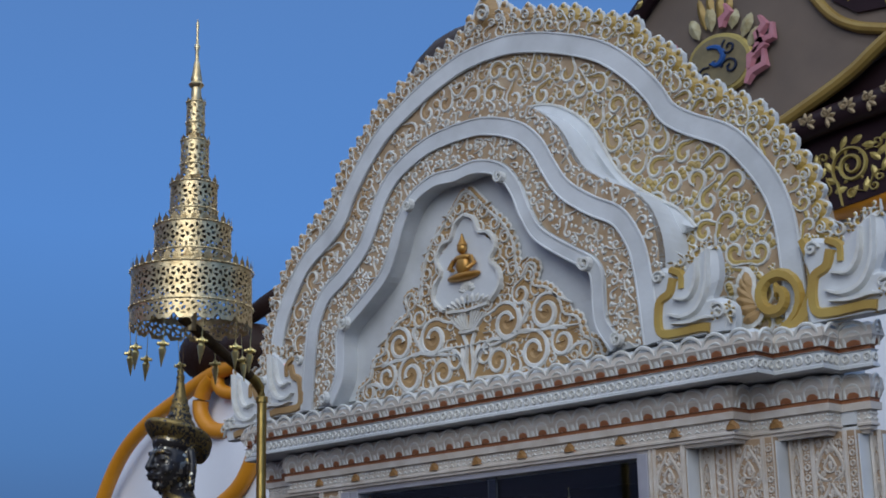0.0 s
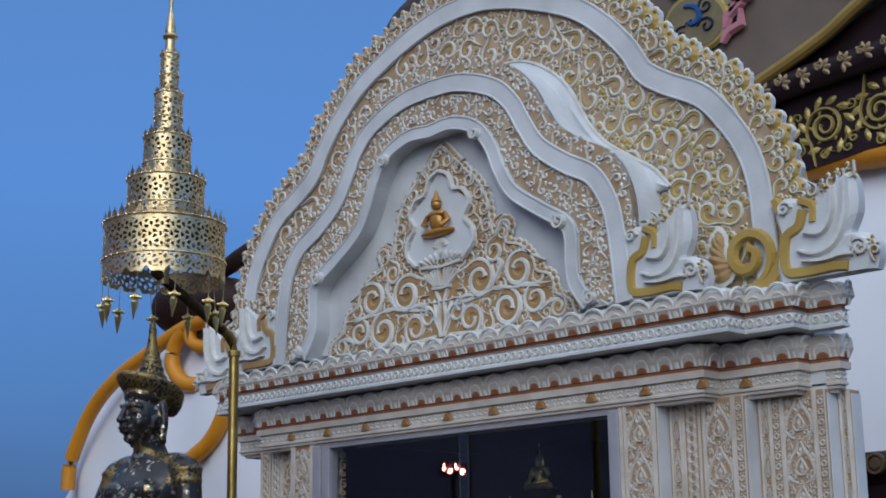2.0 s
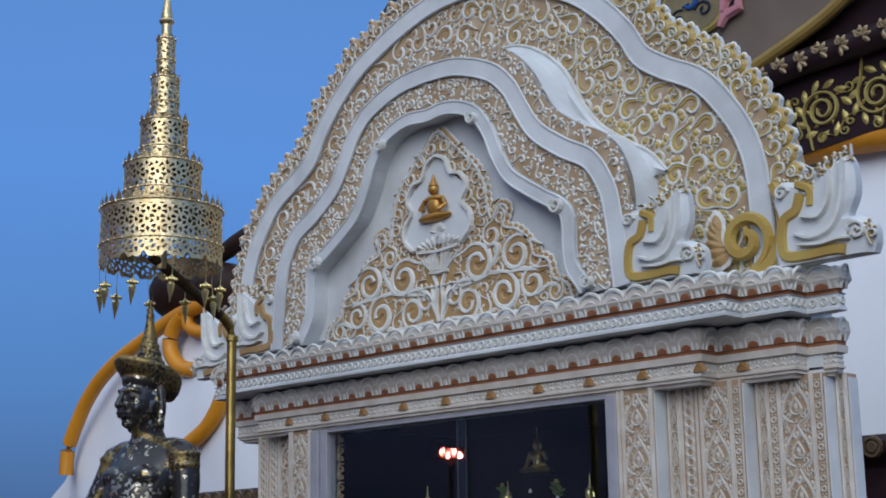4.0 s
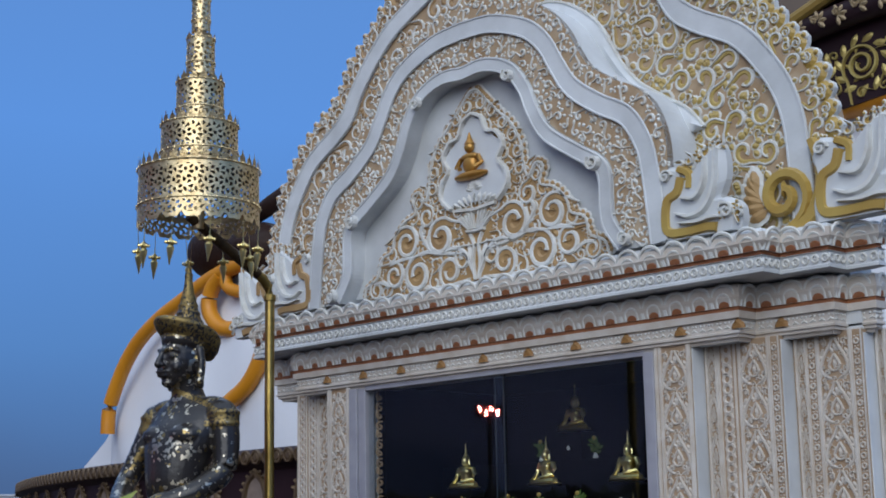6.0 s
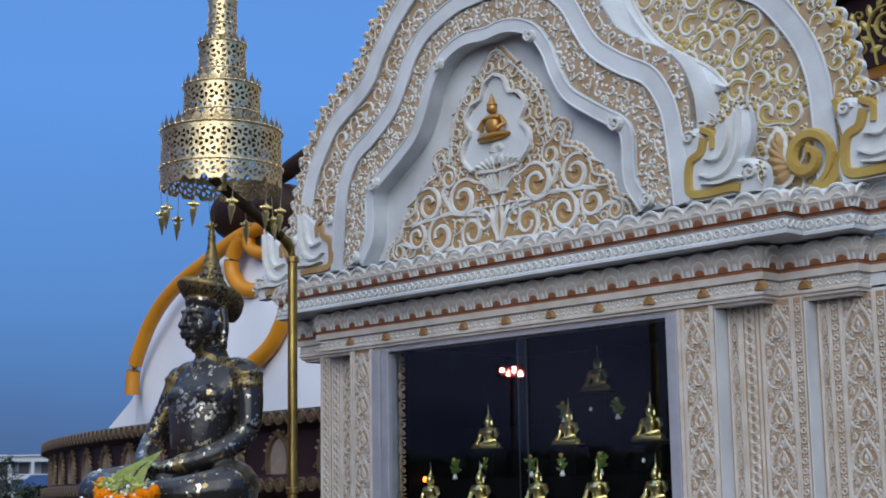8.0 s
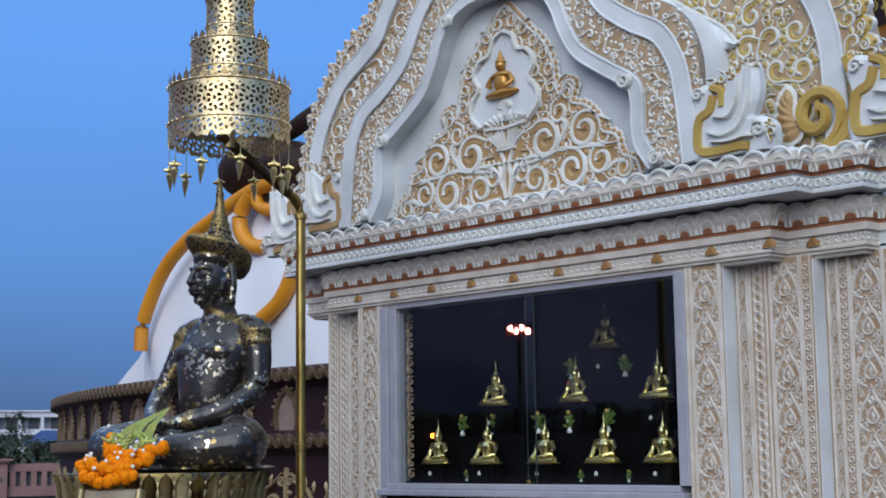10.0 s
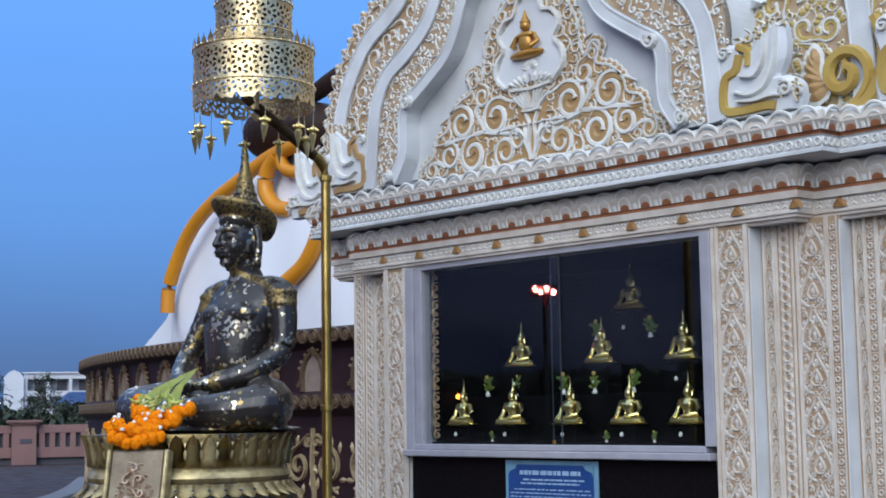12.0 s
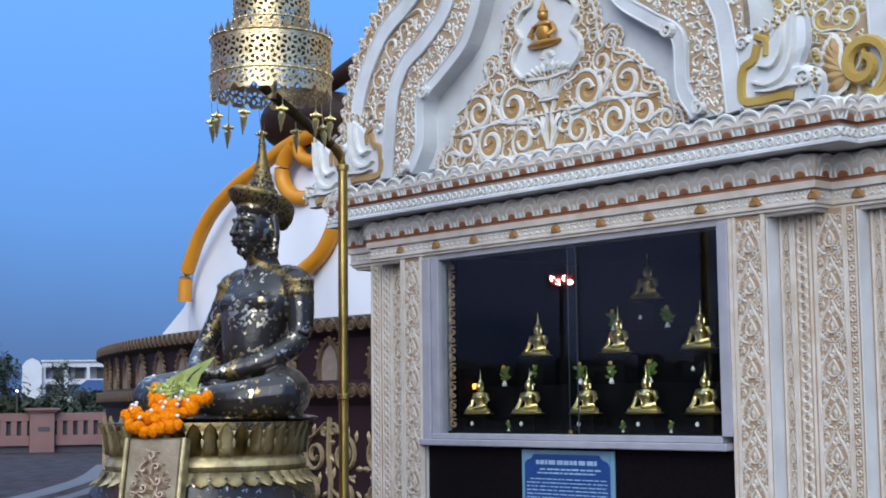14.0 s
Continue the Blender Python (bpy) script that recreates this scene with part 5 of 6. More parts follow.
for k in range(9):
    e = (-0.14 + 0.036 * k, -0.42 - 0.02 * (k % 3), 0.15 + 0.012 * (k % 2))
    bm = bmesh.new()
    a, c = Vector((0.10, -0.10, 0.37)), Vector(e)
    s = Vector((0.010, 0.006, 0.0))
    mid = a.lerp(c, 0.55) + Vector((0, -0.03, 0.015))
    vs = [[bm.verts.new(p + q * s * w) for q in (-1, 1)] for p, w in ((a, 0.35), (mid, 0.9), (c, 1.25))]
    for A, C in zip(vs, vs[1:]):
        bm.faces.new((A[0], A[1], C[1], C[0]))
    bmesh.ops.solidify(bm, geom=bm.faces[:], thickness=0.003)
    part("ribbon", bm, LEAFGREEN, bdl)
for k in range(40):
    bm = bmesh.new()
    c = Vector((rg.uniform(-0.13, 0.17), rg.uniform(-0.50, -0.40), rg.uniform(0.12, 0.2)))
    d = Vector((rg.uniform(-1, 1), rg.uniform(-1, 0.2), rg.uniform(-0.6, 1))).normalized()
    tube(bm, [c, c + d * 0.03, c + d * 0.06], [0.006, 0.009, 0.002], 5)
    part("tassel", bm, LEAFGREEN, bdl)

# ---- pole and tiered gilt ceremonial umbrella ----
UX, UY = -1.22, -1.29
pole = thing("umbrella_pole", "bent brass pole that carries the tiered umbrella", "pole")
bm = bmesh.new()
bend = [(UX, -0.75, z) for z in (FLOOR, 1.0, 2.0, 2.9, 3.04)] + [(UX, -0.765, 3.10), (UX, -0.80, 3.145), (UX, -0.85, 3.175)]
tube(bm, bend, 0.031, 14)
part("upright", bm, BRASS, pole, "", True)
bm = bmesh.new()
tube(bm, [(UX, -0.84, 3.17), (UX, -1.08, 3.31), (UX, -1.36, 3.475)], [0.033, 0.033, 0.031], 12)
part("arm", bm, DARKBRASS, pole, "tarnished brass arm", True)
for z in (3.03, 1.6):
    bm = bmesh.new()
    lathe(bm, [(0.034, -0.02), (0.038, -0.015), (0.038, 0.015), (0.034, 0.02)], 16, (UX, -0.75, z))
    part("collar", bm, BRASS, pole)
bm = bmesh.new()
lathe(bm, [(0.16, 0.0), (0.16, 0.02), (0.05, 0.05), (0.034, 0.10)], 20, (UX, -0.75, FLOOR))
part("foot_plate", bm, BRASS, pole)

umb = thing("tiered_umbrella", "tall gilt umbrella of pierced metal tiers tapering to a spire", "ceremonial umbrella", pose(UX, UY, 0))


def pierced(r0, r1, z0, z1, seg, rows, waves, seed, fringe=True):
    """A thin pierced drum: scroll-shaped holes between solid bands."""
    bm = bmesh.new()
    V = []
    for j in range(rows + 1):
        q = j / rows
        V.append([bm.verts.new(((r0 + (r1 - r0) * q) * math.cos(2 * math.pi * i / seg), (r0 + (r1 - r0) * q) * math.sin(2 * math.pi * i / seg), z0 + (z1 - z0) * q)) for i in range(seg)])
    for j in range(rows):
        for i in range(seg):
            u, v = (i + 0.5) / seg * waves * 2 * math.pi, (j + 0.5) / rows
            # rosettes: a boss in an open ring crossed by spokes, rows staggered
            cu, cv = u / (2 * math.pi), v * (z1 - z0) / 0.060
            row = math.floor(cv)
            du, dv = (cu + 0.5 * (row % 2)) % 1.0 - 0.5, cv - row - 0.5
            rr, an = math.hypot(du, dv) * 2, math.atan2(dv, du)
            solid = rr < 0.32 or rr > 0.90 or (rr > 0.2 and math.cos(3 * an + (1.57 if row % 2 else -1.57) + rr * 2.2) > 0.30)
            band = v < 0.0 or abs(v - 0.42) < 0.03 or v > 0.94
            edge = True
            if fringe and v < 0.25:
                cut = 0.12 + 0.10 * abs(math.sin(u * 0.25)) + 0.04 * math.cos(u)
                edge = v > cut * 0.75
                band = band or (edge and v < cut * 0.75 + 0.06)
            if edge and (solid or band):
                bm.faces.new((V[j][i], V[j][(i + 1) % seg], V[j + 1][(i + 1) % seg], V[j + 1][i]))
    bmesh.ops.delete(bm, geom=[v for v in bm.verts if not v.link_faces], context="VERTS")
    bmesh.ops.solidify(bm, geom=bm.faces[:], thickness=0.004)
    return bm


def tier_of(name, r, z0, z1, waves, seg, rows, crown, seed):
    t = part(name, pierced(r * 1.005, r * 0.985, z0, z1, seg, rows, waves, seed), UMBGOLD, umb)
    for zz in (z0 + (z1 - z0) * 0.42, z1):
        bm = bmesh.new()
        tube(bm, [(r * 1.005 * math.cos(a), r * 1.005 * math.sin(a), zz) for a in (2 * math.pi * i / 48 for i in range(49))], 0.004, 5)
        nb = max(10, int(r * 110))
        for i in range(nb):
            a = 2 * math.pi * i / nb
            bmesh.ops.create_icosphere(bm, subdivisions=1, radius=0.0085, matrix=Matrix.Translation((r * 1.012 * math.cos(a), r * 1.012 * math.sin(a), zz)))
        part("bead_band", bm, UMBGOLD, t)
    bm = bmesh.new()
    n = max(8, int(r * 2 * math.pi / 0.062))
    for i in range(n):
        a = 2 * math.pi * i / n
        w = 0.42 * 2 * math.pi / n
        k = crown * (1.0 if i % 2 else 0.8)
        P = [(a - w, 0), (a - w * 0.8, k * 0.45), (a - w * 0.3, k * 0.6), (a, k), (a + w * 0.3, k * 0.6), (a + w * 0.8, k * 0.45), (a + w, 0)]
        vs = [bm.verts.new((r * math.cos(b), r * math.sin(b), z1 + h)) for b, h in P]
        bm.faces.new(vs)
    bmesh.ops.solidify(bm, geom=bm.faces[:], thickness=0.005)
    part("leaf_crown", bm, UMBGOLD, t)
    return t


tier_of("tier", 0.368, 3.36, 3.755, 36, 460, 60, 0.085, 1)
tier_of("tier", 0.236, 3.74, 4.04, 23, 300, 46, 0.072, 2)
tier_of("tier", 0.146, 4.02, 4.315, 14, 190, 44, 0.062, 3)
tier_of("tier", 0.088, 4.33, 4.60, 9, 120, 40, 0.048, 4)
tier_of("tier", 0.058, 4.62, 4.86, 6, 80, 36, 0.04, 5)
# inner cores that close the tiers
bm = bmesh.new()
lathe(bm, [(0.035, 3.40), (0.035, 4.6), (0.05, 4.62), (0.055, 4.60), (0.058, 4.57), (0.05, 4.61), (0.03, 4.63), (0.03, 4.86), (0.032, 4.90), (0.030, 4.96), (0.046, 4.975), (0.048, 4.985), (0.034, 5.0), (0.036, 5.02), (0.028, 5.06), (0.018, 5.13), (0.012, 5.14), (0.011, 5.21), (0.018, 5.235), (0.016, 5.25), (0.009, 5.26), (0.007, 5.35), (0.011, 5.385), (0.002, 5.43)], 20)
part("spire", bm, UMBGOLD, umb, "gilt spire rod", True)
for r, z in ((0.36, 3.74), (0.23, 4.03), (0.142, 4.31)):
    bm = bmesh.new()
    lathe(bm, [(r * 0.35, z - 0.002), (r * 0.35, z + 0.004), (r * 0.99, z + 0.004), (r * 0.99, z - 0.002)], 40)
    part("tier_plate", bm, DARKBRASS, umb, "tarnished horizontal plate")
# hanging bodhi-leaf pendants
PEND = bpy.data.meshes.new("pendant")
bm = bmesh.new()
lathe(bm, [(0.0015, 0.09), (0.002, 0.0), (0.003, -0.035), (0.012, -0.045), (0.022, -0.06), (0.012, -0.072), (0.020, -0.085), (0.017, -0.105), (0.009, -0.14), (0.002, -0.175)], 8)
for k in range(6):
    a = k * math.pi / 3
    bmesh.ops.create_icosphere(bm, subdivisions=1, radius=0.010, matrix=Matrix.Translation((0.024 * math.cos(a), 0.024 * math.sin(a), -0.058)))
bm.to_mesh(PEND)
bm.free()
PEND.materials.append(GOLD)
for k in range(10):
    a = 2 * math.pi * (k + 0.35) / 10
    piece("pendant", PEND, umb, pose(0.36 * math.cos(a), 0.36 * math.sin(a), 3.345 - rc.uniform(0, 0.03), rc.uniform(-5, 5), rc.uniform(-5, 5)) @ Matrix.Scale(1.15, 4))
bm = bmesh.new()
tube(bm, [(-0.02, -0.03, 3.42), (-0.02, -0.04, 3.17)], 0.0025, 5)
part("hanging_cord", bm, DARKBRASS, umb)

# the statue, its pedestal and the umbrella stand as one group in front of the portal's far bay
FAR = Matrix.Translation(EYE) @ Matrix.Scale(GROUP, 4) @ Matrix.Translation([-c for c in EYE])
for ob in [statue, pdl, brd, bdl, pole, umb] + GARLANDS:
    ob.matrix_basis = FAR @ ob.matrix_basis

# ---- gilt statuettes in the showcase ----
bm = bmesh.new()
blob(bm, (0, -0.02, 0.012), (0.128, 0.078, 0.013), 20, 8)
for s in (-1, 1):
    tube(bm, [(s * 0.03, 0.0, 0.03), (s * 0.08, -0.012, 0.03), (s * 0.105, -0.03, 0.026)], [0.026, 0.022, 0.015], 8)
    tube(bm, [(s * 0.10, -0.035, 0.028), (s * 0.04, -0.055, 0.026), (-s * 0.03, -0.055, 0.026)], [0.015, 0.014, 0.010], 8)
    blob(bm, (s * 0.020, -0.018, 0.115), (0.026, 0.022, 0.022), 10, 6)
tube(bm, [(0, 0.005, 0.03), (0, 0.005, 0.075), (0, 0.0, 0.12), (0, 0.0, 0.142)], [0.042, 0.034, 0.044, 0.03], 12)
blob(bm, (0, 0.0, 0.137), (0.056, 0.026, 0.017), 12, 6)
tube(bm, [(0, 0, 0.14), (0, -0.003, 0.165)], 0.016, 8)
blob(bm, (0, -0.008, 0.182), (0.023, 0.025, 0.030), 12, 8)
blob(bm, (0, 0.0, 0.203), (0.024, 0.025, 0.015), 10, 6)
lathe(bm, [(0.015, 0.210), (0.013, 0.222), (0.006, 0.232), (0.004, 0.26), (0.001, 0.295)], 8)
for s in (-1, 1):
    tube(bm, [(s * 0.026, 0.0, 0.190), (s * 0.027, 0.0, 0.160)], [0.005, 0.006], 5)
tube(bm, [(0.054, 0.0, 0.138), (0.068, 0.0, 0.10), (0.066, -0.012, 0.065), (0.03, -0.05, 0.052), (0.0, -0.055, 0.048)], [0.016, 0.015, 0.013, 0.011, 0.010], 8)
tube(bm, [(-0.054, 0.0, 0.138), (-0.070, -0.004, 0.10), (-0.072, -0.02, 0.066), (-0.07, -0.055, 0.040)], [0.016, 0.015, 0.013, 0.009], 8)
stat = part("statuette", bm, GOLD, smooth=True)
tagged(stat, "small polished gilt seated statuette on a black base", "statuette", "gilt statuettes in the showcase")
spots = [(x, 0.15, 1.472) for x in (-0.952, -0.499, -0.007, 0.461, 0.892)] + [(x, 0.45, 1.838) for x in (-0.721, -0.021, 0.623)] + [(-0.064, 0.78, 2.18)]
stat.matrix_basis = pose(*spots[0], 0, 0, -4)
for k, s in enumerate(spots[1:]):
    copy_thing(stat, pose(*s, 0, 0, (3, -2, 5, -3, 4, -5, 2, 0)[k]))
for k, (x, y, z) in enumerate(spots):
    floor = 1.375 if y < 0.3 else (1.66 if y < 0.6 else 2.0)
    st = thing("plinth_block", "black wooden block with a white tag under a statuette", "plinth", pose(x, y, floor), "black bases in the showcase")
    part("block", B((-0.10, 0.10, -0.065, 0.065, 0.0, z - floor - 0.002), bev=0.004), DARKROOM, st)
    bm = bmesh.new()
    lathe(bm, [(0.004, 0.0), (0.011, 0.006), (0.010, 0.018), (0.003, 0.028)], 8, (-0.005, -0.072, (z - floor) * 0.35))
    part("white_bud", bm, JASMINE, st, "small white flower bud")


def posy(x, y, z, k):
    v = thing("flower_vase", "tiny white vase with dark green and yellow leaves", "vase", pose(x, y, z) @ Matrix.Scale(k, 4), "vases in the showcase")
    bm = bmesh.new()
    lathe(bm, [(0.014, 0.0), (0.018, 0.01), (0.009, 0.028), (0.012, 0.036)], 10)
    part("vase", bm, JASMINE, v, "white glazed vase", True)
    r = random.Random(int(x * 100) + 500)
    R = Relief(3)
    for j in range(22):
        R.leaf(r.uniform(-0.01, 0.01), 0.03 + 0.003 * j, r.uniform(0.03, 0.055), 0.018, r.uniform(0.2, 2.9), r.uniform(-0.02, 0.02), 0.004)
    R.make("foliage", VASEGREEN, v)
    bm = bmesh.new()
    blob(bm, (0, -0.008, 0.125), (0.014, 0.012, 0.014), 8, 6)
    part("bloom", bm, YELLOW, v, "yellow bloom")


for x, y, z, k in ((-0.97, 0.38, 1.66, 1), (-0.70, 0.40, 1.66, 1), (-0.28, 0.38, 1.66, 1), (-0.02, 0.38, 1.66, 1), (0.28, 0.39, 1.66, 1), (-0.29, 0.70, 2.0, 1), (0.16, 0.70, 2.0, 1), (0.02, 0.10, 1.375, 0.5), (0.32, 0.10, 1.375, 0.5), (0.68, 0.10, 1.375, 0.5), (-0.64, 0.10, 1.375, 0.5)):
    posy(x, y, z, k)

# orange glow added among the statuettes for a lamp's reflection; its stand is made up
mglow = thing("mirrored_glow", "small orange glow added for a lamp's reflection, on a made-up thin stand", "candle", pose(-1.130, 0.26, 1.375))
bm = bmesh.new()
lathe(bm, [(0.018, 0.0), (0.018, 0.006), (0.005, 0.012), (0.005, 0.262), (0.012, 0.27)], 10)
part("stand", bm, DARKROOM, mglow)
bm = bmesh.new()
blob(bm, (0, 0, 0.288), (0.016, 0.016, 0.018), 10, 8)
part("glow_bulb", bm, LAMPORANGE, mglow, "glowing orange bulb added for the reflected lamp")

# ---- ornate platform behind the portal ----
PCX, PCY, PR = -6.84, 23.3, 19.98


def plan(extra=0.0, end=100):
    """Front line of the platform from its rounded end to the right, as a plan path."""
    pts = [(PCX - (PR + extra) * math.sin(radians(a)), PCY - (PR + extra) * math.cos(radians(a))) for a in range(end, -1, -2)]
    return pts + [(9.0, PCY - PR - extra)]


plat = thing("statue_platform", "dark maroon platform with dull gilt niches and scrollwork", "platform", kind="structure")
path = plan(0.0, 70)
bm = bmesh.new()
moulding(bm, path, [(0.25, 0.0), (0.25, 0.18), (0.12, 0.26), (0.0, 0.34), (0.0, 1.54), (0.03, 1.57), (0.10, 1.62), (0.12, 1.66), (0.12, 1.74), (0.06, 1.79), (0.0, 1.82), (0.0, 2.26), (0.03, 2.29), (0.10, 2.33), (0.13, 2.36), (0.13, 2.44), (0.08, 2.49), (-0.1, 2.50), (-3.2, 2.50)])
part("platform_body", bm, MAROON, plat)
R = Relief(1)
R.disc(0, 0, 0.062, 0, 0.03, 10)
R.ring(0, 0, 0.066, 0.03, 0, 0.03, 12)
ROUND = R.mesh("roundel")
ROUND.materials.append(MAROONGOLD)


def spots_along(step, extra, x0=-5.3, both=True):
    out = []
    a = 0.0
    while a < 34:
        out.append((PCX - (PR + extra) * math.sin(radians(a)), PCY - (PR + extra) * math.cos(radians(a)), -a))
        a += math.degrees(step / (PR + extra))
    x = PCX + step
    while x < 3.4:
        if x < x0 or x > 0.2:
            out.append((x, PCY - PR - extra, 0))
        x += step
    return out


for x, y, t in spots_along(0.185, 0.135):
    piece("roundel", ROUND, plat, pose(x, y, 2.40, 0, 0, t))
for x, y, t in spots_along(0.185, 0.125):
    piece("roundel", ROUND, plat, pose(x, y, 1.70, 0, 0, t))
# niches
R = Relief(61)
half = [(0, 0.60), (0.05, 0.52), (0.12, 0.46), (0.17, 0.36), (0.20, 0.22), (0.19, 0.0)]
ar = arch(half, 12)
R.stroke(ar, 0.07, 0, 0.04)
for s in (-1, 1):
    R.curl(s * 0.27, 0.10, 0.06, 1.5, s, 0, 0.45, 0.03, 1.2, 12)
    R.leaf(s * 0.24, 0.14, 0.2, 0.08, 1.57 + s * 0.2, 0, 0.03)
    for x, z, L, a in ((0.21, 0.30, 0.10, 0.6), (0.18, 0.38, 0.10, 0.8), (0.12, 0.47, 0.10, 1.0), (0.06, 0.53, 0.09, 1.2)):
        R.leaf(s * x, z, L, 0.06, a if s > 0 else math.pi - a, -0.01, 0.03)
R.leaf(0, 0.5, 0.16, 0.08, 1.57, -0.02, 0.03)
b = len(R.v)
R.v += [(x, -0.004, z) for x, z in ar]
R.f.append(tuple(range(b, b + len(ar)))), R.mi.append(1)
NIC = R.mesh("niche")
NIC.materials.append(MAROONGOLD), NIC.materials.append(NICHE)
for x, y, t in spots_along(0.90, 0.005):
    piece("niche", NIC, plat, pose(x, y, 1.815, 0, 0, t) @ Matrix.Diagonal((0.95, 1, 0.76, 1)))
# scroll panels below
R = Relief(62)
for s in (-1, 1):
    R.curl(s * 0.26, 0.60, 0.24, 1.57, -s, 0, 0.20, 0.04, 1.7, 30, tail=0.15)
    R.curl(s * 0.30, 0.20, 0.16, 3.5, s, 0, 0.24, 0.04, 1.5, 24, tail=0.1)
    R.curl(s * 0.08, 0.86, 0.09, 0.5, s, 0, 0.3, 0.04, 1.3, 18)
    for k in range(9):
        a = 0.6 + 0.62 * k
        R.leaf(s * (0.26 + 0.22 * math.cos(a)), 0.60 + 0.22 * math.sin(a), 0.14, 0.06, (a + 0.8) if s > 0 else math.pi - a - 0.8, 0, 0.03)
    for k in range(5):
        a = 0.2 + 1.1 * k
        R.leaf(s * (0.30 + 0.14 * math.cos(a)), 0.20 + 0.14 * math.sin(a), 0.12, 0.05, (a - 0.8) if s > 0 else math.pi - a + 0.8, 0, 0.03)
R.stroke([(0, 0.0), (0.02, 0.3), (-0.02, 0.6), (0, 1.0)], 0.05, 0, 0.04)
SCR = R.mesh("scroll_panel")
SCR.materials.append(PALEGILT)
for x, y, t in spots_along(1.12, 0.006):
    piece("scroll_panel", SCR, plat, pose(x, y, 0.42, 0, 0, t))

# ---- colossal robed statue on the platform: one plain mesh ----
def far(x, z, y=5.0):
    """Moves a place on the plane y = 4.5 along the line of sight to another depth."""
    k = (y - EYE[1]) / (4.5 - EYE[1])
    return (EYE[0] + (x - EYE[0]) * k, y, EYE[2] + (z - EYE[2]) * k)


ridge = spline([(-12.42, 2.58), (-12.05, 2.80), (-11.82, 2.95), (-11.66, 3.20), (-11.48, 3.66), (-11.15, 4.02), (-10.55, 4.38), (-9.7, 4.70), (-8.7, 4.93), (-7.5, 5.3), (-5.0, 5.6), (-2.5, 5.5), (0.5, 5.3), (3.5, 4.6)], 60)
bm = bmesh.new()
rows = []
for i, (x, z) in enumerate(ridge):
    X, Y, Z = far(x, z, 5.1)
    col = []
    for v in (0, 0.2, 0.4, 0.6, 0.8, 0.92, 1.0):
        y = 5.1 - 0.62 * min(1.0, max(0.0, (i - 12) / 30)) * (1 - v ** 2.2)
        col.append(bm.verts.new((X + 0.10 * math.sin(v * 9 + i * 0.35) * (1 - v) * (i > 14), y + 0.05 * math.sin(i * 0.7 + v * 4) * min(1.0, max(0.0, (i - 12) / 30)), 2.49 + (Z - 2.49) * v)))
    for v in (0.8, 0.4, 0.0):
        col.append(bm.verts.new((X + 0.3, 5.1 + 1.8 * (1 - v), 2.49 + (Z - 2.49) * v)))
    rows.append(col)
for A, C in zip(rows, rows[1:]):
    for k in range(len(A) - 1):
        bm.faces.new((A[k], C[k], C[k + 1], A[k + 1]))
bm.faces.new(rows[0]), bm.faces.new(rows[-1][::-1])


def band(pts, r, n=40, y=4.75):
    tube(bm, [far(x, z, y) for x, z in spline(pts, n)], r, 10, 1, squash=1.0)


band([(-11.83, 3.00), (-11.79, 3.35), (-11.57, 3.72), (-11.32, 4.01), (-11.00, 4.25), (-10.51, 4.48), (-10.04, 4.63), (-9.59, 4.78), (-9.15, 4.88), (-8.6, 4.93)], 0.10)
band([(-9.20, 4.84), (-9.38, 4.70), (-9.46, 4.54), (-9.42, 4.36), (-9.21, 4.18), (-8.90, 4.12), (-8.55, 4.15), (-8.20, 4.25), (-7.9, 4.4)], 0.105)
band([(-9.11, 4.84), (-9.07, 4.69), (-8.90, 4.60), (-8.63, 4.56), (-8.25, 4.58)], 0.085, 24)
band([(-8.10, 4.15), (-8.28, 3.85), (-8.38, 3.66), (-8.55, 3.46), (-8.73, 3.34), (-9.0, 3.22)], 0.105, 40, 4.46)
band([(-1.2, 5.06), (-0.15, 5.05), (0.4, 5.03), (1.5, 4.9)], 0.13, 20)


def dark(c, r):
    X, Y, Z = far(*c)
    blob(bm, (X, Y, Z), r, 20, 14, 2)


dark((-9.0, 5.12, 5.1), (0.72, 0.5, 0.42))
dark((-8.4, 5.05, 5.0), (0.5, 0.4, 0.35))
dark((-4.36, 7.02, 5.6), (1.04, 0.9, 1.08))
tube(bm, [far(-8.55, 5.46, 4.9), far(-8.15, 5.57, 4.9), far(-7.7, 5.7, 5.0), far(-6.9, 5.9, 5.4)], [0.10, 0.125, 0.11, 0.12], 10, 2)
giant = tagged(part("colossal_statue", bm, [ROBE, ORANGE, SKIN], smooth=True), "colossal dark statue in white robe with saffron borders behind the portal", "statue")

# ---- carved canopy panels beside the colossal statue ----
pan = thing("canopy_panel", "taupe panel with gold edging, painted medallion and carved maroon valance", "panel", pose(0, 4.5, 0))


def slab(pts, y0, y1):
    bm = bmesh.new()
    A = [bm.verts.new((x, y0, z)) for x, z in pts]
    C = [bm.verts.new((x, y1, z)) for x, z in pts]
    bm.faces.new(A), bm.faces.new(C[::-1])
    for i in range(len(pts)):
        j = (i + 1) % len(pts)
        bm.faces.new((A[i], A[j], C[j], C[i]))
    return bm


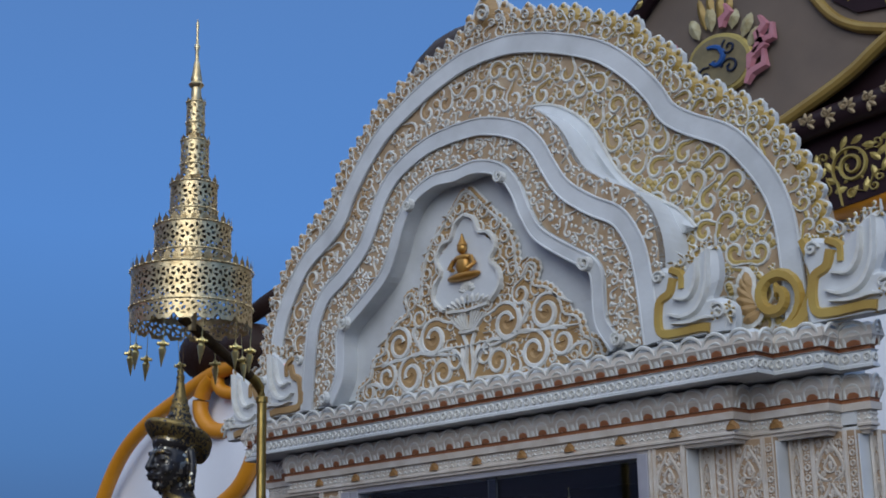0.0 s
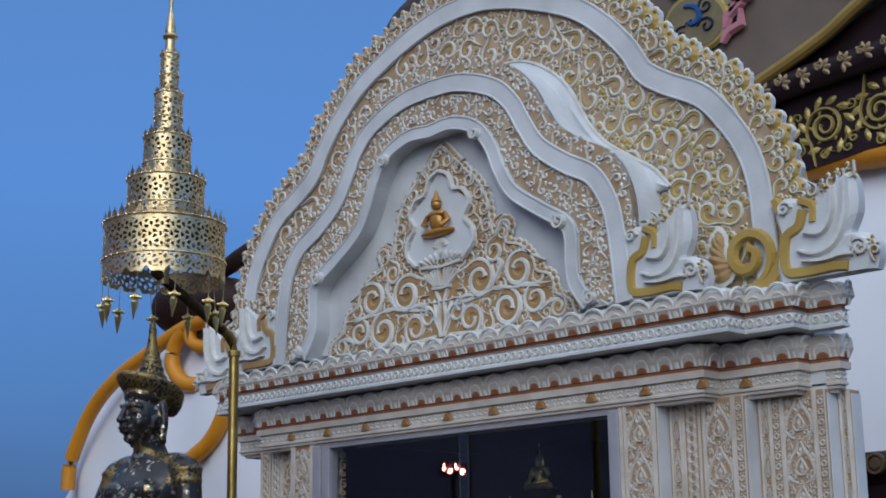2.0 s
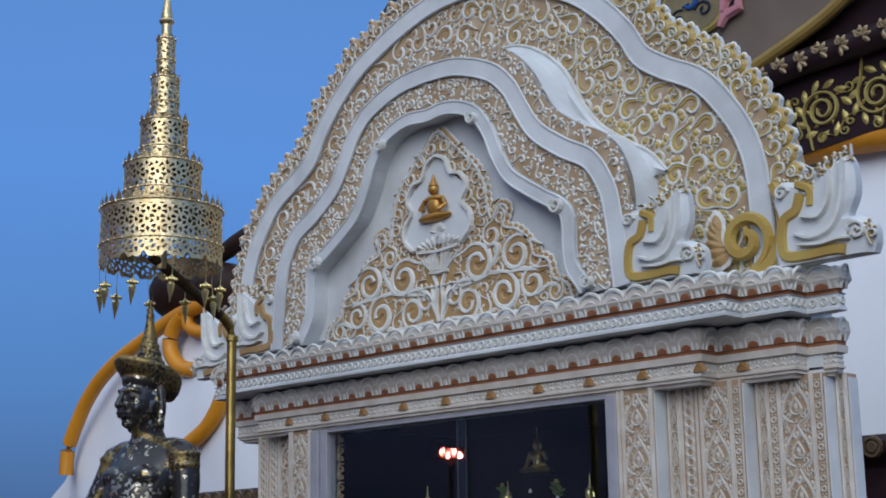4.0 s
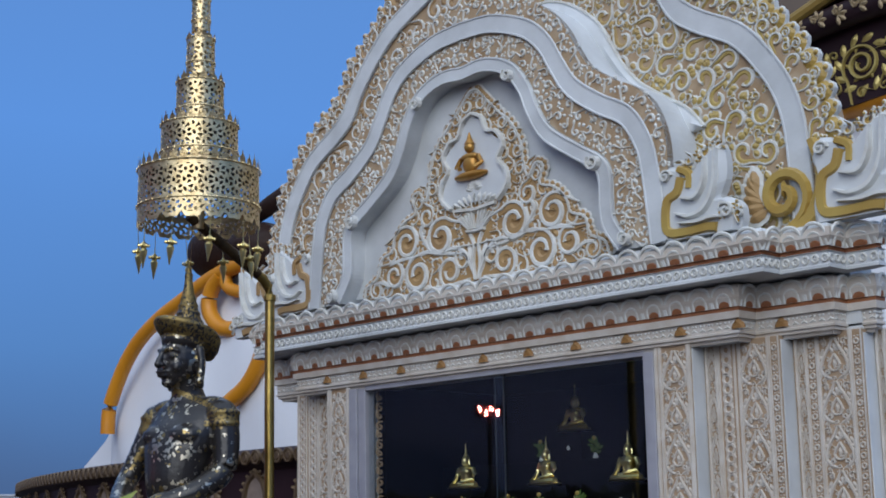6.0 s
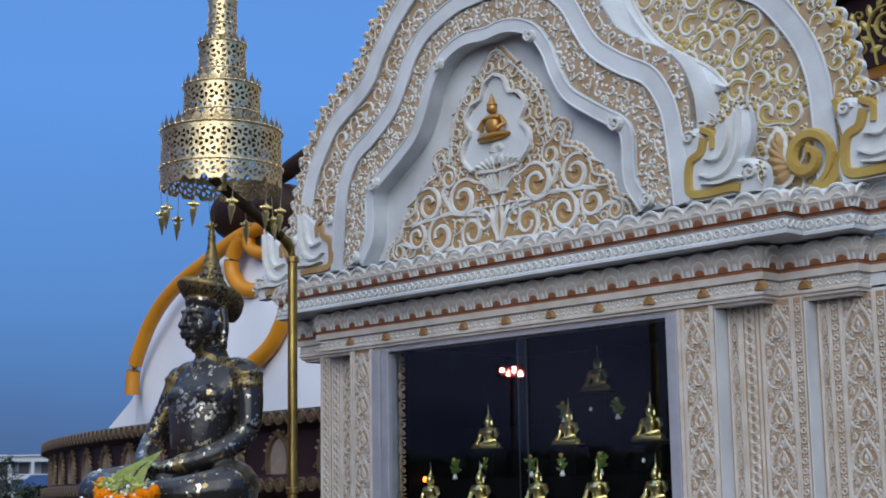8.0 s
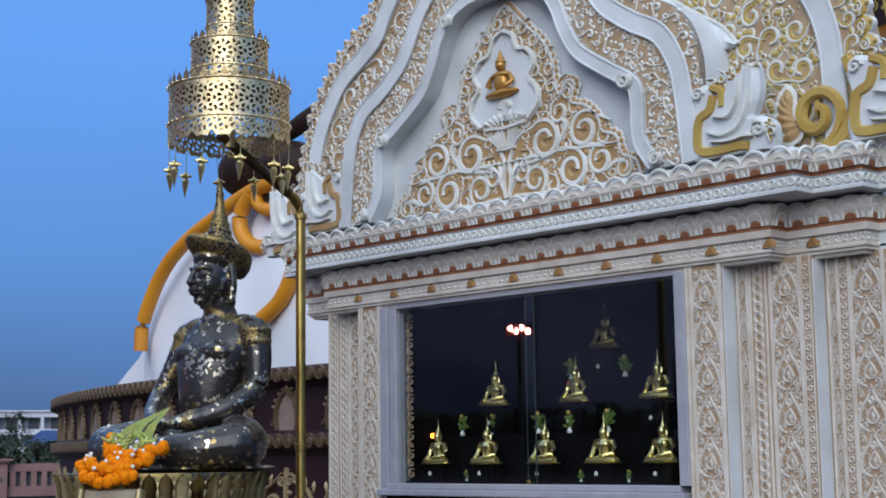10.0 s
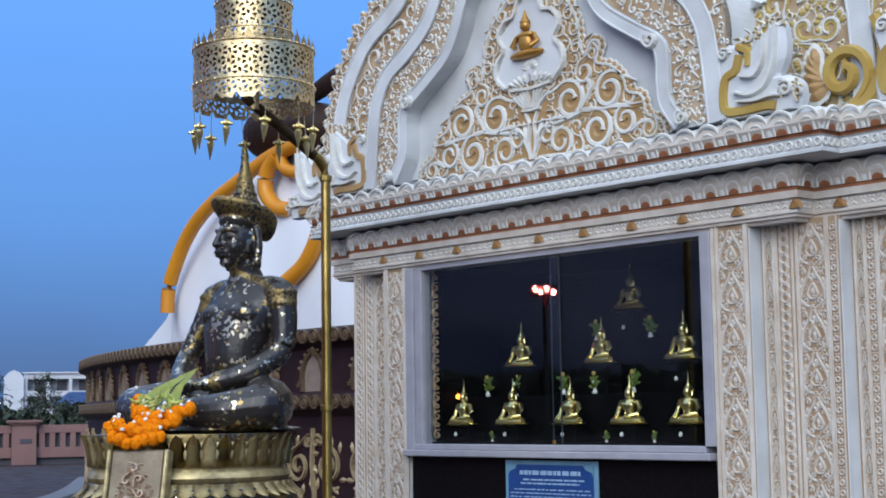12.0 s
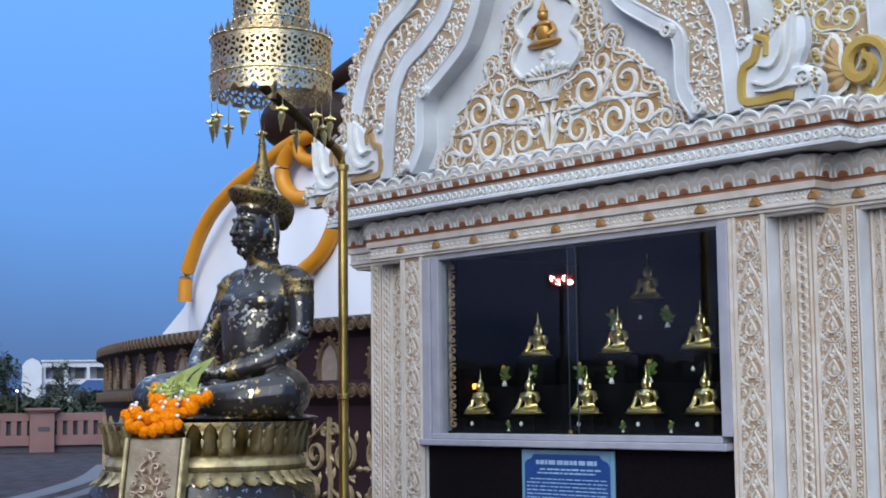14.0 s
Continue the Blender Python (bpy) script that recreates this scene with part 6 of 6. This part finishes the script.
part("panel_face", slab([(-2.12, 5.3), (-2.12, 9.2), (2.6, 9.2), (2.6, 7.3), (1.2, 6.75), (0.45, 6.40), (0.05, 6.16), (-0.55, 5.94), (-1.2, 5.72)], 0.0, 0.25), TAUPE, pan)
bm = bmesh.new()
tube(bm, [(x, -0.02, z) for x, z in spline([(-1.3, 5.70), (-0.57, 5.93), (0.03, 6.15), (0.42, 6.36), (1.2, 6.72), (2.6, 7.25)], 30)], 0.062, 10)
part("gold_edge", bm, GOLDPAINT, pan, "gold painted moulding")
bm = bmesh.new()
tube(bm, [(x, -0.02, z) for x, z in spline([(-0.62, 8.0), (-0.36, 7.25), (-0.12, 6.80), (0.12, 6.58), (0.45, 6.44)], 24)], 0.05, 10)
part("gold_edge", bm, GOLDPAINT, pan, "gold painted moulding")
part("dark_inset", slab([(-0.30, 9.1), (-0.52, 7.9), (-0.26, 7.25), (-0.04, 6.86), (0.18, 6.68), (0.6, 6.62), (2.5, 7.4), (2.5, 9.1)], -0.03, 0.01), MAROON, pan)
R = Relief(71)
for x, z, r, a in ((0.22, 7.02, 0.17, 1.0), (0.5, 6.86, 0.15, 2.4), (0.15, 7.4, 0.16, 0.2), (0.5, 7.25, 0.2, 4.0)):
    R.curl(x, z, r, a, 1, -0.03, 0.3, 0.04, 1.5, 24, tail=0.08)
    for k in range(6):
        b = a + k
        R.leaf(x + r * math.cos(b), z + r * math.sin(b), r * 0.5, r * 0.25, b + 0.7, -0.03, 0.03)
R.make("gilt_scroll", BRIGHTGILT, pan)
bm = bmesh.new()
tube(bm, [(-2.2, -0.06, 7.35), (-1.9, -0.06, 7.60), (-1.2, -0.06, 7.95)], 0.09, 10)
part("dark_rail", bm, MAROON, pan)
R = Relief(72)
for k in range(6):
    R.leaf(-2.1 + 0.13 * k, 7.42 + 0.085 * k, 0.12, 0.06, 0.6 + (k % 2) * 1.4, -0.15, 0.03)
R.make("gilt_leaf_row", BRIGHTGILT, pan)
# painted medallion
med = thing("medallion", "oval medallion in blue and gold with pink ribbon edges", "medallion", pose(-1.24, 4.47, 6.64, 0, 0, 0) @ Matrix.Diagonal((1.3, 1, 1.2, 1)))
bm = bmesh.new()
lathe(bm, [(0.30, -0.02), (0.31, 0.0), (0.29, 0.025), (0.26, 0.03)], 36)
o = part("oval_ring", bm, BRIGHTGILT, med, "gilt oval ring", True)
o.matrix_basis = pose(0, 0, 0, 90, 24, 0) @ Matrix.Diagonal((0.95, 0.78, 1, 1))
bm = bmesh.new()
lathe(bm, [(0.26, 0.0), (0.26, 0.035)], 36)
o = part("oval_face", bm, MEDFACE, med, "dull gold face")
o.matrix_basis = pose(0, 0, 0, 90, 24, 0) @ Matrix.Diagonal((0.95, 0.78, 1, 1))
R = Relief(73)
R.curl(-0.03, 0.03, 0.15, 2.0, -1, -0.04, 0.36, 0.02, 0.7, 16)
R.make("blue_crescent", MEDBLUE, med, "blue painted crescent")
for x, z, r, a, hd in ((-0.12, -0.08, 0.09, 1.0, 1), (0.10, -0.06, 0.09, 3.0, -1), (0.10, 0.10, 0.08, 2.0, 1)):
    R = Relief(75)
    R.curl(x, z, r, a, hd, -0.04, 0.25, 0.015, 1.2, 16)
    R.make("dark_scroll", MEDDARK, med, "dark blue painted scroll")
for x, z, L, a in ((0.25, -0.14, 0.26, 0.9), (0.30, -0.02, 0.22, 0.5), (0.22, -0.24, 0.24, 0.6), (-0.28, 0.14, 0.18, 2.4), (0.05, 0.27, 0.16, 1.0), (0.34, 0.05, 0.18, 1.1)):
    R = Relief(74)
    R.stroke([(x, z), (x + L * 0.4 * math.cos(a + 0.5), z + L * 0.4 * math.sin(a + 0.5)), (x + L * 0.8 * math.cos(a), z + L * 0.8 * math.sin(a)), (x + L * 1.15 * math.cos(a + 0.35), z + L * 1.15 * math.sin(a + 0.35))], [0.05, 0.10, 0.09, 0.03], -0.02, 0.04)
    R.make("pink_ribbon", PINK, med, "pink painted ribbon")
for x, z, L, a in ((0.20, 0.14, 0.2, 1.1), (0.24, 0.05, 0.18, 0.9), (-0.16, 0.24, 0.2, 1.9), (-0.05, 0.27, 0.22, 1.6), (0.12, 0.24, 0.16, 1.3), (-0.24, -0.02, 0.15, 3.0)):
    R = Relief(76)
    R.leaf(x, z, L, 0.10, a, -0.015, 0.035)
    R.make("pale_leaf", PALELEAF, med, "pale cream and gold leaf")
R = Relief(77)
for k in range(4):
    R.leaf(-0.10 + 0.06 * k, 0.30, 0.34 - 0.05 * abs(k - 1), 0.07, 1.75 - 0.12 * k, -0.005, 0.03)
R.make("flame_crest", GOLDPAINT, med, "gold flame crest")
# carved valance under the panel
val = thing("carved_valance", "maroon valance with gilt spirals and a flowered roll moulding", "valance", pose(0, 4.62, 0))
part("board", slab([(-1.6, 4.95), (-1.6, 5.8), (-0.55, 5.98), (0.5, 6.35), (2.5, 7.1), (2.5, 5.1), (0.4, 5.12)], 0.0, 0.2), MAROON, val)
bm = bmesh.new()
tube(bm, [(-1.4, -0.08, 5.70), (-0.58, -0.08, 5.80), (-0.18, -0.08, 5.845), (0.35, -0.08, 5.87), (1.8, -0.08, 5.98)], 0.115, 14)
part("roll_moulding", bm, MAROON, val, "", True)
R = Relief(75)
R.curl(0, 0.02, 0.055, 0.5, 1, 0, 0.4, 0.02, 1.1, 12)
for j in range(5):
    R.leaf(0.02, 0.0, 0.10, 0.045, -0.9 + j * 0.8, 0, 0.02)
FLW = R.mesh("flower")
FLW.materials.append(PALEGILT)
for k in range(14):
    x = -1.2 + 0.2 * k
    piece("flower", FLW, val, pose(x, -0.19, 5.735 + (x + 1.2) * 0.095, 0, 40 * (k % 2) - 10))
for k in range(5):
    R = Relief(78 + k)
    x = -0.61 + 0.52 * k
    z = 5.38 + 0.025 * k
    hd = -1 if k % 2 else 1
    R.curl(x, z, 0.215, 2.4 * hd, hd, 0, 0.17, 0.03, 2.2, 44, tail=0.14)
    for j in range(11):
        b = 0.4 + j * 0.57
        R.leaf(x + 0.19 * math.cos(b), z + 0.19 * math.sin(b), 0.13, 0.06, b + hd * 1.1, 0, 0.02)
        if j % 2:
            R.leaf(x + 0.12 * math.cos(b), z + 0.12 * math.sin(b), 0.06, 0.03, b + hd * 0.9, 0, 0.02)
    for dx, dz, a in ((0.26, 0.15, 4.0), (0.26, -0.15, 1.0), (0.20, -0.22, 2.0), (-0.02, -0.25, 0.5)):
        R.curl(x + dx, z + dz, 0.065, a, -hd, 0, 0.26, 0.02, 1.2, 14, tail=0.06)
    tagged(R.make("gilt_spiral", BRIGHTGILT, val, "bright gilt spiral with leaves"), kind="stuff")

# ---- paving inlay arcs, fence, far houses and trees ----
def inlay(pts, w, label):
    bm = bmesh.new()
    P = spline(pts, 40)
    A = []
    for k in range(len(P)):
        t = P[min(k + 1, 39)] - P[max(k - 1, 0)]
        t = t / np.linalg.norm(t)
        A.append([bm.verts.new((P[k][0] - t[1] * q, P[k][1] + t[0] * q, 0.004)) for q in (-w / 2, w / 2)])
    for p, q in zip(A, A[1:]):
        bm.faces.new((p[0], p[1], q[1], q[0]))
    tagged(part("pavement_inlay", bm, KERB), label, "paving inlay", kind="structure")


inlay([(-12.0, -1.2), (-15.5, 2.6), (-18.94, 5.62), (-20.86, 7.11), (-24.54, 9.72), (-31.0, 13.6)], 0.5, "pale curved band set in the paving")
inlay([(-12.0, 0.1), (-15.0, 3.1), (-18.29, 6.1), (-20.78, 8.0), (-24.0, 10.4)], 0.34, "pale inner curved band set in the paving")

fv = Vector((0.4368, 0.8996, 0))
fo = Vector((EYE[0] - 0.8996 * 55, EYE[1] + 0.4368 * 55, 0))
fm = Matrix.Translation(fo) @ pose(0, 0, 0, 0, 0, 64.1)


def fence_bay(x0, x1):
    f = thing("fence", "pink concrete fence bay with upright slots", "fence", fm @ pose(x0, 0, 0), "fence round the forecourt")
    L = x1 - x0
    part("rail", B((0, L, -0.08, 0.08, 1.10, 1.38), bev=0.01), PINKWALL, f)
    part("rail", B((0, L, -0.08, 0.08, 0.24, 0.60), bev=0.01), PINKWALL, f)
    n = int(L / 0.35)
    for k in range(n):
        a = L / n * k
        part("slat", B((a + 0.08, a + L / n - 0.08, -0.075, 0.075, 0.60, 1.10), bev=0.0), PINKWALL, f)
    # dark board added to hold the shade in the slots and the gap below
    part("backing", B((0, L, 0.10, 0.14, 0.0, 1.1), bev=0.0), FARDARK, f, "added dark board holding the shade behind the slots")


def fence_post(x):
    f = thing("fence_post", "pink concrete fence post with a moulded cap", "post", fm @ pose(x, 0, 0), "fence round the forecourt")
    part("shaft", B((-0.42, 0.42, -0.30, 0.3, 0.0, 1.40), bev=0.01), PINKWALL, f)
    part("cap", B((-0.50, 0.50, -0.38, 0.38, 1.40, 1.47), (-0.60, 0.60, -0.46, 0.46, 1.47, 1.56), bev=0.01), PINKWALL, f)
    part("letterbox_slot", B((-0.14, 0.26, -0.32, -0.29, 0.75, 0.9), bev=0.0), FARDARK, f, "dark recessed slot")


for k in range(-1, 3):
    fence_post(9.0 * k)
    fence_bay(9.0 * k + 0.43, 9.0 * k + 8.57)


def azimuth(deg_x, dist):
    """A place on the ground at a horizontal offset (fraction of the distance) from the fence post's direction."""
    f = Vector((-0.8996, 0.4368, 0))
    return Vector((EYE[0], EYE[1], 0)) + f * dist + fv * (deg_x * dist)


house = thing("school_building", "long white three-storey building with open galleries", "building", Matrix.Translation(azimuth(-0.013, 260)) @ pose(0, 0, 0, 0, 0, 64.1))
bm = bmesh.new()
prof = [(0, 0), (0, 8.6), (0.6, 9.4), (1.6, 9.9), (2.6, 9.4), (3.2, 8.6), (3.2, 0)]
A = [bm.verts.new((x, -1.0, z)) for x, z in prof]
C = [bm.verts.new((x, 8.0, z)) for x, z in prof]
bm.faces.new(A), bm.faces.new(C[::-1])
for i in range(len(prof)):
    j = (i + 1) % len(prof)
    bm.faces.new((A[i], A[j], C[j], C[i]))
part("gable_tower", bm, FARWHITE, house)
part("rear_wall", B((3.2, 26, 2.0, 8, 0, 9.0), bev=0), FARGREY, house, "gallery wall with its shade put in the grey")
for z in (2.6, 5.5, 8.4):
    part("gallery_slab", B((3.2, 26, 0, 2.0, z, z + 0.9), bev=0), FARWHITE, house)
for k in range(7):
    part("column", B((3.3 + 3.6 * k, 3.8 + 3.6 * k, -0.05, 0.4, 0, 9.2), bev=0), FARWHITE, house)
    part("window", B((5.0 + 3.6 * k, 6.6 + 3.6 * k, 1.9, 2.0, 6.4, 8.2), bev=0), FARDARK, house)
    part("window", B((5.0 + 3.6 * k, 6.6 + 3.6 * k, 1.9, 2.0, 3.6, 5.2), bev=0), FARDARK, house)
part("roof", B((3.0, 26.2, -0.4, 8.2, 9.3, 9.55), bev=0), FARWHITE, house)
shed = thing("blue_roof_house", "low house with a blue metal roof", "house", Matrix.Translation(azimuth(0.018, 120)) @ pose(0, 0, 0, 0, 0, 64.1))
part("wall", B((0.3, 8, 0.4, 5, 0, 2.9), bev=0), FARGREY, shed)
bm = bmesh.new()
for p in (((0, 0, 2.75), (8.5, 0, 2.75), (8.5, 2.7, 3.75), (1.2, 2.7, 3.75)), ((0, 5.4, 2.75), (8.5, 5.4, 2.75), (8.5, 2.7, 3.75), (1.2, 2.7, 3.75)), ((0, 0, 2.75), (1.2, 2.7, 3.75), (0, 5.4, 2.75))):
    bm.faces.new([bm.verts.new(q) for q in p])
bmesh.ops.solidify(bm, geom=bm.faces[:], thickness=0.08)
part("roof", bm, BLUEROOF, shed)
for k in range(3):
    part("window", B((1.6 + 2.2 * k, 2.8 + 2.2 * k, 0.36, 0.42, 1.2, 2.4), bev=0), FARDARK, shed)

rt = random.Random(31)


def tree(pos, h, w, label):
    t = thing("tree", label, "tree", Matrix.Translation(pos))
    bm = bmesh.new()
    tube(bm, [(0, 0, 0), (0.1, 0, h * 0.3), (0, 0.1, h * 0.6), (0.1, 0, h * 0.85)], [h * 0.035, h * 0.028, h * 0.018, h * 0.006], 8)
    for k in range(7):
        a = k * 0.9
        z = h * (0.3 + 0.07 * k)
        tube(bm, [(0, 0, z), (w * 0.25 * math.cos(a), w * 0.25 * math.sin(a), z + h * 0.12), (w * 0.42 * math.cos(a), w * 0.42 * math.sin(a), z + h * 0.18)], [h * 0.014, h * 0.009, h * 0.003], 6)
    part("trunk", bm, BARK, t)
    vs, fs = [], []
    for k in range(46):
        a, q, zz = rt.uniform(0, 6.28), rt.random() ** 0.5, rt.uniform(0.28, 1.0)
        rr = w * 0.5 * q * (1.15 - abs(zz - 0.55) * 1.2)
        c = Vector((rr * math.cos(a), rr * math.sin(a), h * zz))
        for j in range(46):
            d = Vector((rt.gauss(0, 1), rt.gauss(0, 1), rt.gauss(0, 0.8))) * w * 0.075
            n1 = Vector((rt.uniform(-1, 1), rt.uniform(-1, 1), rt.uniform(-1, 1))) * w * 0.035
            n2 = Vector((rt.uniform(-1, 1), rt.uniform(-1, 1), rt.uniform(-1, 1))) * w * 0.022
            b = len(vs)
            p = c + d
            vs.extend((p - n1, p + n2, p + n1, p - n2))
            fs.append((b, b + 1, b + 2, b + 3))
    me = bpy.data.meshes.new("crown")
    me.from_pydata(vs, [], fs)
    me.materials.append(FOLIAGE)
    ob = new("crown", me)
    ob.parent = t
    return t


TL = "dark leafy tree beyond the forecourt fence"
for dx, dist, h, w in ((-0.036, 110, 5.2, 4.6), (-0.024, 112, 5.0, 2.6), (0.012, 118, 4.9, 2.3), (0.004, 105, 2.9, 2.4), (0.026, 104, 2.4, 4.0), (0.038, 106, 2.4, 4.0), (-0.048, 105, 6.0, 5.0)):
    tree(azimuth(dx, dist), h, w, TL)


def hedge(name, a, b, h, n, label):
    """A long uneven belt of foliage from a to b."""
    vs, fs = [], []
    d = Vector(b) - Vector(a)
    for k in range(n):
        q = rt.random()
        top = h * (0.72 + 0.28 * noise.noise((q * d.length * 0.12, 0, 0)) + 0.12 * noise.noise((q * d.length * 0.5, 3, 0)))
        p = Vector(a) + d * q + Vector((rt.gauss(0, 0.6), rt.gauss(0, 0.6), rt.random() ** 0.7 * top))
        s = h * 0.09
        n1 = Vector((rt.uniform(-1, 1), rt.uniform(-1, 1), rt.uniform(-1, 1))) * s * 1.6
        n2 = Vector((rt.uniform(-1, 1), rt.uniform(-1, 1), rt.uniform(-1, 1))) * s
        b0 = len(vs)
        vs.extend((p - n1, p + n2, p + n1, p - n2))
        fs.append((b0, b0 + 1, b0 + 2, b0 + 3))
    me = bpy.data.meshes.new(name)
    me.from_pydata(vs, [], fs)
    me.materials.append(FOLIAGE)
    tagged(new(name, me), label, "foliage", kind="stuff")


hedge("hedge", azimuth(-0.09, 90), azimuth(0.12, 90), 2.5, 9000, "dark hedge of shrubs beyond the fence")
hedge("tree_belt", Vector((-130, -40, 0)), Vector((30, -110, 0)), 5.5, 14000, "dark belt of trees across the road, mirrored in the glass")

# lamps that the window mirrors, and a far street lamp
def lamp_box(name, at, w, h, mat, label, cells, turn=-38):
    t = thing(name, label, "lamp", Matrix.Translation(at) @ pose(0, 0, 0, 0, 0, turn))
    part("housing", B((-w * 0.6, w * 0.6, -0.03, 0.05, -h * 0.6, h * 0.6), bev=0.01), FARDARK, t)
    for k in range(cells):
        x = -w / 2 + w * (k + 0.5) / cells
        bm = bmesh.new()
        blob(bm, (x, 0.07, h * 0.2 * (-1) ** k), (w / cells * 0.42, 0.03, h * 0.33), 10, 6)
        part("lamp_cell", bm, mat, t, "glowing lamp cell")
    bm = bmesh.new()
    tube(bm, [(0, 0, -at[2]), (0, 0, -h * 0.6)], 0.06, 8)
    part("post", bm, BARK, t)


lamp_box("led_sign", Vector((-21.07, -21.28, 4.70)), 0.62, 0.26, LEDRED, "small glowing red sign on a post, mirrored in the glass", 4)
lamp_box("street_lamp", azimuth(-0.0158, 88) + Vector((0, 0, 2.5)), 0.13, 0.14, LAMPWHITE, "small white lamp among the trees", 1, -116)
